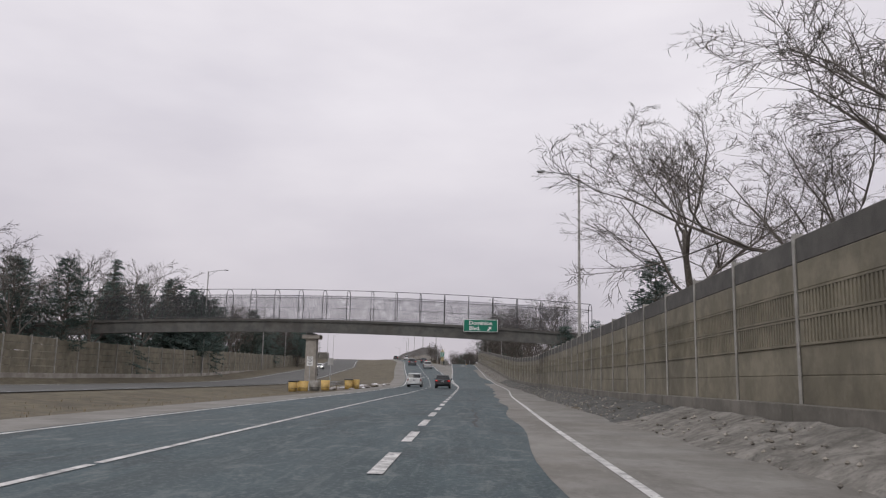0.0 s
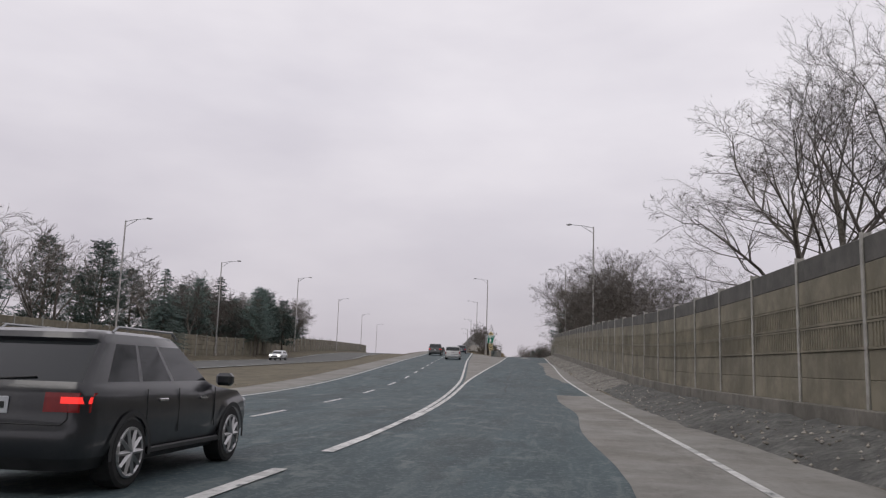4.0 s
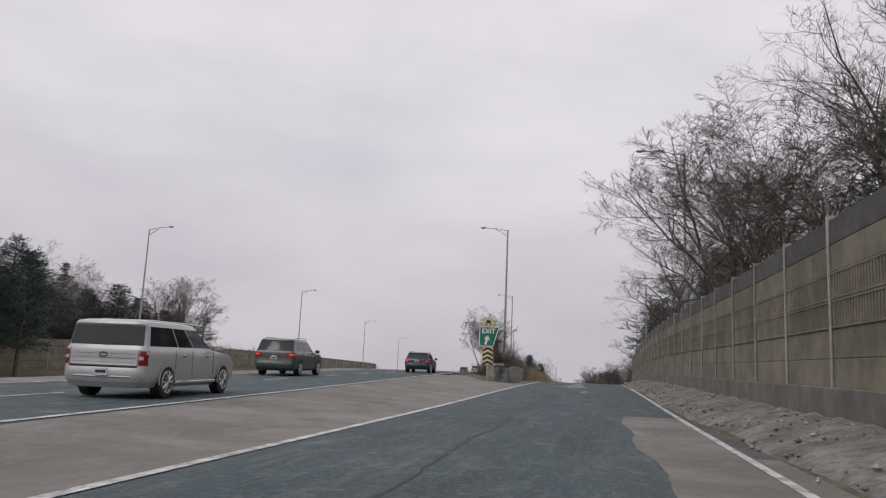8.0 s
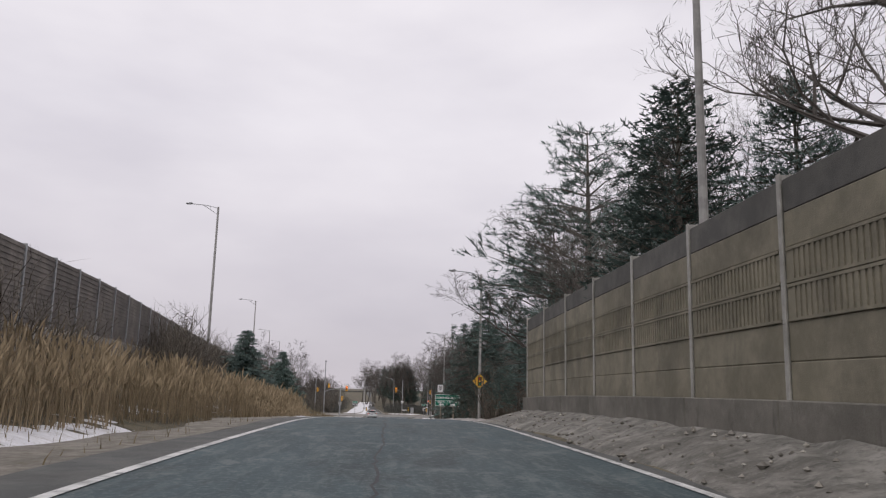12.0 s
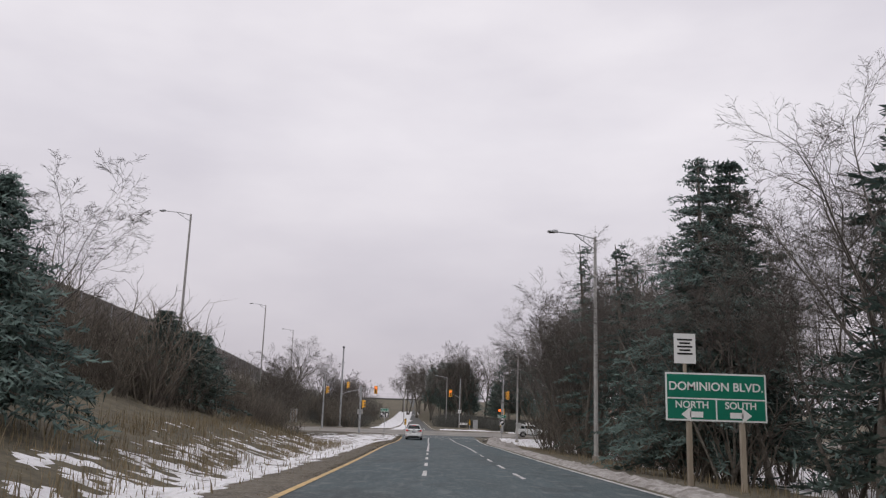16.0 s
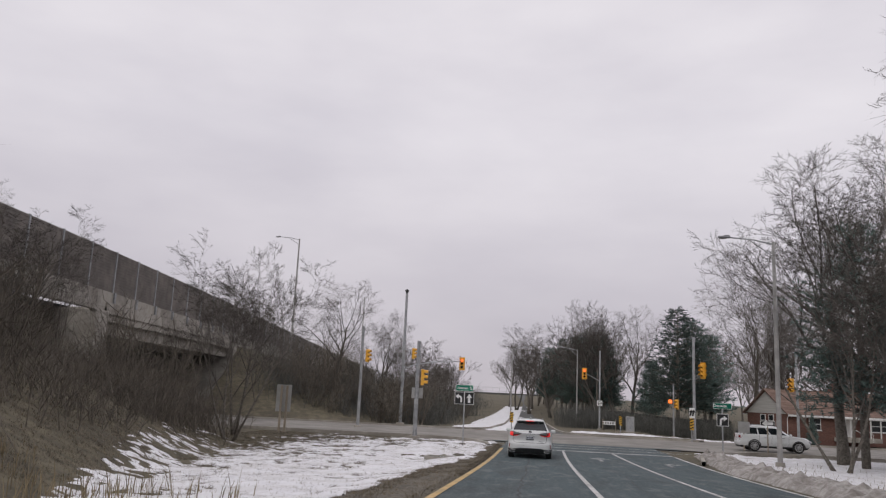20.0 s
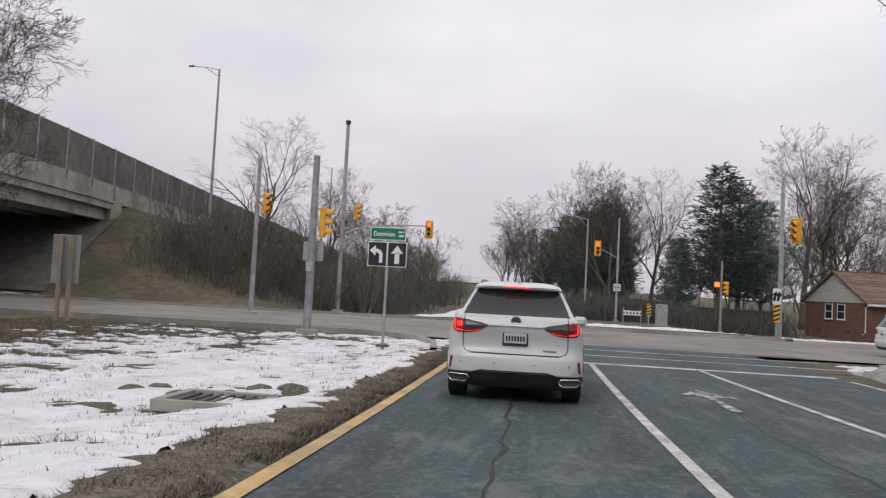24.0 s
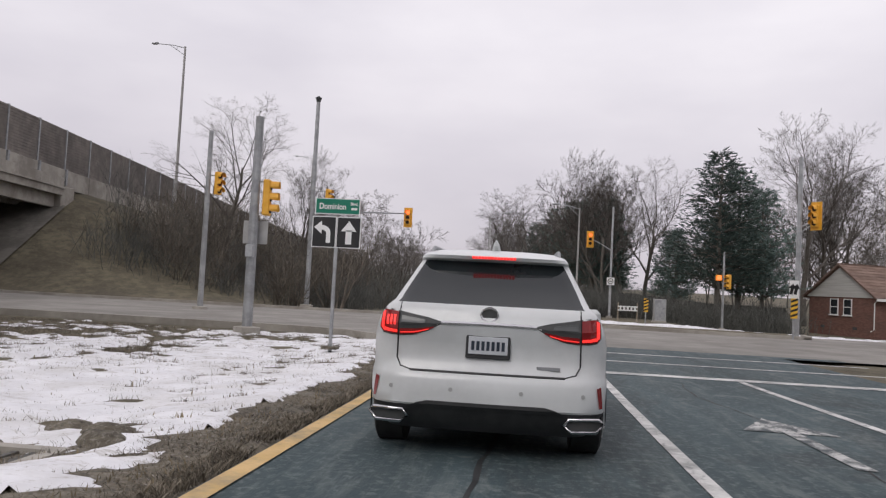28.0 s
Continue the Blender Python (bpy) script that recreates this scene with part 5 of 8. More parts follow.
# ---- snow ----
def snow_patch(name, inside, x0, x1, y0, y1, step, label, material, height=0.09, seed=0.0, threshold=0.0, cap=None):
    """Old snow lying where inside() and a noise field allow, thick in the middle and thin at its ragged edge."""
    nx, ny = int((x1 - x0) / step) + 1, int((y1 - y0) / step) + 1
    ids, verts, faces = {}, [], []
    field = {}
    for i in range(nx):
        for j in range(ny):
            x, y = x0 + i * step, y0 + j * step
            v = inside(x, y)
            if v > -1:
                v = min(v, cap(x, y) if cap else 1.0) + 0.4 * noise.noise((x * 0.4, y * 0.5, seed)) + 0.55 * noise.noise((x * 0.9, y * 1.7, seed + 3)) + 0.45 * noise.noise((x * 2.2, y * 3.4, seed + 5)) - threshold
            field[i, j] = v
    for (i, j), v in field.items():
        if v > -0.7:
            x, y = x0 + i * step, y0 + j * step
            ids[i, j] = len(verts)
            t = min(1.0, max(0.0, v * 1.6))
            verts.append((x, y, lawn_z(x, y) - 0.03 + (0.03 + height) * t ** 0.55 + (0.035 * noise.noise((x * 2.5, y * 4, 2)) * t if v > 0 else -0.18)))
    for (i, j) in ids:
        if (i + 1, j) in ids and (i, j + 1) in ids and (i + 1, j + 1) in ids:
            faces.append((ids[i, j], ids[i + 1, j], ids[i + 1, j + 1], ids[i, j + 1]))
    if faces:
        tagged(add(name, mesh_of(name, verts, faces, material)), label, "snow", kind="stuff")


def band(v, a, b, soft):
    return min(1.0, (v - a) / soft, (b - v) / soft)


def corner_cover(x, y):
    """How deep the snow lies on the corner lawn: above 0 it covers the grass."""
    d = X_RL(y) - x
    edge = min(1.0, (d - 0.85 - 0.8 * (1 - ramp01(y, 408, 418)) + 0.3 * noise.noise((x * 0.9, y * 0.9, 31)) + 0.2 * noise.noise((x * 3, y * 3, 32))) / 0.5, (4.5 + 12.5 * ramp01(y, 392, 426) - d) / 1.5, (y - 391) / 3, (436.2 - 0.25 * max(0.0, x + 10) - y) / 0.6)
    thin = 0.26 - 0.2 * ramp01(d, 4, 10) - 0.12 * ramp01(y, 424, 434) - 0.25 * ramp01(d, 10, 15)
    return min(edge, thin) + 0.3 * noise.noise((x * 0.55, y * 0.8, 1)) + 0.34 * noise.noise((x * 1.7, y * 2.4, 4)) + 0.34 * noise.noise((x * 3.8, y * 5.0, 6))


def corner_snow():
    step, verts, faces, ids = 0.13, [], [], {}
    nx, ny = int(26.5 / step), int(47 / step)
    for i in range(nx):
        for j in range(ny):
            x, y = -34 + i * step, 390 + j * step
            if X_RL(y) - x < 0.4 or X_RL(y) - x > 19:
                continue
            v = corner_cover(x, y)
            if v > -0.35:
                ids[i, j] = len(verts)
                t = ramp01(v, -0.12, 0.3)
                verts.append((x, y, lawn_z(x, y) - 0.035 + 0.085 * t * t * (3 - 2 * t) + 0.022 * t * noise.noise((x * 2.5, y * 3, 2)) - 0.05 * ramp01(-v, 0.12, 0.35)))
    for (i, j) in ids:
        if (i + 1, j) in ids and (i, j + 1) in ids and (i + 1, j + 1) in ids:
            faces.append((ids[i, j], ids[i + 1, j], ids[i + 1, j + 1], ids[i, j + 1]))
    tagged(add("snow_on_corner", mesh_of("snow_on_corner", verts, faces, M["snow"], True)), "thin crusted snow with grass poking through on the corner lawn", "snow", kind="stuff")
    # grass that stands in the gaps and pierces the thin snow
    tufts = []
    for k in range(26000):
        y = g_rnd.uniform(398, 436)
        x = X_RL(y) - g_rnd.uniform(1.0, 16)
        v = corner_cover(x, y)
        if v < 0.05 or (v < 0.24 and g_rnd.random() < 0.55) or g_rnd.random() < 0.08:
            for q in range(9 if v < 0.04 else 5):
                tufts.append((x + g_rnd.gauss(0, 0.06), y + g_rnd.gauss(0, 0.04), g_rnd.uniform(0.06, 0.13), g_rnd.uniform(0.003, 0.006)))
    blades("lawn_tufts", tufts, M["litter"], g_rnd, "small dead grass tufts standing out of the snow", lean=0.4)
    # dead grass on the road's edge
    tufts = []
    for k in range(52000):
        y = g_rnd.uniform(408, 433) if k % 5 else g_rnd.uniform(350, 410)
        d = 0.2 + abs(g_rnd.gauss(0, 0.5 + 0.4 * (1 - ramp01(y, 408, 418))))
        if d < 2.0 and noise.noise((d * 2.2, y * 1.4, 40)) > -0.32:
            tufts.append((X_RL(y) - d, y, g_rnd.uniform(0.055, 0.09), g_rnd.uniform(0.003, 0.007)))
    blades("edge_litter", tufts, M["litter"], g_rnd, "matted dead grass and leaf litter along the road's edge", lean=0.75)


corner_snow()
snow_patch("snow_beside_ramp", lambda x, y: max(-2, band(X_RL(y) - x, 1.4, 3.2 + 5.0 * ramp01(y, 335, 362), 0.6)), -20, -5, 296, 394, 0.2, "strip of old snow along the ramp's edge", M["snow"], 0.08, 4.0, 0.1, lambda x, y: 0.34 - 0.5 * ramp01(X_RL(y) - x, 2.9, 6.0))
snow_patch("snow_on_verge", lambda x, y: max(-2, min(band(X_RL(y) - x, 2.6, 5.4, 0.8), band(y, 250, 282, 3))), -12, -6, 249, 284, 0.2, "small snow patches on the grass verge", M["snow"], 0.06, 14.0, 0.5)
snow_patch("snow_on_slope", lambda x, y: max(-2, band(X_RL(y) - x, 3, 8, 2)), -18, -8, 268, 400, 0.3, "scattered snow patches on the brown slope", M["snow"], 0.08, 8.0, 1.1)
snow_patch("snow_under_trees", lambda x, y: max(-2, band(x - X_RR(y), 5, 26, 4)), 5, 28, 300, 424, 0.45, "scattered snow patches under bare trees", M["snow"], 0.07, 9.0, 0.75)
snow_patch("snow_on_island", lambda x, y: max(-2, min(band(x, 4.0, 24, 1.2), band(y, 418, 435, 2.0))), 2.5, 25, 415, 437, 0.25, "smooth snow on the grass island at the right turn", M["snow"], 0.15, 2.0, -0.1)
snow_patch("snow_beyond_street", lambda x, y: max(-2, min(max(band(x, -60, -12, 2.0), band(x, -3.5, 60, 1)), band(y, 451.6 if 0 < x < 7 else 453.8, 455.6 + (8 if x > -4 else 0), 0.8))), -60, 62, 451.4, 466, 0.3, "thin snow strips beyond the street", M["snow"], 0.12, 6.0, 0.75)
snow_patch("snow_beside_far_ramp", lambda x, y: max(-2, min(band(x, -14, -8.5, 1.0), band(y, 456, 560, 4.0))), -15, -8, 455, 562, 0.4, "bright snow beside the far ramp", M["snow"], 0.12, 7.0, -0.1)


def snow_bank(name, xf, y0, y1, width, height, label):
    """Ploughed, lumpy, dirty snow along a road edge."""
    verts, faces = [], []
    ys = list(np.arange(y0, y1, 0.18))
    n = 9
    for y in ys:
        for c in range(n):
            f = c / (n - 1)
            x = xf(y) + width * f + 0.1 * noise.noise((y * 1.3, f * 3, 0))
            lump = 0.5 + 0.5 * noise.noise((x * 2.2, y * 1.6, 3)) + 0.35 * noise.noise((x * 6, y * 5, 8)) + 0.2 * noise.noise((x * 14, y * 12, 5))
            h = height * math.sin(math.pi * f) ** 0.7 * max(0.15, lump) * min(1, (y - y0) / 1.5, (y1 - y) / 1.5) if 0 < f < 1 else -0.08
            verts.append((x, y, surface_z(x, y) + h))
    for i in range(len(ys) - 1):
        for c in range(n - 1):
            q = i * n + c
            faces.append((q, q + 1, q + n + 1, q + n))
    tagged(add(name, mesh_of(name, verts, faces, M["snow_dirty"], False)), label, "snow bank", kind="stuff")


snow_bank("snow_bank", lambda y: X_RR(y) + 0.6 + 1.0 * ramp01(y, 418, 432), 398, 433, 1.9, 0.6, "lumpy dirty ploughed snow bank along the right turn lane")
snow_bank("snow_bank", lambda y: X_RR(y) + 0.5, 296, 398, 1.3, 0.22, "low dirty snow ridge along the ramp's edge")

# ---- lamps, signs, signals ----
def street_lamp(x, y, top, arm=-1, base=None, arm_len=2.5, r=0.12, label="tall grey street lamp with a trussed arm"):
    """arm: -1 reaches to the left, +1 to the right."""
    z0 = ground_z(x, y) - 0.3 if base is None else base
    lamp = empty("street_lamp", pose(x, y, 0), label, "street lamp", "street lamps")
    part("pole", tube_bm([(0, 0, z0), (0, 0, (z0 + top) / 2), (0, 0, top)], [r, r * 0.85, r * 0.62], 10), M["pole"], lamp)
    part("base", join_bm(tube_bm([(0, 0, z0), (0, 0, z0 + 0.55)], [r * 1.9, r * 1.7], 10)), M["concrete"], lamp)
    a = arm * arm_len
    part("arm", join_bm(tube_bm([(0, 0, top - 0.12), (a * 0.45, 0, top + 0.12), (a, 0, top + 0.22)], 0.035, 6), tube_bm([(0, 0, top - 0.75), (a * 0.35, 0, top - 0.2), (a * 0.55, 0, top + 0.12)], 0.03, 6),
                        tube_bm([(a * 0.3, 0, top - 0.27), (a * 0.3, 0, top + 0.03)], 0.02, 5)), M["galv"], lamp, "trussed steel arm")
    head = join_bm(box_bm(0.62, 0.24, 0.11, (a + arm * 0.25, 0, top + 0.24), 0.035), box_bm(0.3, 0.2, 0.07, (a + arm * 0.12, 0, top + 0.31), 0.025))
    part("lamp_head", head, M["galv"], lamp, "flat grey lamp head")
    part("lens", box_bm(0.36, 0.18, 0.05, (a + arm * 0.3, 0, top + 0.175), 0.02), M["signal_off"], lamp)
    return lamp


for x, y, top in ((7.8, 56.1, 15.25), (7.4, 178, 16.6), (5.45, 225, 17.4), (5.0, 275, 15.6)):
    street_lamp(x, y, top, -1, label="tall grey street lamp behind the noise wall")
for x, y, top in ((-10.6, 259.3, 19.4), (-19.1, 332.2, 20.65), (-27.6, 404, 19.4), (-36.3, 478.4, 19.2), (-42.2, 540, 19.7), (-54, 626, 17.5)):
    street_lamp(x, y, top, -1, r=0.14, label="tall grey street lamp on the highway embankment")
for x, y, top in ((5.26, 324.0, 13.8), (5.5, 374.6, 12.1), (6.3, 426.5, 9.2)):
    street_lamp(x, y, top, -1, r=0.13, arm_len=2.2, label="grey street lamp beside the wooded ramp")
for y, top in ((40, 14.6), (118.5, 15.1), (168, 15.0), (201, 14.8), (254, 18.4), (323, 19.8), (396, 20.0), (470, 20.0)):
    street_lamp(X_EDGE(y) - 39.6 + 1.6, y, top, 1, label="grey street lamp by the far noise wall")
for x, y, top in ((-1.6, 482, 6.9), (2.4, 530, 9.5), (1.0, 570, 10.5), (-1.0, 615, 11), (-10.5, 505, 8.2), (-12, 540, 8.6), (-9.5, 600, 9.5), (-11, 655, 10)):
    street_lamp(x, y, top, 1 if x < -5 else -1, r=0.1, arm_len=1.8, label="street lamp beside the far entrance ramp")


def text_mesh(text, size, material, bold=0.0, align="CENTER"):
    cu = bpy.data.curves.new("text", "FONT")
    cu.body, cu.size, cu.align_x, cu.align_y, cu.extrude, cu.offset = text, size, align, "CENTER", 0.004, bold
    ob = bpy.data.objects.new("text", cu)
    scene.collection.objects.link(ob)
    me = bpy.data.meshes.new_from_object(ob.evaluated_get(bpy.context.evaluated_depsgraph_get()))
    bpy.data.objects.remove(ob)
    me.materials.clear()
    me.materials.append(material)
    return me


FACE = pose(0, 0, 0, 90, 0, 0)     # lettering upright, read from the approaching side


def lettering(name, text, size, material, parent, x, z, bold=0.01, y=-0.02, wide=1.0):
    """Raised letters, each a part of its own."""
    me = text_mesh(text, size, material, bold)
    bm = bmesh.new()
    bm.from_mesh(me)
    bm.verts.index_update()
    mark, spans = {}, []
    for v in bm.verts:
        if v.index in mark:
            continue
        todo, mine = [v], []
        mark[v.index] = len(spans)
        while todo:
            q = todo.pop()
            mine.append(q.co.x)
            for e in q.link_edges:
                o = e.other_vert(q)
                if o.index not in mark:
                    mark[o.index] = len(spans)
                    todo.append(o)
        spans.append([min(mine), max(mine)])
    # pieces that stand above one another make one letter
    order = sorted(range(len(spans)), key=lambda k: spans[k][0])
    letter, reach, which = -1, -9.0, {}
    for k in order:
        if (spans[k][0] + spans[k][1]) / 2 > reach:
            letter += 1
        reach = max(reach, spans[k][1])
        which[k] = letter
    for n in range(letter + 1):
        b = bmesh.new()
        b.from_mesh(me)
        bmesh.ops.delete(b, geom=[v for v in b.verts if which[mark[v.index]] != n], context="VERTS")
        ob = part("letter", b, material, parent)
        ob.matrix_basis = pose(x, y, z, 90, 0, 0)
        ob.scale = (wide, 1, 1)
    bm.free()


def plate(name, w, h, z, material, parent, x=0.0, y=0.0, t=0.012, label="", r=0.0):
    return part(name, box_bm(w, t, h, (x, y, z), min(r, t * 0.4) if r else 0), material, parent, label)


def flat_poly(points, y, material, parent, name="arrow", label=""):
    """A flat upright shape from x, z points, facing the traffic."""
    bm = bmesh.new()
    vs = [bm.verts.new((p[0], y, p[1])) for p in points]
    f = bm.faces.new(vs)
    ext = bmesh.ops.extrude_face_region(bm, geom=[f])
    bmesh.ops.translate(bm, vec=(0, 0.004, 0), verts=[v for v in ext["geom"] if isinstance(v, bmesh.types.BMVert)])
    bmesh.ops.recalc_face_normals(bm, faces=bm.faces)
    return part(name, bm, material, parent, label)


def arrow_pts(cx, cz, s, ang=0.0, shaft=0.13, head=0.34, length=1.0):
    raw = [(-shaft, -0.5 * length), (shaft, -0.5 * length), (shaft, 0.1), (head, 0.05), (0, 0.5), (-head, 0.05), (-shaft, 0.1)]
    c, n = math.cos(ang), math.sin(ang)
    return [(cx + s * (x * c - z * n), cz + s * (x * n + z * c)) for x, z in raw]


def arrow(cx, cz, s, ang, y, parent, material=None):
    # head and shaft as two convex plates
    a = arrow_pts(cx, cz, s, ang)
    flat_poly([a[0], a[1], a[2], a[6]], y, material or M["sign_white"], parent, "arrow_shaft")
    flat_poly([a[3], a[4], a[5]], y, material or M["sign_white"], parent, "arrow_head")


def bent_arrow(cx, cz, s, side, y, parent):
    """An arrow that rises and turns to one side."""
    pts_o, pts_i = [], []
    for k in range(7):
        a = math.pi / 2 * k / 6
        pts_o.append((cx + side * s * (0.12 - 0.42 * math.cos(a)) , cz + s * (-0.05 + 0.36 * math.sin(a))))
        pts_i.append((cx + side * s * (0.12 - 0.22 * math.cos(a)), cz + s * (-0.05 + 0.14 * math.sin(a))))
    low = cz - 0.5 * s
    po = [(pts_o[0][0], low)] + pts_o
    pi = [(pts_i[0][0], low)] + pts_i
    bm = bmesh.new()
    vo = [bm.verts.new((p[0], y, p[1])) for p in po]
    vi = [bm.verts.new((p[0], y, p[1])) for p in pi]
    for k in range(len(po) - 1):
        bm.faces.new((vo[k], vo[k + 1], vi[k + 1], vi[k]))
    part("arrow_shaft", bm, M["sign_white"], parent)
    tx, tz = cx + side * s * 0.12, cz + s * 0.2
    flat_poly([(tx, tz + 0.3 * s), (tx + side * 0.36 * s, tz), (tx, tz - 0.3 * s)], y - 0.001, M["sign_white"], parent, "arrow_head")


def bars(x, z, w, h, rows, y, parent, material=None, name="text_bar"):
    for k in range(rows):
        part(name, box_bm(w * (0.9 - 0.25 * (k % 2)), 0.004, h, (x, y, z - k * h * 2), 0), material or M["sign_black"], parent)


# overhead exit sign on the footbridge
sg = empty("overhead_sign", pose(1.25, 83.93, 5.75), "green overhead exit sign with white letters on the footbridge", "road sign")
plate("border", 3.62, 1.3, 0, M["sign_white"], sg)
plate("panel", 3.52, 1.2, 0, M["sign_green"], sg, y=-0.008)
lettering("letters", "Dominion", 0.56, M["sign_white"], sg, 0.0, 0.26, 0.012, wide=1.1)
lettering("letters", "Blvd.", 0.56, M["sign_white"], sg, -0.62, -0.3, 0.012, wide=1.1)
arrow(0.95, -0.3, 0.6, -math.pi / 4, -0.02, sg)
for xx in (-1.2, 1.2):
    part("bracket", box_bm(0.08, 0.28, 1.2, (xx, 0.15, -0.05), 0.01), M["galv"], sg)

# exit sign in the gore
ex = empty("exit_sign", pose(-7.4, 227.3, ground_z(-7.4, 227.3)), "green gore exit sign on a post with a chevron marker", "road sign")
part("post", box_bm(0.16, 0.16, 4.3, (0, 0.06, 1.9), 0.01), M["wood"], ex)
bm = bmesh.new()
vs = [bm.verts.new((p[0], -0.03, p[1])) for p in ((-0.62, 2.42), (0.36, 2.42), (0.76, 3.78), (-0.62, 3.78))]
bm.faces.new(vs)
part("border", bm, M["sign_white"], ex)
flat_poly([(-0.57, 2.47), (0.32, 2.47), (0.69, 3.73), (-0.57, 3.73)], -0.045, M["sign_green"], ex, "panel")
lettering("letters", "EXIT", 0.46, M["sign_white"], ex, 0.02, 3.46, 0.01, -0.06)
arrow(-0.1, 2.87, 0.66, -0.25, -0.06, ex)
M["faded_yellow"] = mat("faded_yellow_sheeting", (0.62, 0.5, 0.22), (0.7, 0.58, 0.3), 2, 0.5, dirt=(0.4, 0.33, 0.18), dirt_scale=2.0, dirt_amount=0.5)
flat_poly([(-0.46, 4.02), (-0.34, 3.8), (0.34, 3.8), (0.46, 4.02), (0.0, 4.52)], -0.04, M["faded_yellow"], ex, "warning_plate", "faded yellow warning plate")
flat_poly([(-0.17, 4.02), (0.17, 4.02), (0.12, 4.22), (-0.12, 4.22)], -0.05, M["sign_black"], ex, "symbol")
for xx in (-0.15, 0.15):
    flat_poly([(xx - 0.05, 3.86), (xx + 0.05, 3.86), (xx + 0.05, 3.99), (xx - 0.05, 3.99)], -0.05, M["sign_black"], ex, "symbol")
plate("marker_board", 0.74, 1.2, 1.78, M["faded_yellow"], ex, y=-0.03, label="faded yellow and black chevron board")
for k in range(4):
    z = 1.3 + k * 0.31
    for s in (-1, 1):
        flat_poly([(0, z), (0, z + 0.15), (s * 0.36, z - 0.03), (s * 0.36, z - 0.18)][::s], -0.04, M["sign_black"], ex, "stripe")


def striped_post(x, y, h, label="yellow and black striped marker post"):
    z = ground_z(x, y)
    ob = empty("marker_post", pose(x, y, z), label, "marker post", "striped marker posts")
    part("post", box_bm(0.08, 0.08, h + 0.2, (0, 0.03, h / 2 - 0.1), 0.005), M["galv"], ob)
    plate("board", 0.3, 0.9, h - 0.35, M["sign_yellow"], ob, y=-0.03)
    for k in range(4):
        zz = h - 0.76 + k * 0.22
        flat_poly([(-0.15, zz), (0.15, zz + 0.12), (0.15, zz + 0.22), (-0.15, zz + 0.1)], -0.04, M["sign_black"], ob, "stripe")
    return ob


striped_post(6.3, 450.75, 1.75)
striped_post(2.32, 468.4, 1.5)
striped_post(-8.2, 456, 1.5)

# crash cushion in front of the wall's end
M["barrel_yellow"] = mat("faded_yellow_plastic", (0.55, 0.36, 0.10), (0.66, 0.46, 0.16), 2, 0.6, dirt=(0.3, 0.22, 0.1), dirt_scale=1.5, vary=0.12)
M["barrel_grey"] = mat("grey_drum", (0.3, 0.3, 0.28), (0.4, 0.39, 0.36), 2, 0.7, dirt=(0.16, 0.14, 0.12), dirt_scale=1.5, vary=0.12)
M["barrel_dark"] = mat("dirty_drum_with_dark_faces", (0.04, 0.06, 0.06), (0.3, 0.31, 0.3), 0.9, 0.6, dirt=(0.14, 0.13, 0.12), dirt_scale=1.5)
M["lid"] = mat("dark_lid", (0.03, 0.035, 0.035), (0.06, 0.06, 0.06), 2, 0.6)


def drum(x, y, r, h, body, lid=True, label="", name="sand_barrel", tilt=0.0, sides=16):
    ob = empty(name, pose(x, y, ground_z(x, y) - 0.03, tilt, tilt * 0.5, (x * 37 + y * 11) % 90), label, "crash barrel", "crash barrels")
    part("body", tube_bm([(0, 0, 0), (0, 0, h * 0.5), (0, 0, h * 0.52), (0, 0, h)], [r * 0.86, r * 0.95, r * 0.92, r], sides), body, ob, smooth=sides > 10)
    if lid:
        part("lid", tube_bm([(0, 0, h - 0.05), (0, 0, h + 0.03), (0, 0, h + 0.06)], [r * 1.06, r * 1.12, r * 0.85], sides), M["lid"], ob, "dark flat lid")
    part("band", tube_bm([(0, 0, h * 0.3), (0, 0, h * 0.34)], [r * 0.93, r * 0.935], sides, False), M["lid"] if sides > 10 else body, ob)
    return ob


for x, y, mt, r, t in ((-7.3, 233.8, "barrel_dark", 0.62, 0), (-6.9, 235.1, "barrel_grey", 0.5, 2), (-7.8, 235.5, "barrel_grey", 0.5, -2), (-6.7, 236.4, "barrel_grey", 0.5, 3), (-6.55, 237.7, "barrel_grey", 0.46, 0)):
    drum(x, y, r, 1.25, M[mt], t == 0, "battered grey six-sided crash barrel before the wall's end" if t else "battered crash barrel with a dark overhanging lid", tilt=t, sides=6)
for k, (x, y) in enumerate(((-16.6, 75.4), (-15.5, 75.2), (-14.6, 76.2), (-16.1, 76.9), (-15.0, 77.4), (-13.6, 76.0), (-12.2, 81.5), (-11.6, 82.3))):
    drum(x, y, 0.44, 0.95, M["barrel_grey"] if k in (2, 4) else M["barrel_yellow"], k % 3 == 0, "faded yellow sand barrel before the bridge pier" if k not in (2, 4) else "pale grey sand barrel before the bridge pier")


def guard_rail(x0, y0, x1, y1, name="guard_rail"):
    z0, z1 = ground_z(x0, y0), ground_z(x1, y1)
    ob = empty(name, pose(0, 0, 0), "short galvanised guard rail before the bridge pier", "guard rail")
    for f in (0.02, 0.5, 0.98):
        x, y, z = x0 + (x1 - x0) * f, y0 + (y1 - y0) * f, z0 + (z1 - z0) * f
        part("post", box_bm(0.14, 0.14, 1.0, (x, y, z + 0.3), 0.01), M["wood"], ob)
    for dz in (0.45, 0.6, 0.75):
        part("rail", tube_bm([(x0, y0 - 0.1, z0 + dz), (x1, y1 - 0.1, z1 + dz)], 0.06, 6), M["galv"], ob)


guard_rail(-14.2, 78.5, -12.4, 83.0)
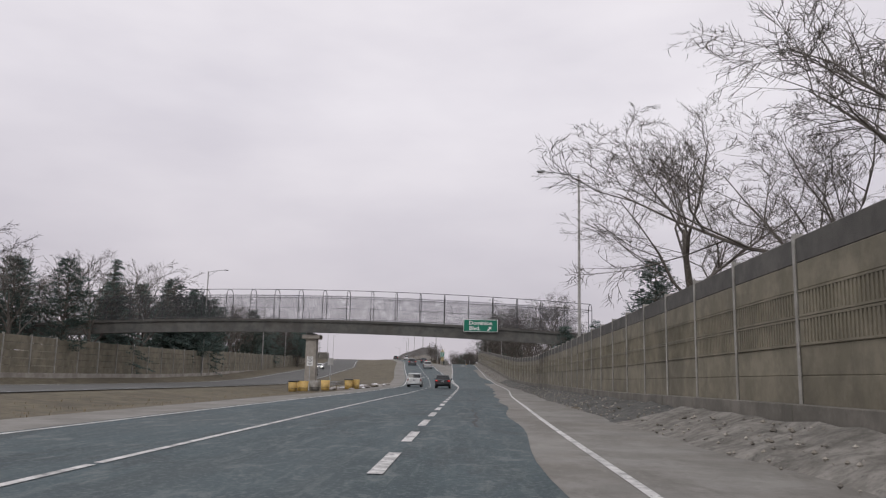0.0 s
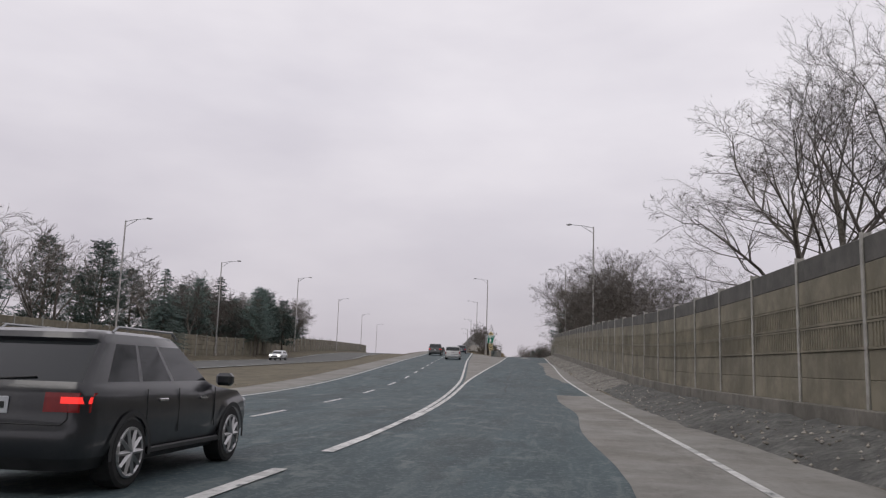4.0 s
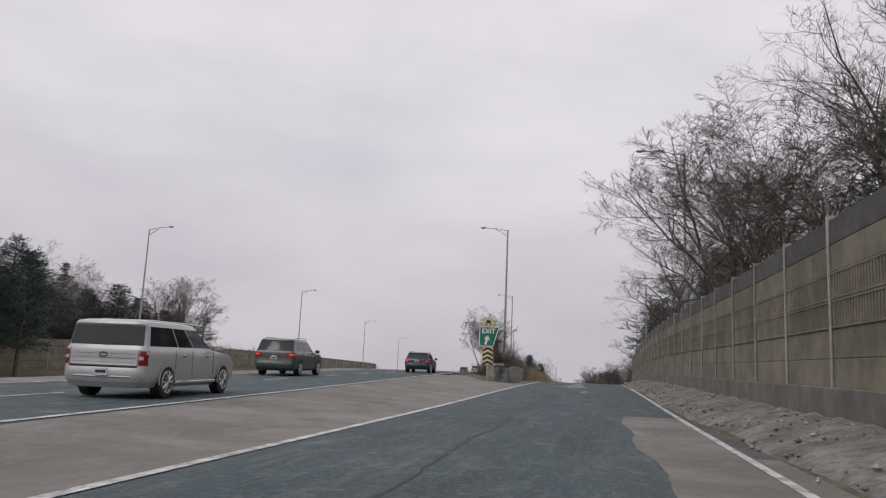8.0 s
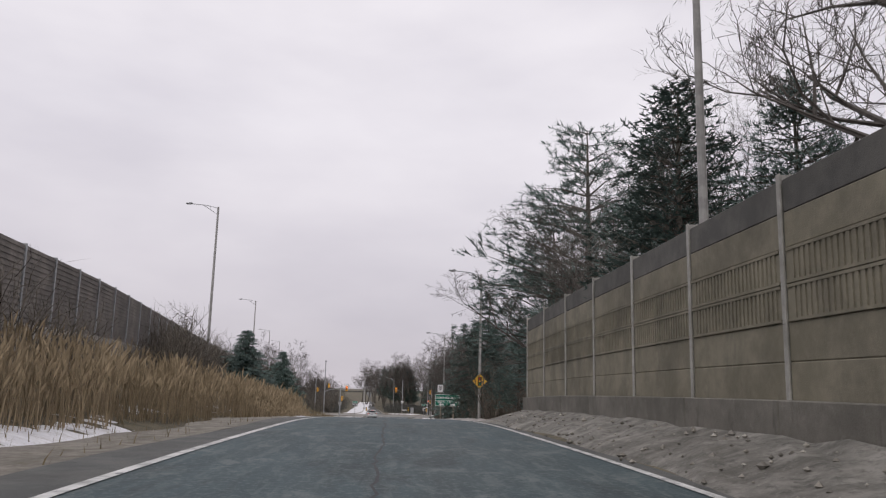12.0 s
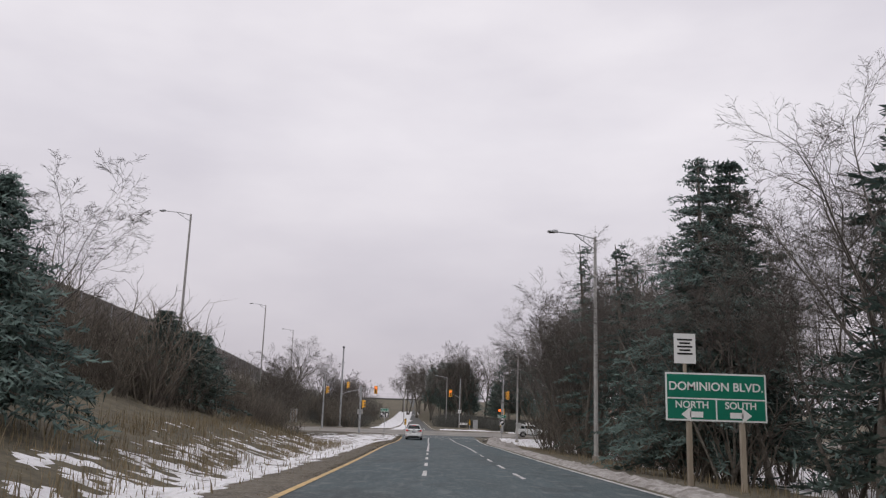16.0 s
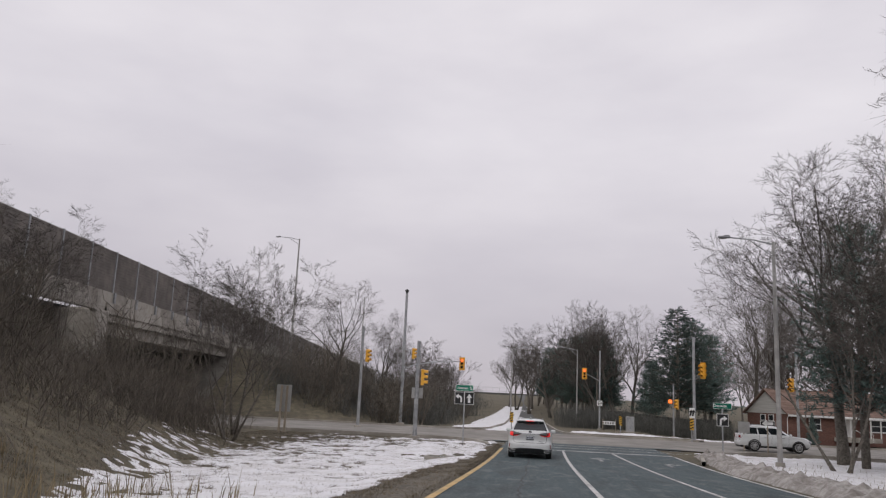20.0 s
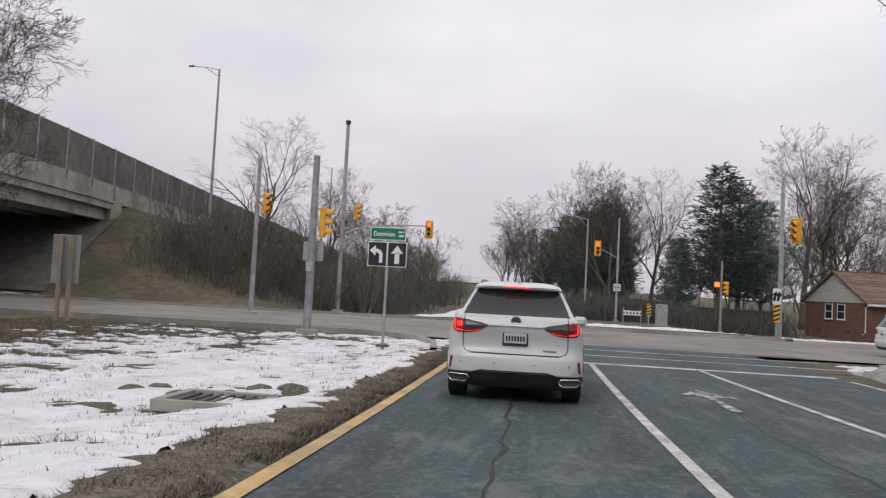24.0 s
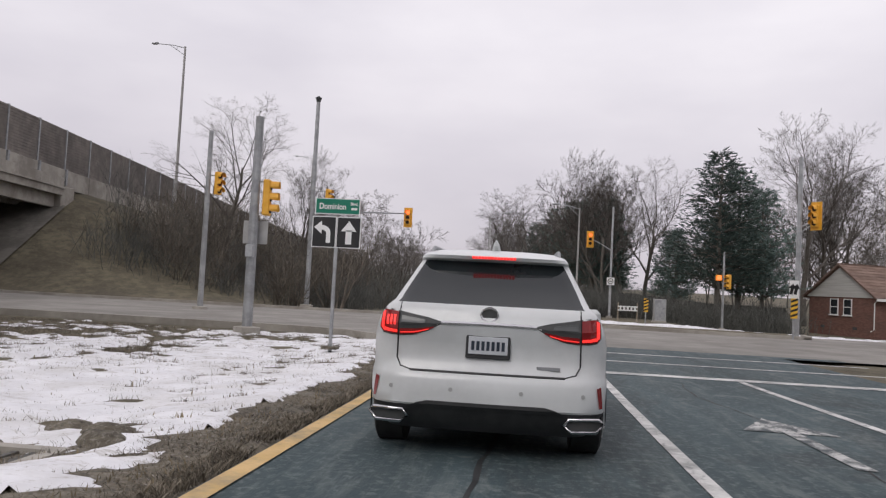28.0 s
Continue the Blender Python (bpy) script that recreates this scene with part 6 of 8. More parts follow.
# rubble and old snow heaps in the median
rub = random.Random(9)
for k in range(46):
    y = rub.uniform(80, 112)
    x = -10.8 - rub.uniform(0, 3.5) - (112 - y) * 0.02
    s = rub.uniform(0.25, 0.8)
    bm = bmesh.new()
    bmesh.ops.create_icosphere(bm, subdivisions=1, radius=1)
    for v in bm.verts:
        v.co *= 1 + rub.uniform(-0.3, 0.25)
    bmesh.ops.scale(bm, vec=(s * 0.9, s * 1.3, s * 0.35), verts=bm.verts)
    add("rubble", plain("rubble", bm, M["snow_dirty"] if k % 3 else (M["snow"] if k % 2 else M["gravel"])), None, pose(x, y, ground_z(x, y) + 0.02, 0, 0, rub.uniform(0, 180)), "dirty lump of old snow and rubble in the median", "rubble", "median rubble")


def small_sign(name, x, y, h, w, hh, label, draw, z_base=None, category="road sign", post="galv", back=False, group=""):
    z = ground_z(x, y) if z_base is None else z_base
    ob = empty(name, pose(x, y, z), label, category, group)
    part("post", box_bm(0.07, 0.07, h + 0.25, (0, 0.045, (h - 0.25) / 2), 0.006), M[post], ob)
    draw(ob)
    return ob


def no_turn(ob):
    plate("panel", 0.62, 0.95, 2.9, M["sign_white"], ob)
    ring = bmesh.new()
    part("ring", tube_bm([(0.22 * math.cos(a), -0.012, 3.1 + 0.22 * math.sin(a)) for a in np.linspace(0, 6.28, 20)], 0.022, 5), M["sign_black"], ob, "black ring symbol")
    part("symbol", tube_bm([(-0.08, -0.014, 2.98), (-0.08, -0.014, 3.14), (0, -0.014, 3.22), (0.08, -0.014, 3.14), (0.08, -0.014, 3.0)], 0.025, 5), M["sign_black"], ob)
    bars(0, 2.7, 0.45, 0.05, 2, -0.012, ob)


small_sign("turn_sign", -16.1, 80.5, 3.4, 0.6, 0.9, "white no-turn sign on a thin post in the median", no_turn)
small_sign("sign_back", -14.5, 83.5, 3.2, 0.6, 0.9, "blank back of a sign in the median", lambda ob: plate("panel", 0.6, 0.75, 2.85, M["sign_back"], ob))

# signal-ahead diamond on the lamp pole
dm = empty("signal_ahead_sign", pose(5.26, 323.84, 4.8), "yellow diamond signal-ahead sign on a lamp pole", "road sign")
d = 0.62
flat_poly([(-d, 0), (0, -d), (d, 0), (0, d)], 0.0, M["sign_yellow"], dm, "panel")
flat_poly([(-0.15, -0.36), (0.15, -0.36), (0.15, 0.36), (-0.15, 0.36)], -0.008, M["sign_black"], dm, "symbol")
for z, mt in ((0.22, "red"), (0.0, "sign_yellow"), (-0.22, "sign_green")):
    part("dot", tube_bm([(0, -0.012, z), (0, -0.02, z)], 0.08, 12), M[mt], dm)

# direction sign beside the wooded ramp
ds = empty("direction_sign", pose(4.55, 352.6, 0), "green direction sign with white letters on two wooden posts", "road sign")
for xx in (-0.75, 0.75):
    part("post", box_bm(0.14, 0.14, 4.2, (xx, 0.1, 1.2), 0.01), M["wood"], ds)
plate("border", 2.86, 1.34, 2.85, M["sign_white"], ds)
plate("panel", 2.76, 1.24, 2.85, M["sign_green"], ds, y=-0.008)
plate("divider", 2.76, 0.04, 2.8, M["sign_white"], ds, y=-0.014)
plate("divider", 0.04, 0.58, 2.5, M["sign_white"], ds, y=-0.014)
lettering("letters", "DOMINION BLVD.", 0.33, M["sign_white"], ds, 0, 3.13, 0.006)
lettering("letters", "NORTH", 0.27, M["sign_white"], ds, -0.69, 2.62, 0.005)
lettering("letters", "SOUTH", 0.27, M["sign_white"], ds, 0.69, 2.62, 0.005)
arrow(-0.69, 2.36, 0.62, math.pi / 2, -0.02, ds)
arrow(0.69, 2.36, 0.62, -math.pi / 2, -0.02, ds)
plate("upper_plate", 0.62, 0.85, 4.2, M["sign_white"], ds, x=-0.85, label="small white notice plate")
bars(-0.85, 4.45, 0.48, 0.05, 5, -0.012, ds)
part("post", box_bm(0.09, 0.09, 1.4, (-0.85, 0.05, 3.9), 0.006), M["wood"], ds)


# lane-use signs at the junction
def lane_signs(ob):
    for q in (-1, 1):
        plate("border", 0.55, 0.7, 2.62, M["sign_white"], ob, x=q * 0.28)
        plate("panel", 0.51, 0.66, 2.62, M["sign_black"], ob, x=q * 0.28, y=-0.008)
    bent_arrow(-0.275, 2.62, 0.49, -1, -0.02, ob)
    arrow(0.285, 2.62, 0.52, 0, -0.02, ob)
    plate("border", 1.02, 0.36, 3.2, M["sign_white"], ob, label="green street-name plate")
    plate("name_panel", 0.98, 0.32, 3.2, M["sign_green"], ob, y=-0.008)
    lettering("letters", "Dominion", 0.19, M["sign_white"], ob, -0.11, 3.19, 0.003, wide=0.8)
    lettering("letters", "Blvd.", 0.09, M["sign_white"], ob, 0.38, 3.26, 0.002)
    bars(0.38, 3.15, 0.15, 0.05, 1, -0.016, ob, M["sign_white"])
    part("foot", box_bm(0.35, 0.3, 0.06, (0, 0.04, 0.05), 0.01), M["gravel"], ob)


small_sign("lane_sign", -9.87, 430.9, 2.9, 1, 1, "black lane-use signs under a green street-name plate", lane_signs)


def right_sign(ob):
    plate("border", 0.66, 0.7, 2.05, M["sign_white"], ob)
    plate("panel", 0.61, 0.65, 2.05, M["sign_black"], ob, y=-0.008)
    bent_arrow(0, 2.03, 0.55, 1, -0.02, ob)
    plate("name_panel", 1.0, 0.3, 2.85, M["sign_green"], ob, y=0.0, label="green street-name plate")
    plate("border", 1.04, 0.34, 2.85, M["sign_white"], ob, y=0.01)
    lettering("letters", "Dominion", 0.22, M["sign_white"], ob, -0.12, 2.85, 0.003, y=-0.014, wide=0.85)


small_sign("turn_lane_sign", 5.0, 433.2, 2.8, 1, 1, "black right-turn sign under a green street-name plate", right_sign)


def one_way(ob):
    plate("border", 0.92, 0.32, 1.9, M["sign_white"], ob)
    plate("panel", 0.86, 0.27, 1.9, M["sign_black"], ob, y=-0.008)
    arrow(0, 1.9, 0.7, math.pi / 2, -0.02, ob)


small_sign("one_way_sign", 8.9, 438.6, 2.0, 1, 1, "black one-way arrow sign on a wooden post", one_way, post="wood")
small_sign("sign_back", 7.9, 440.6, 1.9, 1, 1, "blank grey back of a roadside sign", lambda ob: plate("panel", 0.75, 0.75, 1.55, M["sign_back"], ob), post="wood")
sb = empty("sign_back", pose(-21.9, 434.5, ground_z(-21.9, 434.5), 0, 0, 10), "blank grey back of a large sign on two posts", "road sign")
plate("panel", 0.95, 1.7, 2.1, M["sign_back"], sb)
for xx in (-0.15, 0.2):
    part("post", box_bm(0.13, 0.13, 3.0, (xx, -0.1, 1.4), 0.01), M["wood"], sb)


# ---- traffic signals ----
def signal_head(parent, at, turn=0.0, lit=0, board=True, name="signal_head"):
    """A yellow three-lens head; lit: which lens shines (0 top), None: none seen."""
    m = Matrix.Translation(at) @ pose(0, 0, 0, 0, 0, turn)
    def put(bm):
        bmesh.ops.transform(bm, matrix=m, verts=bm.verts)
        return bm
    head = part(name, put(join_bm(box_bm(0.32, 0.2, 1.02, (0, 0, 0), 0.03), *([box_bm(0.56, 0.02, 1.3, (0, 0.06, 0), 0.0)] if board else []))), M["orange_box"], parent, "yellow signal housing")
    for k in range(3):
        z = 0.33 - 0.33 * k
        lens = part("lens", put(tube_bm([(0, -0.1, z), (0, -0.118, z)], [0.125, 0.11], 14)), M["signal_red"] if lit == k else M["signal_off"], head, "lit red lens" if lit == k else "")
        bm = bmesh.new()
        ring = []
        for a in np.linspace(-0.35, math.pi + 0.35, 11):
            ring.append([bm.verts.new((0.145 * math.cos(a), yy, z + 0.145 * math.sin(a))) for yy in (-0.1, -0.34)])
        for a, b in zip(ring, ring[1:]):
            bm.faces.new((a[0], b[0], b[1], a[1]))
        part("visor", put(bm), M["orange_box"], head)
    return head


def pole_thing(name, x, y, top, r, label, category="signal pole"):
    z = ground_z(x, y)
    ob = empty(name, pose(x, y, 0), label, category)
    part("pole", tube_bm([(0, 0, z - 0.3), (0, 0, (z + top) / 2), (0, 0, top)], [r, r * 0.88, r * 0.75], 12), M["galv"], ob)
    part("footing", tube_bm([(0, 0, z - 0.2), (0, 0, z + 0.12), (0, 0, z + 0.14)], [r * 2.6, r * 2.5, r * 1.4], 12), M["concrete"], ob)
    return ob


# corner pole with the head seen from behind and a box
p1 = pole_thing("signal_pole", -13.4, 435.3, 4.05, 0.15, "grey steel signal pole on the snowy corner")
signal_head(p1, (0.32, 0.1, 1.75), 95, None, False)
plate("sign_plate", 0.72, 0.66, 0.75, M["sign_back"], p1, y=0.2, label="blank back of a small sign")
part("bracket", tube_bm([(0, 0, 2.2), (0.3, 0.1, 2.2)], 0.03, 6), M["galv"], p1)
part("box", box_bm(0.22, 0.2, 0.35, (0.02, -0.2, 0.2), 0.02), M["galv"], p1)
# far-left pole
p2 = pole_thing("signal_pole", -19.95, 447.2, 5.9, 0.13, "leaning grey signal pole beyond the street")
signal_head(p2, (0.45, 0.05, 3.55), 60, None, False)
part("bracket", tube_bm([(0, 0, 3.9), (0.42, 0.05, 3.9)], 0.03, 6), M["galv"], p2)
# tall mast with the long arm
p3 = pole_thing("signal_mast", -19.0, 460.6, 10.5, 0.16, "tall tapered mast with a long signal arm")
part("arm", tube_bm([(0, 0, 3.0), (1.0, 0.2, 3.45), (2.6, 1.0, 3.85), (5.2, 4.4, 4.2)], [0.07, 0.06, 0.05, 0.04], 8), M["galv"], p3, "long curved signal arm")
signal_head(p3, (5.25, 4.4, 3.95), 0, 0)
signal_head(p3, (1.0, -0.2, 4.55), 70, None, False)
part("bracket", tube_bm([(0, 0, 4.9), (0.95, -0.2, 4.95)], 0.03, 6), M["galv"], p3)
part("camera_dome", tube_bm([(0, 0, 10.45), (0, 0, 10.72), (0, 0, 10.82)], [0.12, 0.2, 0.05], 10), M["lid"], p3, "small dark camera dome")
# pole with the middle head
p4 = pole_thing("signal_pole", 0.8, 477.6, 6.6, 0.1, "slim grey signal pole with a side arm")
part("arm", tube_bm([(0, 0, 3.1), (-0.9, -0.2, 3.6), (-1.6, -0.4, 3.9)], 0.04, 6), M["galv"], p4)
signal_head(p4, (-1.75, -0.45, 3.9), 0, 0)
plate("sign_plate", 0.6, 0.6, 0.65, M["sign_white"], p4, y=-0.12, label="small white no-turn plate")
part("ring", tube_bm([(0.2 * math.cos(a), -0.14, 0.65 + 0.2 * math.sin(a)) for a in np.linspace(0, 6.28, 18)], 0.025, 5), M["sign_black"], p4)
part("symbol", box_bm(0.3, 0.01, 0.05, (0, -0.14, 0.65), 0, None), M["sign_black"], p4)
# near-right pole
p5 = pole_thing("signal_pole", 6.6, 451.3, 6.3, 0.13, "tall grey signal pole at the far kerb")
signal_head(p5, (0.66, -0.1, 3.6), -55, None, True)
signal_head(p5, (0.66, 0.15, 3.6), 60, None, False)
part("bracket", join_bm(tube_bm([(0, 0, 3.05), (0.64, 0, 3.37)], 0.035, 6), tube_bm([(0, 0, 2.78), (0.46, 0, 3.14)], 0.03, 6)), M["galv"], p5)
plate("keep_right", 0.42, 0.82, 0.2, M["sign_white"], p5, x=-0.2, y=-0.2, label="white plate with two bent black arrows")
for ax in (-0.3, -0.12):
    arrow(ax, 0.22, 0.5, -0.2, -0.22, p5, M["sign_black"])
# small pedestrian head
p6 = pole_thing("signal_pole", 8.0, 471.2, 3.0, 0.09, "short grey pole with pedestrian signals")
signal_head(p6, (0.35, -0.1, 0.9), -60, None, False)
ph = part("pedestrian_head", box_bm(0.42, 0.22, 0.42, (-0.35, -0.1, 1.15), 0.03), M["orange_box"], p6, "yellow pedestrian signal box")
part("lens", box_bm(0.3, 0.02, 0.3, (-0.35, -0.22, 1.15), 0.0), M["signal_red"], ph, "lit orange-red symbol lens")
# far-right head among the trees
p7 = pole_thing("signal_pole", 13.4, 447.5, 5.0, 0.11, "grey signal pole before the brick house")
signal_head(p7, (-0.4, -0.1, 2.6), -50, None, False)

# utility cabinet, fence, board beyond the street
cab = empty("utility_cabinet", pose(3.35, 469.2, ground_z(3.35, 469.2)), "pale grey roadside utility cabinet", "cabinet")
part("body", box_bm(0.82, 0.5, 1.55, (0, 0, 0.8), 0.02), M["sign_back"], cab)
part("door", box_bm(0.7, 0.02, 1.35, (0, -0.26, 0.84), 0.004), M["galv"], cab)
part("plinth", box_bm(0.95, 0.7, 0.12, (0, 0, 0.02), 0.01), M["concrete"], cab)
part("handle", box_bm(0.03, 0.04, 0.14, (0.2, -0.28, 0.9), 0.005), M["lid"], cab)
bd = empty("street_board", pose(1.35, 470.3, ground_z(1.35, 470.3)), "low white slatted sign board on two posts by the trees", "sign board")
for zz in (0.72, 0.98):
    part("rail", box_bm(1.35, 0.04, 0.09, (0, 0, zz), 0.006), M["sign_white"], bd)
for xx in np.linspace(-0.5, 0.5, 5):
    part("slat", box_bm(0.12, 0.03, 0.24, (xx, -0.03, 0.85), 0.006), M["sign_white"], bd)
for xx in (-0.66, 0.66):
    part("post", box_bm(0.08, 0.08, 1.5, (xx, 0.05, 0.5), 0.005), M["wood"], bd)


def fence_run(x0, y0, x1, y1, h, label):
    ob = empty("board_fence", pose(0, 0, 0), label, "fence")
    n = int(math.hypot(x1 - x0, y1 - y0) / 0.32)
    board = plain("board", box_bm(0.3, 0.03, h, (0, 0, h / 2), 0.004), M["fence_wood"])
    ang = math.degrees(math.atan2(y1 - y0, x1 - x0))
    for k in range(n):
        f = k / max(1, n - 1)
        x, y = x0 + (x1 - x0) * f, y0 + (y1 - y0) * f
        add("board", board, ob, pose(x, y, ground_z(x, y) - 0.05, 0, 0, ang))


M["fence_wood"] = mat("weathered_fence_wood", (0.05, 0.05, 0.046), (0.085, 0.082, 0.074), 3, 0.95, 0.004, 20, stretch=(1, 1, 0.15), vary=0.15)
fence_run(-2, 486, 17.2, 487.5, 2.0, "weathered brown board fence behind the cabinet")

# ---- brick house ----
M["brick"] = mat("red_brick", (0.145, 0.072, 0.056), (0.205, 0.108, 0.084), 3.0, 0.95, 0.01, 25, dirt=(0.11, 0.07, 0.058), dirt_scale=0.8, stretch=(1, 1, 3), vary=0.1)
M["roof"] = mat("brown_roof_shingle", (0.15, 0.098, 0.076), (0.225, 0.155, 0.125), 1.5, 0.95, 0.02, 12, stretch=(0.4, 1, 4), vary=0.15)
M["siding"] = mat("pale_siding", (0.42, 0.41, 0.38), (0.5, 0.49, 0.46), 1.5, 0.8, stretch=(0.2, 0.2, 6))
M["glass"] = mat("dark_window_glass", (0.02, 0.024, 0.028), (0.03, 0.034, 0.038), 1, 0.08, spec=0.6)
M["trim"] = mat("white_trim", (0.7, 0.7, 0.68), (0.76, 0.76, 0.74), 2, 0.6)


def build_house():
    """The corner of the gable wall and the long front stands at the origin; x runs along the front, y back along the gable wall."""
    ln, dp, eave, ridge = 17.0, 7.3, 2.95, 5.5
    hs = empty("brick_house", pose(21.95, 480.4, -2.42, 0, 0, 22), "single-storey red brick house with pale gable and brown roof", "house")
    def block(name, sx, sy, sz, at, m, label="", bevel=0.0, parent=None):
        return part(name, box_bm(sx, sy, sz, at, bevel), m, parent or hs, label)
    block("wall", ln, 0.25, eave + 0.5, (ln / 2, 0.125, eave / 2 - 0.25), M["brick"], "red brick front wall")
    block("wall", ln, 0.25, eave + 0.5, (ln / 2, dp - 0.125, eave / 2 - 0.25), M["brick"], "red brick back wall")
    for x in (0.125, ln - 0.125):
        block("wall", 0.25, dp - 0.5, eave + 0.5, (x, dp / 2, eave / 2 - 0.25), M["brick"], "red brick gable wall")
    # pale boards in the gable, one above another
    n = 11
    for k in range(n):
        z0, z1 = eave - 0.12 + (ridge - eave) * k / n, eave - 0.12 + (ridge - eave) * (k + 1) / n
        h0, h1 = (dp / 2 + 0.3) * (1 - k / n), (dp / 2 + 0.3) * (1 - (k + 1) / n)
        for x in (-0.06, ln + 0.06):
            bm = bmesh.new()
            t = -0.05 if x < 0 else 0.05
            f = bm.faces.new([bm.verts.new(p) for p in ((x + t * 0.5, dp / 2 - h0, z0), (x + t * 0.5, dp / 2 + h0, z0), (x, dp / 2 + h1, z1), (x, dp / 2 - h1, z1))] if h1 > 0.01 else [bm.verts.new(p) for p in ((x + t * 0.5, dp / 2 - h0, z0), (x + t * 0.5, dp / 2 + h0, z0), (x, dp / 2, z1))])
            g = bmesh.ops.extrude_face_region(bm, geom=[f])
            bmesh.ops.translate(bm, vec=(-t * 2, 0, 0), verts=[v for v in g["geom"] if isinstance(v, bmesh.types.BMVert)])
            part("siding_board", bm, M["siding"], hs, "" if k else "pale siding board in the gable")
    # two slopes, each of overlapping courses
    rise = (ridge - eave + 0.25) / (dp / 2 + 0.45)
    tilt = math.atan(rise)
    for side in (-1, 1):
        deck = block("roof_slope", ln + 0.7, math.hypot(dp / 2 + 0.45, ridge - eave + 0.25), 0.1, (0, 0, 0), M["roof"], "brown shingle roof slope")
        m = Matrix.Rotation(-side * tilt, 4, "X")
        m.translation = (ln / 2, dp / 2 + side * (dp / 4 + 0.225), (eave - 0.25 + ridge) / 2 + 0.06)
        deck.data.transform(m)
        for k in range(11):
            f = (k + 0.5) / 11
            course = block("shingle_course", ln + 0.74, 0.52, 0.03, (0, 0, 0), M["roof"])
            m = Matrix.Rotation(-side * (tilt - 0.05), 4, "X")
            m.translation = (ln / 2, dp / 2 + side * (dp / 2 + 0.45) * (1 - f), eave - 0.25 + (ridge - eave + 0.25) * f + 0.15)
            course.data.transform(m)
        block("fascia", ln + 0.5, 0.06, 0.22, (ln / 2, dp / 2 + side * (dp / 2 + 0.46), eave - 0.26), M["trim"], "white gutter board")
    block("ridge_cap", ln + 0.74, 0.3, 0.06, (ln / 2, dp / 2, ridge + 0.17), M["roof"])
    # two narrow windows in the gable wall, wider ones along the front
    def window(x, y, w, z0, z1, gable):
        h, zc = z1 - z0, (z0 + z1) / 2
        sx, sy = (0.08, w) if gable else (w, 0.08)
        win = block("window", sx, sy, h, (x, y, zc), M["glass"], "dark window with a white frame")
        for q in (-w / 2, w / 2):
            block("frame", 0.12 if gable else 0.07, 0.07 if gable else 0.12, h + 0.1, (x, y + q, zc) if gable else (x + q, y, zc), M["trim"], parent=win)
        for q in (-h / 2, 0.0, h / 2):
            block("frame", 0.11 if gable else w, w if gable else 0.11, 0.06, (x, y, zc + q), M["trim"], parent=win)
        block("sill", 0.24 if gable else w + 0.2, w + 0.2 if gable else 0.24, 0.08, (x, y, z0 - 0.06), M["trim"], parent=win)
    for y in (4.3, 2.8):
        window(-0.01, y, 0.85, 1.35, 2.65, True)
    for x, w in ((3.6, 1.5), (12.4, 2.2), (15.2, 1.1)):
        window(x, -0.01, w, 1.2, 2.5, False)
    for y in (2.0, 5.6):
        block("vent", 0.06, 0.4, 0.22, (-0.01, y, 0.28), M["lid"], "small dark basement vent")
    pipe = part("downpipe", tube_bm([(-0.1, -0.35, eave - 0.3), (-0.09, -0.08, eave - 0.55), (-0.09, -0.08, 0.3), (-0.35, 0.0, 0.12)], 0.045, 8), M["trim"], hs, "white downpipe at the corner")
    # porch
    door = block("door", 0.95, 0.08, 2.05, (8.2, -0.03, 1.55), M["trim"], "white front door")
    block("handle", 0.05, 0.08, 0.12, (8.55, -0.1, 1.5), M["lid"], parent=door)
    block("porch_roof", 5.2, 2.0, 0.14, (8.6, -1.0, 2.62), M["trim"], "white porch roof")
    block("porch_floor", 5.0, 1.8, 0.5, (8.6, -0.95, 0.25), M["concrete"], "raised concrete porch floor")
    for x in (6.2, 6.9, 9.6, 11.0):
        block("porch_post", 0.11, 0.11, 2.1, (x, -1.8, 1.55), M["trim"])
    for k in range(3):
        block("step", 1.3, 0.32, 0.17 * (3 - k), (8.2, -2.0 - 0.32 * k, 0.085 * (3 - k)), M["concrete"])
    for x in (7.5, 8.9):
        part("hand_rail", tube_bm([(x, -1.85, 1.4), (x, -2.9, 0.95), (x, -2.9, 0.1)], 0.03, 6), M["trim"], hs)
    block("chimney", 0.8, 0.6, 1.5, (9.5, dp / 2 + 0.3, ridge + 0.35), M["brick"])


build_house()
plant(P_CEDAR, 0, 24.6, 480.4, 0.62, slim=0.42)

# ---- far footbridge over the entrance ramp and kerbs ----
fb = empty("footbridge", pose(-36, 680, -4.8), "distant footbridge crossing the entrance ramp", "bridge", "footbridges")
part("deck", box_bm(60, 2.2, 0.9, (0, 0, 7.2), 0.02), M["girder"], fb)
for k in range(24):
    part("fence_post", box_bm(0.08, 0.08, 2.0, (-29 + k * 2.5, -1, 8.6), 0), M["galv"], fb)
for z in (8.2, 9.5):
    part("rail", box_bm(60, 0.07, 0.07, (0, -1, z), 0), M["galv"], fb)
part("pier", box_bm(1.2, 1.2, 9, (-14, 0, 3), 0.05), M["concrete"], fb)


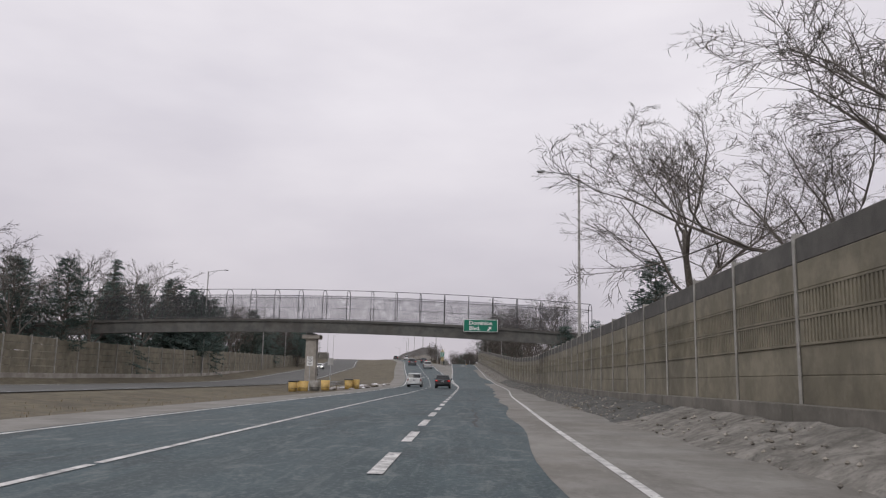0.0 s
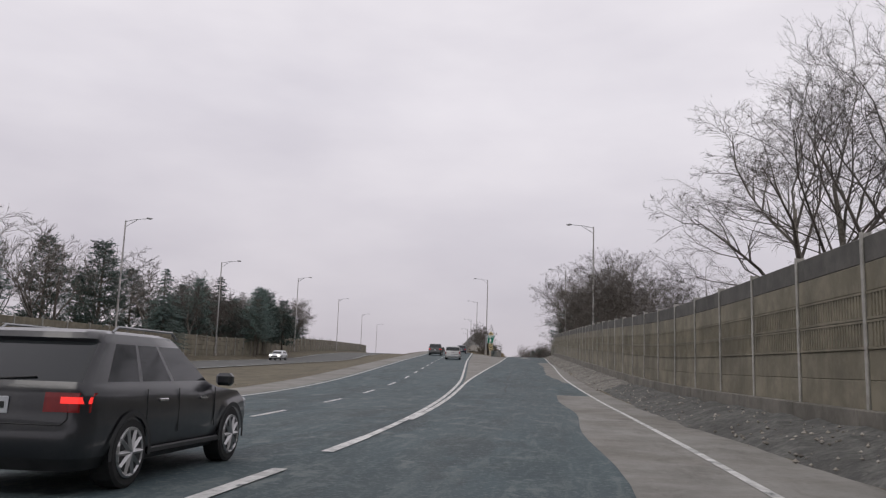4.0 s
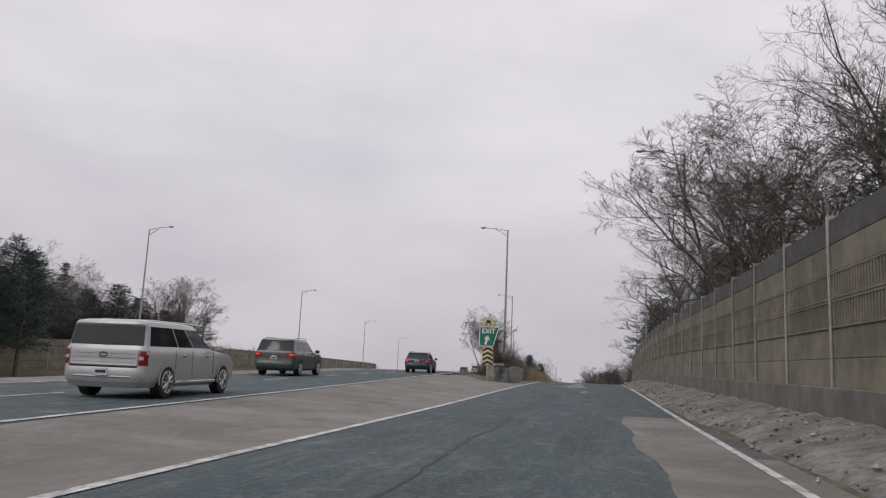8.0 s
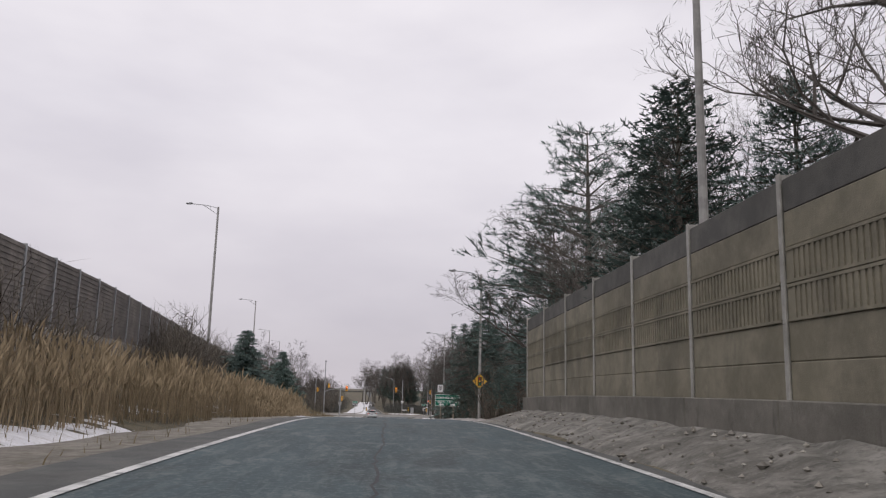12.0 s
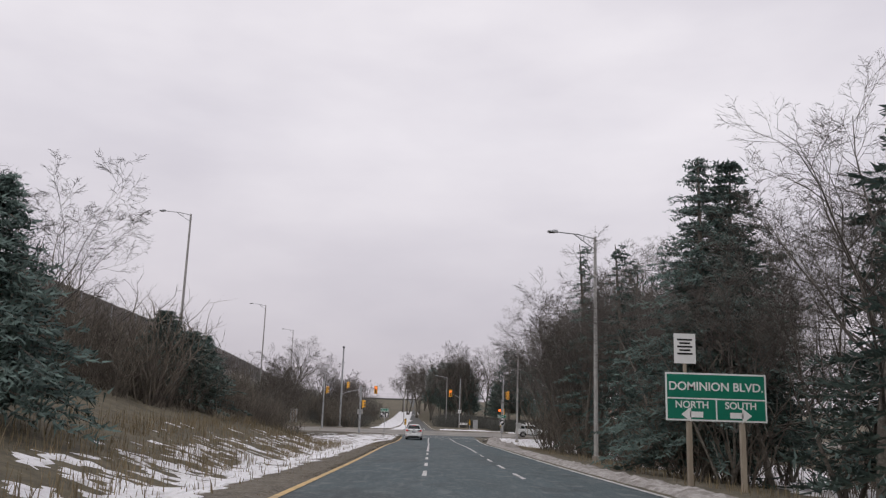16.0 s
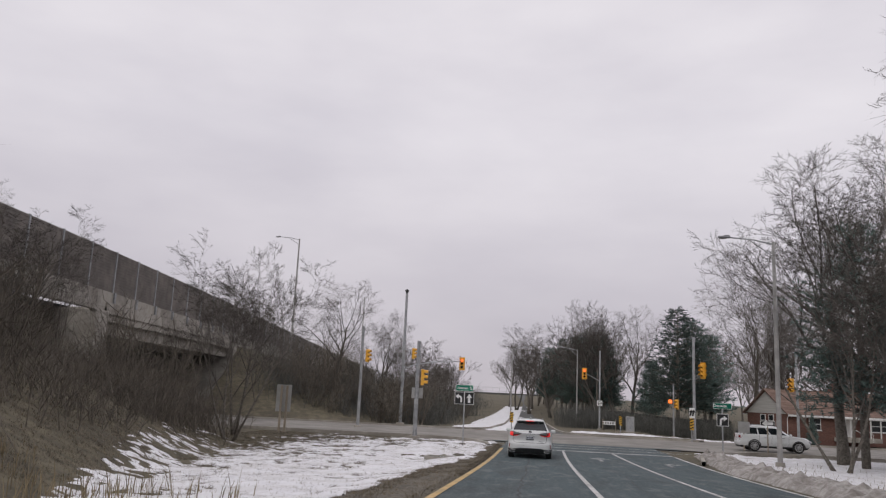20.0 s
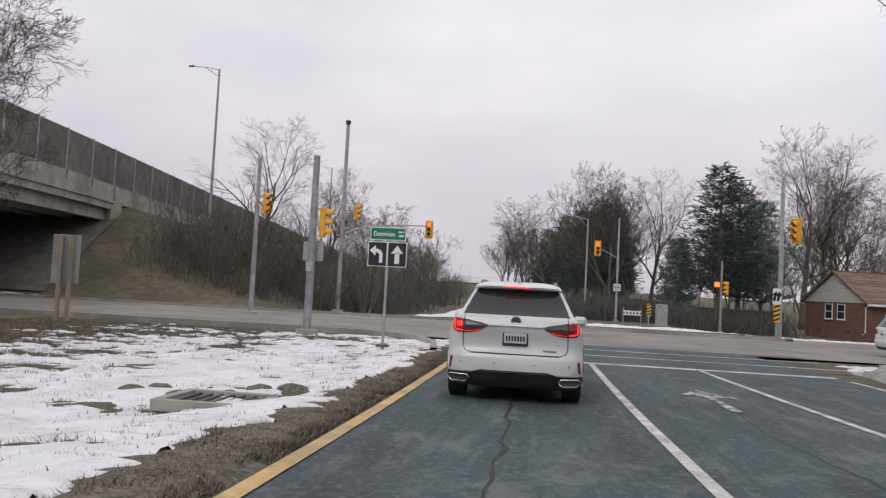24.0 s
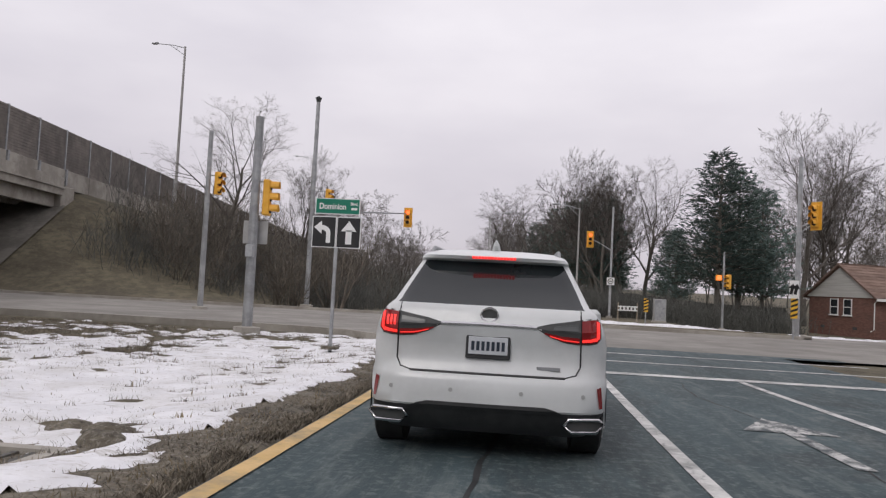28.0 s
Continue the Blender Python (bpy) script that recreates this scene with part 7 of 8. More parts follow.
def kerb(name, pts, parent=None, h=0.15, w=0.18):
    verts, faces = [], []
    n = len(pts)
    for i, (x, y) in enumerate(pts):
        a, b = Vector(pts[max(0, i - 1)]), Vector(pts[min(n - 1, i + 1)])
        d = (b - a).normalized()
        nx, ny = -d.y * w / 2, d.x * w / 2
        z = ground_z(x, y)
        for sx, zz in ((-1, -0.15), (-1, h), (1, h), (1, -0.15)):
            verts.append((x + nx * sx, y + ny * sx, z + zz))
    for i in range(n - 1):
        for k in range(3):
            a = i * 4 + k
            faces.append((a, a + 1, a + 5, a + 4))
    add(name, mesh_of(name, verts, faces, M["concrete"]), parent, label="worn concrete kerb", kind="structure")


kerb("kerb_far_left", [(x, STREET1) for x in np.linspace(-90, -13.5, 40)] + [(-12.0, STREET1 + 0.6), (-10.8, STREET1 + 2.0), (-10.2, STREET1 + 5), (-10.0, 480), (-10.6, 520)])
kerb("kerb_far_right", [(-6.2, 500), (-4.5, 470), (-4.2, 460), (-3.6, 455), (-2.4, 452.4), (-0.8, 451.3)] + [(x, 451.1) for x in np.linspace(0.5, 6.6, 8)] + [(7.3, 451.6), (7.6, STREET1)])
kerb("kerb_house", [(x, STREET1) for x in np.linspace(12.5, 90, 40)])
strip("verge_far_corner", lambda y: -0.6 - 2.9 * ramp01(y, 451.2, 455), lambda y: 7.4, 451.18, 456, M["verge"], 0.07, 0.4, cols=10, z=lambda x, y: ground_z(x, y) + 0.03 * noise.noise((x, y, 0)), label="trodden grass verge behind the far kerb")
kerb("kerb_near_left", [(x, STREET0) for x in np.linspace(-90, -12.5, 40)] + [(-10.8, STREET0 - 0.5), (-9.5, STREET0 - 1.8), (-8.7, STREET0 - 4), (-8.3, STREET0 - 7)])
kerb("kerb_near_right", [(2.2, 424), (3.2, 430), (4.6, 434), (7.5, 436.5)] + [(x, STREET0) for x in np.linspace(9, 90, 40)])
strip("pavement", lambda y: 8, lambda y: 90, STREET1 + 2.2, STREET1 + 3.8, M["shoulder"], 0.02, 0.8, cols=20, label="narrow concrete footpath along the street")
strip("junction_asphalt", lambda y: -8.6, lambda y: 3.2, 436.5, 437.3, M["asphalt"], 0.006, 0.4, cols=4, z=road_z, label="dark asphalt joint at the street's edge")

# ---- road wear: patches, cracks, arrows ----
def ragged(cx, cy, rx, ry, seed, lift, n=40):
    vs = [(cx, cy, Z_RAMP(cy) + lift)]
    for k in range(n):
        a = 2 * math.pi * k / n
        s = 1 + 0.45 * noise.noise((math.cos(a) * 1.6 + seed, math.sin(a) * 1.6, seed)) + 0.3 * noise.noise((math.cos(a) * 5 + seed, math.sin(a) * 5, 2))
        x, y = cx + rx * s * math.cos(a), cy + ry * s * math.sin(a)
        vs.append((x, y, Z_RAMP(y) + lift))
    return vs, [(0, 1 + k, 1 + (k + 1) % n) for k in range(n)]


for cx, cy, rx, ry, sd in ((-1.45, 226, 0.75, 4.2, 1), (-1.55, 234, 0.3, 4.5, 2), (-1.8, 223.5, 1.5, 0.5, 3), (-0.4, 214, 0.2, 1.6, 5), (-2.2, 246, 0.15, 3, 6), (-1.0, 244, 0.12, 2.5, 7)):
    v, f = ragged(cx, cy, rx, ry, sd, 0.010)
    add("worn_patch", mesh_of("worn_patch", v, f, M["patch"]), ramp_road, label="pale worn patch in the asphalt")


def crack(x0, y0, y1, seed, w=0.035, drift=0.25):
    verts, faces = [], []
    ys = np.arange(y0, y1, 0.35)
    for i, y in enumerate(ys):
        x = x0 + (X_RL(y) - X_RL(y0)) + drift * noise.noise((y * 0.25, seed, 0)) + 0.1 * noise.noise((y * 1.7, seed, 3))
        ww = w * (0.5 + abs(noise.noise((y * 0.9, seed, 7))) * 1.6)
        verts += [(x - ww, y, Z_RAMP(y) + 0.0075), (x + ww, y, Z_RAMP(y) + 0.0075)]
        if i:
            k = 2 * i
            faces.append((k - 2, k - 1, k + 1, k))
    add("crack", mesh_of("crack", verts, faces, M["tar"]), ramp_road, label="dark sealed crack")


M["tar"] = mat("tar_crack", (0.012, 0.014, 0.015), (0.03, 0.032, 0.033), 4, 0.7)
crack(0.2, 128, 200, 1)
crack(-1.8, 236, 300, 2, 0.03, 0.15)
crack(-1.2, 300, 345, 3, 0.03)
crack(-5.6, 396, 428, 5, 0.025, 0.2)
crack(-2.6, 400, 428, 6, 0.015, 0.3)
crack(0.3, 20, 90, 8, 0.04, 0.5)
v, f = ragged(-1.4, 57, 0.35, 1.8, 11, 0.009)
add("worn_patch", mesh_of("worn_patch", v, f, M["tar"]), ramp_road, label="dark torn asphalt seam")


def lane_arrow(x, y, bend, name="lane_arrow"):
    pts = [(-0.08, -1.6), (0.08, -1.6), (0.08, 0.4), (-0.08, 0.4)]
    head = [(-0.5, 0.3), (0.5, 0.3), (0, 1.4)]
    if bend:
        head = [(-0.05, 0.9), (0.75, 0.35), (-0.05, -0.2)]
        pts = [(-0.25, -1.6), (-0.05, -1.6), (-0.02, 0.3), (-0.05, 0.6), (-0.25, 0.3)]
    for p in (pts, head):
        verts = [(x + a, y + b, Z_RAMP(y + b) + 0.013) for a, b in p]
        add(name, mesh_of(name, verts, [tuple(range(len(p)))], M["line_worn"]), ramp_road, label="worn white lane arrow")


lane_arrow(-2.7, 422.2, False)
lane_arrow(0.2, 420.6, True)
lane_arrow(0.2, 402, True)

# storm drain in the lawn with stones round it
dr = empty("storm_drain", pose(-9.5, 418.75, lawn_z(-9.5, 418.75) - 0.03), "rusty grated storm drain sunk in the snowy lawn", "drain")
part("frame", join_bm(box_bm(1.3, 0.12, 0.14, (0, -0.5, 0.05)), box_bm(1.3, 0.12, 0.14, (0, 0.5, 0.05)), box_bm(0.12, 0.9, 0.14, (-0.6, 0, 0.05)), box_bm(0.12, 0.9, 0.14, (0.6, 0, 0.05))), M["concrete"], dr)
for k in range(7):
    part("bar", box_bm(0.05, 0.9, 0.05, (-0.45 + k * 0.15, 0, 0.07)), M["girder"], dr)
for k in range(9):
    a = k * 0.7
    bm = bmesh.new()
    bmesh.ops.create_icosphere(bm, subdivisions=2, radius=rub.uniform(0.09, 0.19))
    for v in bm.verts:
        v.co = Vector((v.co.x * 1.35, v.co.y, v.co.z * 0.6)) * (1 + rub.uniform(-0.12, 0.12))
    x, y = -9.9 + math.cos(a) * (0.95 + 0.25 * (k % 3)), 420.0 + math.sin(a) * 0.6
    add("stone", plain("stone", bm, M["gravel"]), None, pose(x, y, lawn_z(x, y) + 0.01, 0, 0, k * 40), "rough grey stone beside the storm drain", "stone", "stones round the drain")
# gravel edge between lawn and ramp
strip("gravel_edge", lambda y: X_RL(y) - 2.3 - 0.25 * math.sin(y * 0.9) - 0.2 * math.sin(y * 2.3), lambda y: X_RL(y) - 0.08 - 0.03 * math.sin(y * 1.3), 300, 433, M["gravel"], 0.012, 0.5, cols=6, label="dark gravel and dead grass along the ramp",
      z=lambda x, y: lawn_z(x, y) - 0.14 * (1 - ramp01(X_RL(y) - x, 0.05, 0.3)) + (0.02 * noise.noise((x * 4, y * 4, 0)) + 0.02 * noise.noise((x * 11, y * 11, 2))) * ramp01(X_RL(y) - x, 0.3, 0.8))

# loose stones and clods on the gravel edge and on the bank below the wall
def clods(name, spots, material, label):
    verts, faces = [], []
    for x, y, z, r in spots:
        k = len(verts)
        for dx, dy, dz in ((1, 0, 0), (0, 1, 0), (-1, 0, 0), (0, -1, 0), (0, 0, 0.75), (0, 0, -0.7)):
            q = r * rub.uniform(0.7, 1.3)
            verts.append((x + dx * q, y + dy * q, z + dz * q))
        faces += [(k, k + 1, k + 4), (k + 1, k + 2, k + 4), (k + 2, k + 3, k + 4), (k + 3, k, k + 4), (k + 1, k, k + 5), (k + 2, k + 1, k + 5), (k + 3, k + 2, k + 5), (k, k + 3, k + 5)]
    tagged(add(name, mesh_of(name, verts, faces, material)), label, "gravel", kind="stuff")


M["clod"] = mat("stones_and_clods", (0.17, 0.155, 0.13), (0.34, 0.32, 0.285), 5, 0.95, island=0.5)
spots = []
for k in range(2600):
    y = rub.uniform(372, 432)
    x = X_RL(y) - rub.uniform(0.4, 2.0 - 0.5 * ramp01(y, 396, 414))
    spots.append((x, y, lawn_z(x, y) + 0.012, rub.uniform(0.006, 0.016)))
clods("gravel_clods", spots, M["clod"], "loose stones and brown clods on the gravel edge")
spots = []
for k in range(2600):
    y = rub.uniform(0, 290)
    x = X_WALL(y) - rub.uniform(0.45, 2.1)
    spots.append((x, y, ground_z(x, y) + 0.03, rub.uniform(0.015, 0.06) * (1.5 if rub.random() < 0.08 else 1)))
clods("bank_stones", spots, M["clod"], "stones strewn over the soil bank")

# ---- vehicles ----
def paint(name, c, rough=0.3, metal=0.0):
    return mat(name, c, tuple(v * 0.9 for v in c), 0.8, rough, 0, metal=metal, dirt=tuple(v * 0.6 + 0.05 for v in c), dirt_scale=1.2, dirt_amount=0.35, coat=0.5)


M["car_white"] = paint("white_car_paint", (0.68, 0.70, 0.70))
M["car_black"] = paint("black_car_paint", (0.018, 0.02, 0.024))
M["car_silver"] = paint("silver_car_paint", (0.46, 0.465, 0.46), 0.35, 0.2)
M["car_grey"] = paint("dark_grey_car_paint", (0.05, 0.055, 0.055), 0.35)
M["car_blue"] = paint("dark_blue_car_paint", (0.02, 0.03, 0.05))
M["car_glass"] = mat("tinted_glass", (0.012, 0.016, 0.018), (0.018, 0.022, 0.024), 1, 0.05, spec=0.6)
M["tyre"] = mat("tyre_rubber", (0.018, 0.018, 0.018), (0.03, 0.03, 0.03), 6, 0.9)
M["rim"] = mat("alloy_rim", (0.42, 0.42, 0.42), (0.5, 0.5, 0.5), 4, 0.35, metal=0.8)
M["plastic"] = mat("black_plastic", (0.022, 0.023, 0.024), (0.035, 0.036, 0.037), 4, 0.6)
M["chrome"] = mat("chrome", (0.6, 0.6, 0.61), (0.66, 0.66, 0.67), 4, 0.15, metal=1.0)
M["tail_red"] = mat("red_lens", (0.2, 0.01, 0.012), (0.27, 0.016, 0.016), 5, 0.2)
M["tail_lit"] = mat("lit_tail_lamp", (0.9, 0.035, 0.03), (0.9, 0.035, 0.03), 2, 0.3, emit=0.9)
M["clear_lens"] = mat("clear_lens", (0.4, 0.42, 0.44), (0.5, 0.52, 0.54), 4, 0.15)
M["head_lit"] = mat("lit_headlamp", (1.0, 0.95, 0.85), (1.0, 0.95, 0.85), 2, 0.3, emit=3.0)
M["plate"] = mat("number_plate", (0.55, 0.57, 0.6), (0.62, 0.64, 0.67), 3, 0.5)


def row_at(rows, z):
    return [float(np.interp(z, [r[0] for r in rows], [r[c] for r in rows])) for c in range(1, 5)]


def rear_y(rows, x, z):
    """Where the tail's surface lies for a place across and a height."""
    hw, yr, rc, _ = row_at(rows, z)
    flat, ax = hw - rc, abs(x)
    bow = 0.035
    if ax <= flat:
        return yr + bow * (ax / flat) ** 2
    q = min(1.0, (ax - flat) / rc)
    return yr + bow + rc * (1 - math.sqrt(max(0.0, 1 - q * q)))


def body_from_slices(car, rows, L, glass, body_m, low_m, low_z, pillars=(0.10, 0.34, 0.37, 0.62, 0.65, 1.0)):
    """A car body from level slices. rows: height, half width, start of the tail, corner radius, end of the nose, all from the tail at y = -L/2.
    glass: heights between which the windows lie; pillars: window stretches along each side, as fractions."""
    sides = sorted({0.0, 1.0, *pillars})
    rings = []
    for z, hw, yr, rc, yf in rows:
        flat, bow = hw - rc, 0.035
        half = [(flat * s, yr + bow * s * s) for s in (0, 0.25, 0.5, 0.75, 1.0)]
        half += [(flat + rc * math.sin(a), yr + bow + rc * (1 - math.cos(a))) for a in np.linspace(0, math.pi / 2, 6)[1:]]
        y0, y1 = yr + bow + rc, yf - 0.3
        half += [(hw - 0.05 * max(0.0, f - 0.6) * hw, y0 + (y1 - y0) * f) for f in sides[1:]]
        half += [(hw * 0.82, yf - 0.1), (hw * 0.5, yf - 0.02), (0, yf)]
        rings.append([(x, y - L / 2, z) for x, y in half] + [(-x, y - L / 2, z) for x, y in half[-2:0:-1]])
    n, m = len(rings[0]), len(rings[0]) // 2
    groups = {}
    for i in range(len(rows) - 1):
        zc = (rows[i][0] + rows[i + 1][0]) / 2
        for k in range(n):
            j = k if k < m else n - 1 - k
            key = "lower_body" if zc < low_z else "body"
            if glass[0] < zc < glass[1]:
                if j < 6:
                    key = "rear_window"
                elif 9 <= j < 9 + len(sides) - 1:
                    f = (sides[j - 9] + sides[j - 8]) / 2
                    if any(a < f < b for a, b in zip(pillars[::2], pillars[1::2])):
                        key = "side_window_right" if k < m else "side_window_left"
                elif j >= 9 + len(sides) - 1 + 1:
                    key = "windscreen"
            groups.setdefault(key, []).append((rings[i][k], rings[i][(k + 1) % n], rings[i + 1][(k + 1) % n], rings[i + 1][k]))
    groups["lower_body"].append(tuple(rings[0][::-1]))
    groups["body"].append(tuple(rings[-1]))
    for key, quads in groups.items():
        bm = bmesh.new()
        for q in quads:
            bm.faces.new([bm.verts.new(p) for p in q])
        bmesh.ops.remove_doubles(bm, verts=bm.verts, dist=0.0005)
        bmesh.ops.recalc_face_normals(bm, faces=bm.faces)
        m_key = body_m if key == "body" else (low_m if key == "lower_body" else M["car_glass"])
        ob = part(key, bm, m_key, car, "dark tinted glass" if key not in ("body", "lower_body") else ("black plastic lower body" if key == "lower_body" and low_m is not body_m else ""), smooth=True)
        ob.data.set_sharp_from_angle(angle=radians(38))


def skin(rows, L, low, high, s, out, material, parent, name, label="", thick=0.04):
    """A panel that follows the tail between a lower and an upper edge; s: side of the car."""
    bm = bmesh.new()
    grid, k = [], 4
    for (x0, z0), (x1, z1) in zip(low, high):
        col = []
        for i in range(k + 1):
            x, z = x0 + (x1 - x0) * i / k, z0 + (z1 - z0) * i / k
            col.append(bm.verts.new((s * x, rear_y(rows, x, z) - L / 2 - out, z)))
        grid.append(col)
    for a, b in zip(grid, grid[1:]):
        for i in range(k):
            bm.faces.new((a[i], b[i], b[i + 1], a[i + 1]))
    g = bmesh.ops.extrude_face_region(bm, geom=bm.faces[:])
    bmesh.ops.translate(bm, vec=(0, thick, 0), verts=[v for v in g["geom"] if isinstance(v, bmesh.types.BMVert)])
    bmesh.ops.recalc_face_normals(bm, faces=bm.faces)
    return part(name, bm, material, parent, label)


def seam_on(rows, L, pts, r, car, name, label="", material=None, out=0.0):
    """A thin line laid along the tail."""
    fine = []
    for (x0, z0), (x1, z1) in zip(pts, pts[1:]):
        for i in range(6):
            fine.append((x0 + (x1 - x0) * i / 6, z0 + (z1 - z0) * i / 6))
    fine.append(pts[-1])
    return part(name, tube_bm([(x, rear_y(rows, x, z) - L / 2 - out, z) for x, z in fine], r, 4), material or M["plastic"], car, label)


def wheel(car, x, y, r, w, side, spokes=10, arch=None):
    wh = part("wheel", tube_bm([(x - side * w / 2, y, r), (x - side * w * 0.45, y, r), (x + side * w * 0.42, y, r), (x + side * w / 2, y, r)], [r * 0.9, r, r, r * 0.9], 24), M["tyre"], car, "black tyre with an alloy rim", smooth=False)
    part("rim", tube_bm([(x + side * w * 0.40, y, r), (x + side * w * 0.52, y, r)], [r * 0.70, r * 0.66], 20), M["plastic"], wh)
    bms = [tube_bm([(x + side * w * 0.5, y + r * 0.66 * math.cos(a), r + r * 0.66 * math.sin(a)) for a in np.linspace(0, 2 * math.pi, 21)], 0.022, 5)]
    for k in range(spokes):
        a = 2 * math.pi * k / spokes
        bms.append(tube_bm([(x + side * w * 0.54, y, r), (x + side * w * 0.53, y + r * 0.64 * math.cos(a), r + r * 0.64 * math.sin(a))], [0.03, 0.022], 4))
    part("spoke_ring", join_bm(*bms), M["rim"], wh, "silver spoked rim")
    # the dark arch round it
    ring = []
    bm = bmesh.new()
    for a in np.linspace(-0.15, math.pi + 0.15, 15):
        ring.append([bm.verts.new((x + side * (w * 0.5 + 0.012), y + q * math.cos(a), r + q * math.sin(a))) for q in (r * 1.0, r * 1.17)])
    for a, b in zip(ring, ring[1:]):
        bm.faces.new((a[0], b[0], b[1], a[1]))
    part("wheel_arch", bm, arch or M["plastic"], car)


def suv(name, at, body_m, label, category="car", L=4.6, W=1.84, H=1.68, boxy=0.5, lit=True, roof_m=None, spokes=10, lamp="wrap", group="vehicles on the highway", head=False, arch=None, low_m=None, grooves=False):
    """A family car seen mostly from behind; boxy: how upright the tail is."""
    car = empty(name, at, label, category, group)
    hw, R = W / 2, -L / 2
    waist = 0.63 * H
    rake = 0.5 * (1 - boxy) + 0.05
    top = hw * (0.78 + 0.1 * boxy)
    rows = [(0.24, hw * 0.88, 0.12, 0.2, L - 0.2), (0.36, hw * 0.95, 0.04, 0.24, L - 0.06), (0.46, hw * 0.985, 0.0, 0.26, L), (0.62, hw, 0.0, 0.26, L), (0.66, hw, 0.03, 0.24, L - 0.02),
            (waist * 0.8, hw, 0.04, 0.2, L - 0.08), (waist - 0.08, hw * 0.985, 0.05, 0.17, L - 0.3), (waist - 0.02, hw * 0.965, 0.06, 0.15, L - 0.95), (waist + 0.03, hw * 0.94, 0.085, 0.13, L * 0.735),
            (waist + 0.06, hw * 0.925, 0.10, 0.12, L * 0.72), (H - 0.15, top * 1.0, 0.10 + rake, 0.11, L * 0.58), (H - 0.11, top * 0.98, 0.07 + rake, 0.12, L * 0.565), (H - 0.05, top * 0.94, 0.10 + rake, 0.16, L * 0.54),
            (H - 0.015, top * 0.82, 0.24 + rake, 0.2, L * 0.5), (H, top * 0.55, 0.5 + rake, 0.2, L * 0.44)]
    body_from_slices(car, rows, L, (waist + 0.05, H - 0.14), body_m, low_m or M["plastic"], 0.4, (0.02, 0.44, 0.45, 0.7, 0.71, 1.0) if grooves else (0.10, 0.34, 0.37, 0.62, 0.65, 1.0))
    for x, side in ((hw - 0.115, 1), (-hw + 0.115, -1)):
        for y in (R + 0.21 * L, R + 0.81 * L):
            wheel(car, x, y, 0.36, 0.24, side, spokes, arch)
    lamp_lo, lamp_hi = (waist - 0.36, waist - 0.05) if lamp == "tall" else (waist - 0.22, waist - 0.04)
    inner = hw - (0.17 if lamp == "tall" else 0.42)
    xs = np.linspace(inner, hw - 0.02, 6)
    for side in (-1, 1):
        part("mirror", box_bm(0.22, 0.14, 0.16, (side * (hw + 0.08), R + 0.7 * L, waist + 0.08), 0.04), body_m, car)
        for f in (0.36, 0.6):
            part("door_handle", box_bm(0.03, 0.2, 0.035, (side * (hw + 0.004), R + f * L, waist - 0.14), 0.008), M["chrome"], car)
        for f in (0.28, 0.45, 0.68):
            part("door_seam", tube_bm([(side * (hw * 0.99), R + f * L, waist - 0.02), (side * (hw + 0.001), R + f * L, waist * 0.78), (side * (hw + 0.001), R + f * L, 0.5)], 0.006, 4), M["plastic"], car)
        part("sill", box_bm(0.05, L * 0.42, 0.07, (side * hw * 0.985, R + 0.51 * L, 0.34), 0.015), M["chrome"] if grooves else M["plastic"], car)
        lens = skin(rows, L, [(x, lamp_lo) for x in xs], [(x, lamp_hi) for x in xs], side, 0.006, M["tail_red"], car, "tail_lamp", "red tail lamp")
        if lamp == "tall":
            skin(rows, L, [(x, lamp_lo + 0.12) for x in xs[:4]], [(x, lamp_lo + 0.19) for x in xs[:4]], side, 0.012, M["clear_lens"], lens, "reverse_lamp", "clear reversing lens", 0.02)
        if lit:
            skin(rows, L, [(x, lamp_hi - 0.1) for x in xs[2:]], [(x, lamp_hi - 0.04) for x in xs[2:]], side, 0.012, M["tail_lit"], lens, "light_bar", "lit red light bar", 0.02)
        part("head_lamp", box_bm(0.4, 0.24, 0.15, (side * hw * 0.66, L / 2 - 0.13, 0.74), 0.03), M["head_lit"] if head else M["clear_lens"], car)
        if grooves:
            continue
        part("roof_rail", tube_bm([(side * top * 0.86, R + 0.5 + rake, H - 0.03), (side * top * 0.86, R + 0.6 + rake, H + 0.03), (side * top * 0.86, R + L * 0.5, H + 0.03), (side * top * 0.86, R + L * 0.53, H - 0.04)], 0.016, 5), M["galv"], car)
    gate = 0.8 * hw
    seam_on(rows, L, [(-gate, waist - 0.02), (-gate, 0.72), (-gate + 0.06, 0.67), (gate - 0.06, 0.67), (gate, 0.72), (gate, waist - 0.02)], 0.007, car, "tailgate_seam", "dark seam round the tailgate")
    if grooves:
        for k in range(3):
            seam_on(rows, L, [(-gate + 0.05, waist - 0.12 - 0.09 * k), (gate - 0.05, waist - 0.12 - 0.09 * k)], 0.004, car, "groove")
        seam_on(rows, L, [(-gate, 0.69), (gate, 0.69)], 0.022, car, "gate_trim", "dark trim below the tailgate")
        seam_on(rows, L, [(-0.93 * hw, 0.47), (0.93 * hw, 0.47)], 0.02, car, "bumper_trim", "bright bumper strip", M["chrome"], 0.004)
    zp = 0.57 if grooves else 0.84
    pl = part("number_plate", box_bm(0.31, 0.015, 0.155, (0, R + rear_y(rows, 0, zp) - 0.008, zp), 0.004), M["plate"], car)
    part("plate_bar", box_bm(0.24, 0.006, 0.06, (0, R + rear_y(rows, 0, zp) - 0.018, zp), 0), M["plastic"], pl)
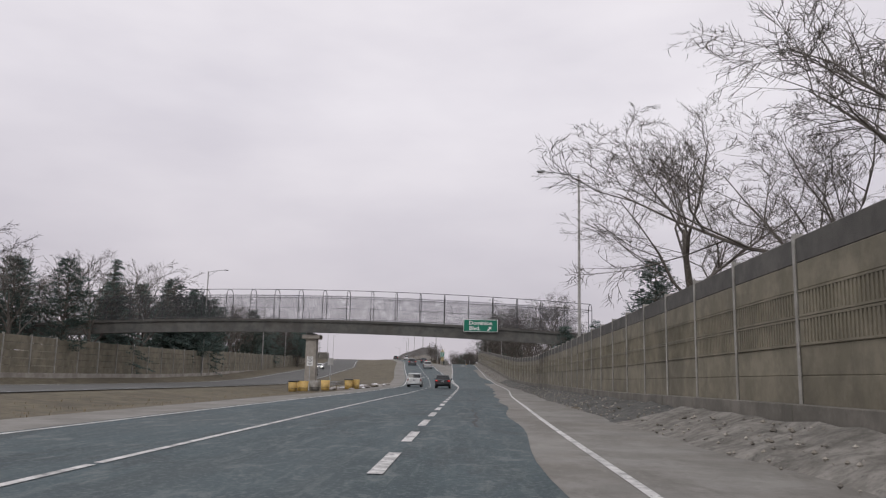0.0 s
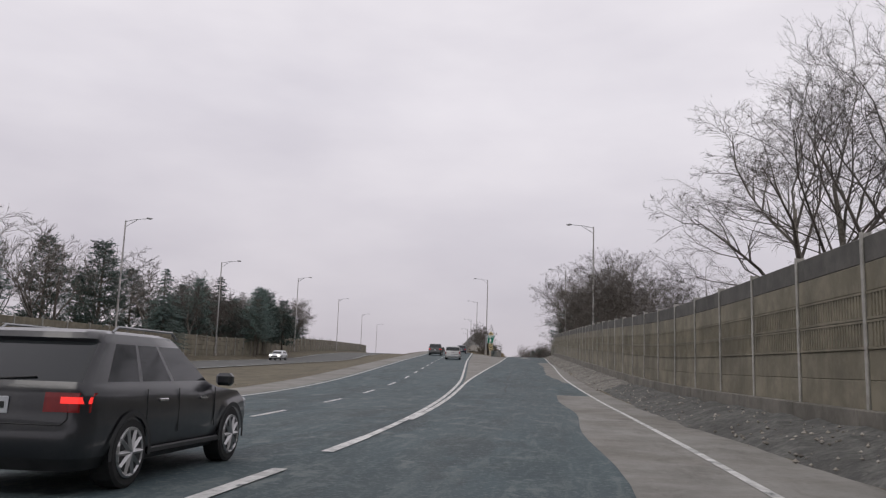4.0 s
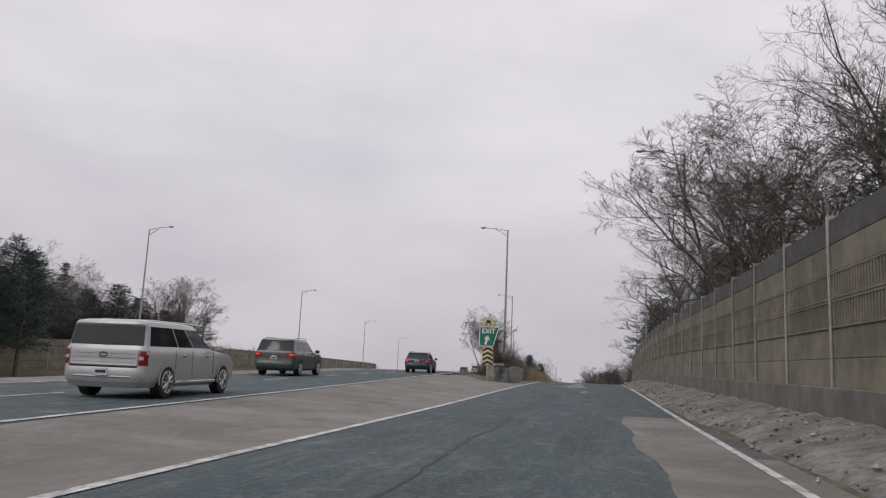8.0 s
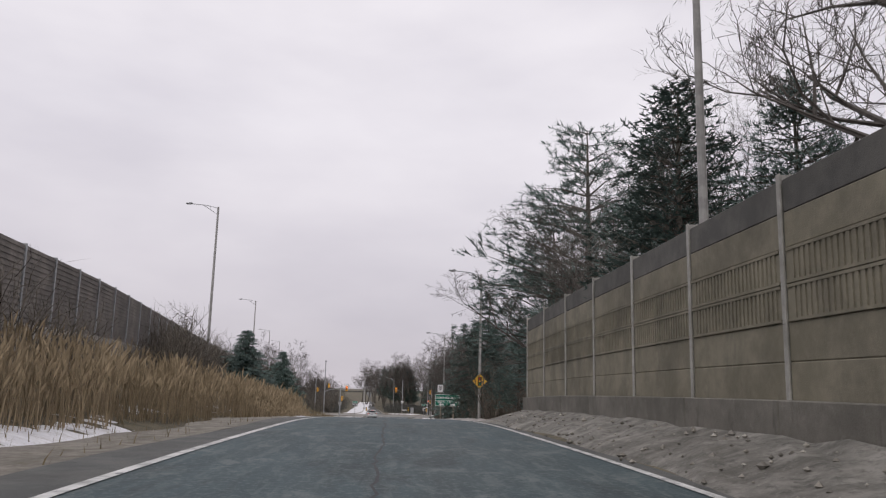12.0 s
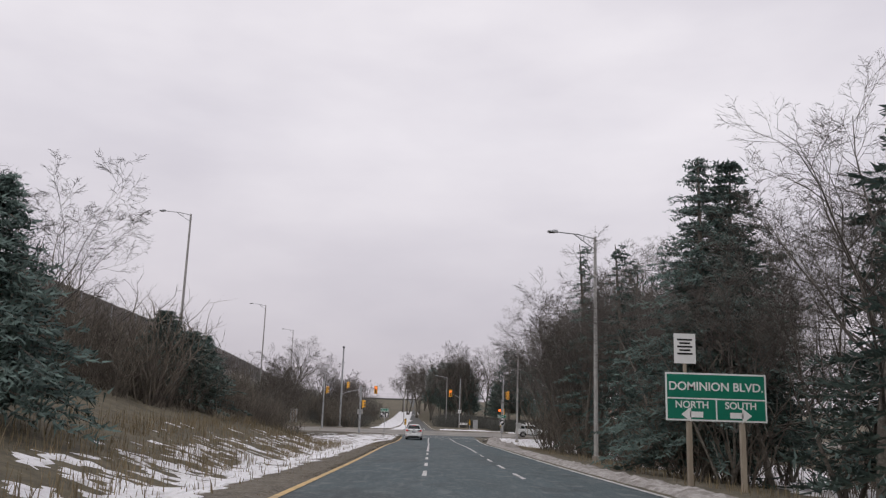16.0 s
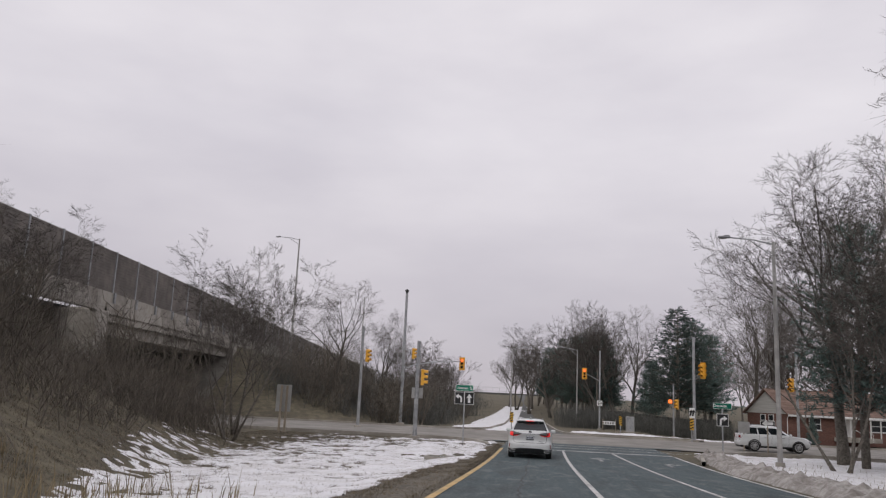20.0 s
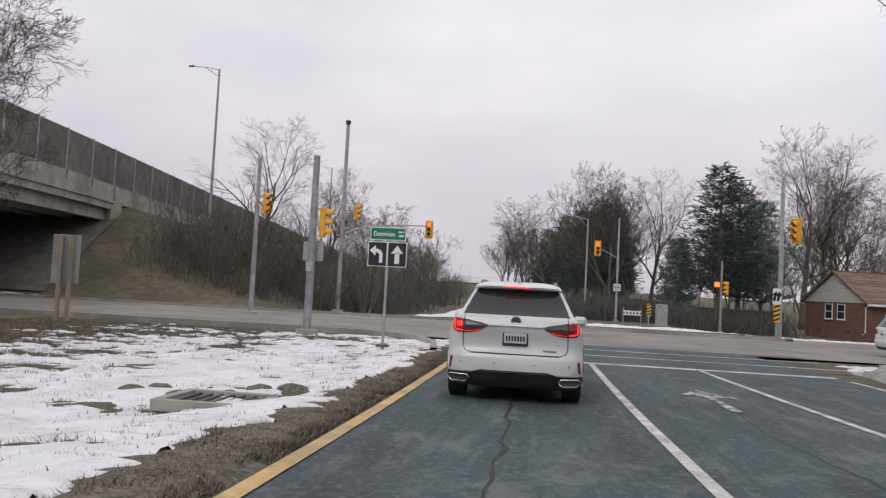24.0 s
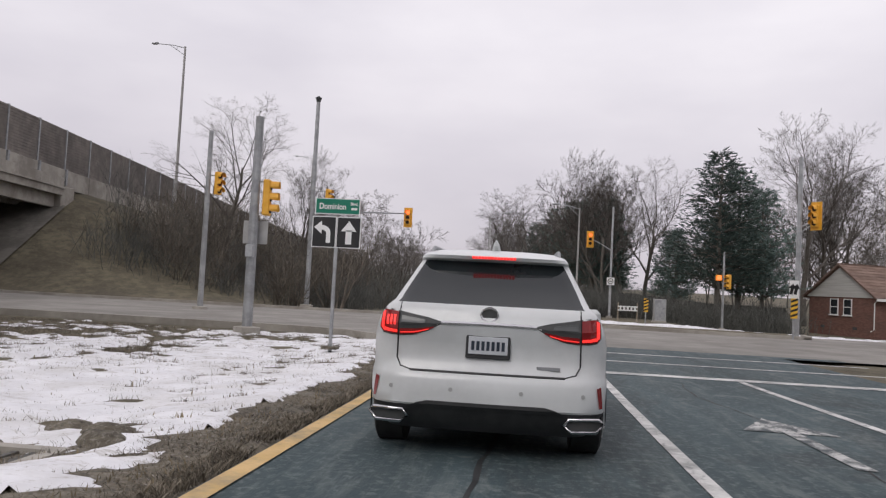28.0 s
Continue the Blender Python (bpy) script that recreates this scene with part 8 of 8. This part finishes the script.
    part("emblem", tube_bm([(0.09 * math.cos(a), R + rear_y(rows, 0, waist - 0.14) - 0.004, waist - 0.14 + 0.045 * math.sin(a)) for a in np.linspace(0, 6.283, 16)], 0.014, 5), M["lid"] if grooves else M["chrome"], car)
    part("brake_strip", box_bm(0.4, 0.02, 0.03, (0, R + 0.10 + rake, H - 0.09), 0.005), M["tail_lit"] if lit else M["tail_red"], car)
    part("wiper", tube_bm([(-0.05, R + rear_y(rows, 0, waist + 0.07) - 0.012, waist + 0.07), (0.35, R + rear_y(rows, 0.3, waist + 0.1) - 0.012, waist + 0.1)], 0.01, 4), M["plastic"], car)
    part("grille", box_bm(W * 0.5, 0.06, 0.2, (0, L / 2 - 0.02, 0.58), 0.02), M["plastic"], car)
    if roof_m:
        part("roof_panel", box_bm(top * 1.5, L * 0.5, 0.03, (0, R + 0.42 * L, H + 0.002), 0.012), roof_m, car, "white roof panel")
    return car


def on_high(y, off, west=False):
    dx = (X_EDGE(y + 2) - X_EDGE(y - 2)) / 4
    zf = Z_WEST if west else Z_HIGH
    dz = (zf(y + 2) - zf(y - 2)) / 4
    return pose(X_EDGE(y) + off, y, zf(y) + 0.003, math.degrees(math.atan(dz)) * (-1 if west else 1), 0, math.degrees(math.atan(-dx)) + (180 if west else 0))


suv("suv", on_high(101, -5.5), M["car_white"], "white boxy compact SUV driving in the far lane", boxy=0.75, H=1.72, L=4.45, W=1.8, lamp="tall", lit=False)
suv("suv", on_high(97, -1.85), M["car_black"], "black crossover driving in the through lane", boxy=0.35, H=1.6, L=4.4)
suv("wagon", on_high(191, -1.9), M["car_silver"], "silver boxy wagon with dark windows in the through lane", L=5.1, W=1.93, H=1.7, boxy=0.95, lamp="tall", lit=False, spokes=10, roof_m=M["car_white"], arch=M["car_silver"], low_m=M["car_silver"], grooves=True)
suv("suv", on_high(211, -5.4), M["car_grey"], "dark grey SUV driving in the far lane", L=5.0, W=2.0, H=1.77, boxy=0.55)
suv("hatchback", on_high(231, -1.9), M["car_blue"], "dark blue hatchback further up the highway", L=4.2, W=1.8, H=1.5, boxy=0.4)
suv("suv", on_high(330, -1.9), M["car_white"], "white car far up the highway", L=4.5, boxy=0.5, lit=False)
suv("suv", on_high(352, -5.5), M["car_grey"], "dark car far up the highway", L=4.5, boxy=0.5)
suv("suv", on_high(150, -25.2, True), M["car_black"], "black SUV with lit headlamps on the opposite carriageway", boxy=0.6, head=True, lit=False)
suv("sedan", on_high(205, -29.3, True), M["car_white"], "white car on the opposite carriageway", H=1.48, boxy=0.3, head=True, lit=False)
suv("suv", pose(9.9, 441.5, Z_RAMP(441.5) + 0.02, 0, 0, -90), M["car_white"], "white SUV driving along the cross street", L=4.65, W=1.86, H=1.68, boxy=0.55, lit=False, group="cars at the junction")


# ---- the white SUV waiting ahead ----
def white_suv():
    L, W = 4.89, 1.895
    yr = 419.78      # its tail
    yc = yr + L / 2
    dz = math.degrees(math.atan((Z_RAMP(yc + 2) - Z_RAMP(yc - 2)) / 4))
    car = empty("luxury_suv", pose(-5.84, yc, Z_RAMP(yc) - 0.004, dz, 0, 0.5), "white mid-size SUV with lit tail lamps waiting at the signal", "car", "cars at the junction")
    hw, R = W / 2, -L / 2
    # height, half width, start of the tail, corner radius, end of the nose
    rows = [(0.21, 0.80, 0.16, 0.22, 4.6), (0.30, 0.875, 0.06, 0.26, 4.75), (0.405, 0.925, 0.015, 0.30, 4.86), (0.42, 0.93, 0.0, 0.31, 4.87), (0.50, 0.942, 0.0, 0.33, 4.88), (0.60, 0.9475, 0.0, 0.34, 4.89), (0.655, 0.945, 0.02, 0.33, 4.89),
            (0.69, 0.938, 0.06, 0.30, 4.88), (0.80, 0.938, 0.085, 0.27, 4.85), (0.90, 0.935, 0.075, 0.25, 4.75), (0.97, 0.922, 0.05, 0.24, 4.6), (1.035, 0.905, 0.04, 0.23, 4.1), (1.06, 0.898, 0.055, 0.22, 3.7), (1.12, 0.872, 0.075, 0.2, 3.5),
            (1.165, 0.838, 0.095, 0.18, 3.42), (1.195, 0.805, 0.125, 0.16, 3.36), (1.215, 0.785, 0.155, 0.15, 3.3), (1.30, 0.745, 0.26, 0.13, 3.08), (1.42, 0.69, 0.40, 0.12, 2.8), (1.555, 0.622, 0.50, 0.12, 2.5), (1.572, 0.618, 0.42, 0.13, 2.46),
            (1.598, 0.606, 0.40, 0.16, 2.38), (1.625, 0.585, 0.46, 0.2, 2.3), (1.66, 0.52, 0.66, 0.22, 2.15), (1.685, 0.40, 0.95, 0.2, 1.98), (1.692, 0.22, 1.25, 0.12, 1.85)]
    body_from_slices(car, rows, L, (1.2, 1.562), M["car_white"], M["plastic"], 0.41, (0.12, 0.36, 0.38, 0.64, 0.66, 1.0))
    for x, side in ((hw - 0.135, 1), (-hw + 0.135, -1)):
        for y in (R + 0.8, L / 2 - 0.95):
            wheel(car, x, y, 0.385, 0.25, side, 10)
    on = lambda x, z, out=0.0: (x, R + rear_y(rows, x, z) - out, z)
    # seams of the tailgate and the bumper
    seam_on(rows, L, [(-0.705, 1.19), (-0.712, 0.95), (-0.715, 0.76), (-0.68, 0.695), (-0.6, 0.672)], 0.006, car, "tailgate_seam", "dark seam beside the tailgate")
    seam_on(rows, L, [(0.705, 1.19), (0.712, 0.95), (0.715, 0.76), (0.68, 0.695), (0.6, 0.672)], 0.006, car, "tailgate_seam", "dark seam beside the tailgate")
    seam_on(rows, L, [(-0.6, 0.668), (0.6, 0.668)], 0.012, car, "tailgate_seam", "dark gap below the tailgate")
    # lamps: smoked clusters with lit red hooks
    top = [(0.36, 1.052), (0.48, 1.083), (0.60, 1.103), (0.70, 1.122), (0.78, 1.135), (0.84, 1.14), (0.868, 1.118)]
    low = [(0.36, 1.042), (0.48, 0.975), (0.60, 0.938), (0.70, 0.93), (0.78, 0.934), (0.84, 0.945), (0.872, 0.985)]
    for s in (-1, 1):
        lampc = skin(rows, L, low, top, s, 0.004, M["lid"], car, "tail_lamp", "smoked lamp cluster with lit red outline", 0.05)
        skin(rows, L, [(0.715, 0.942), (0.78, 0.945), (0.84, 0.956), (0.864, 0.99)], [(0.715, 1.115), (0.78, 1.125), (0.835, 1.13), (0.862, 1.112)], s, 0.011, M["tail_red"], lampc, "outer_lens", "glowing red outer lens", 0.02)
        skin(rows, L, [(0.72, 0.952), (0.78, 0.956), (0.835, 0.966)], [(0.72, 0.972), (0.78, 0.978), (0.825, 0.99)], s, 0.016, M["tail_lit"], lampc, "light_guide", "bright red light guide", 0.01)
        skin(rows, L, [(0.832, 0.966), (0.858, 0.99)], [(0.832, 1.118), (0.856, 1.108)], s, 0.016, M["tail_lit"], lampc, "light_guide", "bright red light guide", 0.01)
        for k in range(3):
            skin(rows, L, [(0.735 + 0.03 * k, 1.01), (0.752 + 0.03 * k, 1.012)], [(0.735 + 0.03 * k, 1.09), (0.752 + 0.03 * k, 1.092)], s, 0.0135, M["tail_lit"] if s < 0 else M["tail_red"], lampc, "lamp_cell", "", 0.01)
        skin(rows, L, [(0.43, 1.0), (0.56, 0.952), (0.70, 0.94)], [(0.43, 1.012), (0.56, 0.99), (0.70, 0.983)], s, 0.010, M["tail_red"], lampc, "lower_lens", "red lower lens", 0.02)
        skin(rows, L, [(0.47, 0.986), (0.58, 0.958), (0.695, 0.95)], [(0.47, 0.993), (0.58, 0.966), (0.695, 0.959)], s, 0.014, M["tail_lit"], lampc, "light_guide", "thin lit red line", 0.01)
        skin(rows, L, [(0.50, 1.035), (0.60, 1.022), (0.69, 1.018)], [(0.50, 1.062), (0.60, 1.077), (0.69, 1.09)], s, 0.010, M["car_grey"], lampc, "reverse_lamp", "smoked reversing lens", 0.02)
        # reflectors and exhausts in the bumper
        skin(rows, L, [(0.875, 0.445), (0.905, 0.445)], [(0.85, 0.60), (0.885, 0.612)], s, 0.006, M["tail_red"], car, "reflector", "slim slanted red bumper reflector", 0.03)
        rim = [(0.60, 0.315), (0.64, 0.365), (0.87, 0.372), (0.905, 0.345), (0.85, 0.275), (0.66, 0.268)]
        ex = part("exhaust", tube_bm([(s * x, R + 0.055 + 0.11 * max(0, x - 0.62), z) for x, z in rim + rim[:2]], 0.014, 6), M["chrome"], car, "chrome trapezoid exhaust trim", smooth=True)
        bm = bmesh.new()
        bm.faces.new([bm.verts.new((s * x, R + 0.075 + 0.11 * max(0, x - 0.62), z)) for x, z in rim])
        part("opening", bm, M["lid"], ex)
        part("mirror", box_bm(0.24, 0.16, 0.17, (s * (hw + 0.09), R + 3.25, 1.12), 0.05), M["car_white"], car)
        part("roof_rail", tube_bm([(s * 0.54, R + 0.72, 1.63), (s * 0.54, R + 0.8, 1.68), (s * 0.54, R + 2.1, 1.715), (s * 0.54, R + 2.3, 1.67)], 0.017, 6), M["galv"], car)
        for x in (0.27, 0.74):
            part("parking_sensor", tube_bm([on(s * x, 0.54, -0.004), on(s * x, 0.54, 0.003)], 0.017, 10), M["car_silver"], car)
        for f in (0.38, 0.6):
            part("door_handle", box_bm(0.03, 0.22, 0.035, (s * (hw - 0.005), R + f * L, 0.99), 0.01), M["chrome"], car)
    # raised middle of the dark bumper insert, with a paler lip
    xs = [float(v) for v in np.linspace(-0.6, 0.6, 17)]
    skin(rows, L, [(x, 0.395) for x in xs], [(x, 0.398 + 0.05 * ramp01(0.6 - abs(x), 0.0, 0.12)) for x in xs], 1, 0.014, M["plastic"], car, "diffuser", "black bumper insert", 0.04)
    seam_on(rows, L, [(-0.37, 1.048), (-0.2, 1.052), (0.2, 1.052), (0.37, 1.048)], 0.014, car, "chrome_bar", "bright bar above the plate", M["chrome"], 0.016)
    seam_on(rows, L, [(-0.66, 1.035), (-0.37, 1.035)], 0.004, car, "crease")
    part("emblem", tube_bm([on(0, 1.125, -0.01), on(0, 1.125, 0.008)], 0.062, 18), M["lid"], car, "dark oval badge with a bright rim")
    part("emblem_ring", tube_bm([(0.066 * math.cos(a), R + rear_y(rows, 0, 1.125) - 0.01, 1.125 + 0.05 * math.sin(a)) for a in np.linspace(0, 6.283, 22)], 0.008, 5), M["chrome"], car)
    yp = R + rear_y(rows, 0, 0.88) - 0.012
    fr = part("plate_frame", box_bm(0.345, 0.02, 0.19, (0, yp, 0.88), 0.006), M["plastic"], car, "black plate frame")
    part("number_plate", box_bm(0.305, 0.02, 0.135, (0, yp - 0.008, 0.887), 0.004), M["plate"], fr, "pale number plate")
    for k in range(7):
        part("plate_bar", box_bm(0.024, 0.006, 0.07, (-0.117 + k * 0.039, yp - 0.02, 0.885), 0), M["car_blue"], fr)
    part("badge_bar", box_bm(0.18, 0.008, 0.028, (0.47, R + rear_y(rows, 0.47, 0.735) - 0.004, 0.735), 0.002), M["galv"], car, "small grey model badge")
    for k in range(14):
        part("brake_strip", box_bm(0.022, 0.02, 0.02, (-0.169 + k * 0.026, R + rear_y(rows, 0, 1.585) - 0.006, 1.586), 0.003), M["tail_lit"], car, "lit red high brake strip")
    part("fin", tube_bm([(0, R + 0.9, 1.66), (0, R + 0.78, 1.73), (0, R + 0.76, 1.76)], [0.045, 0.025, 0.008], 6), M["car_white"], car, "white roof aerial fin")


white_suv()
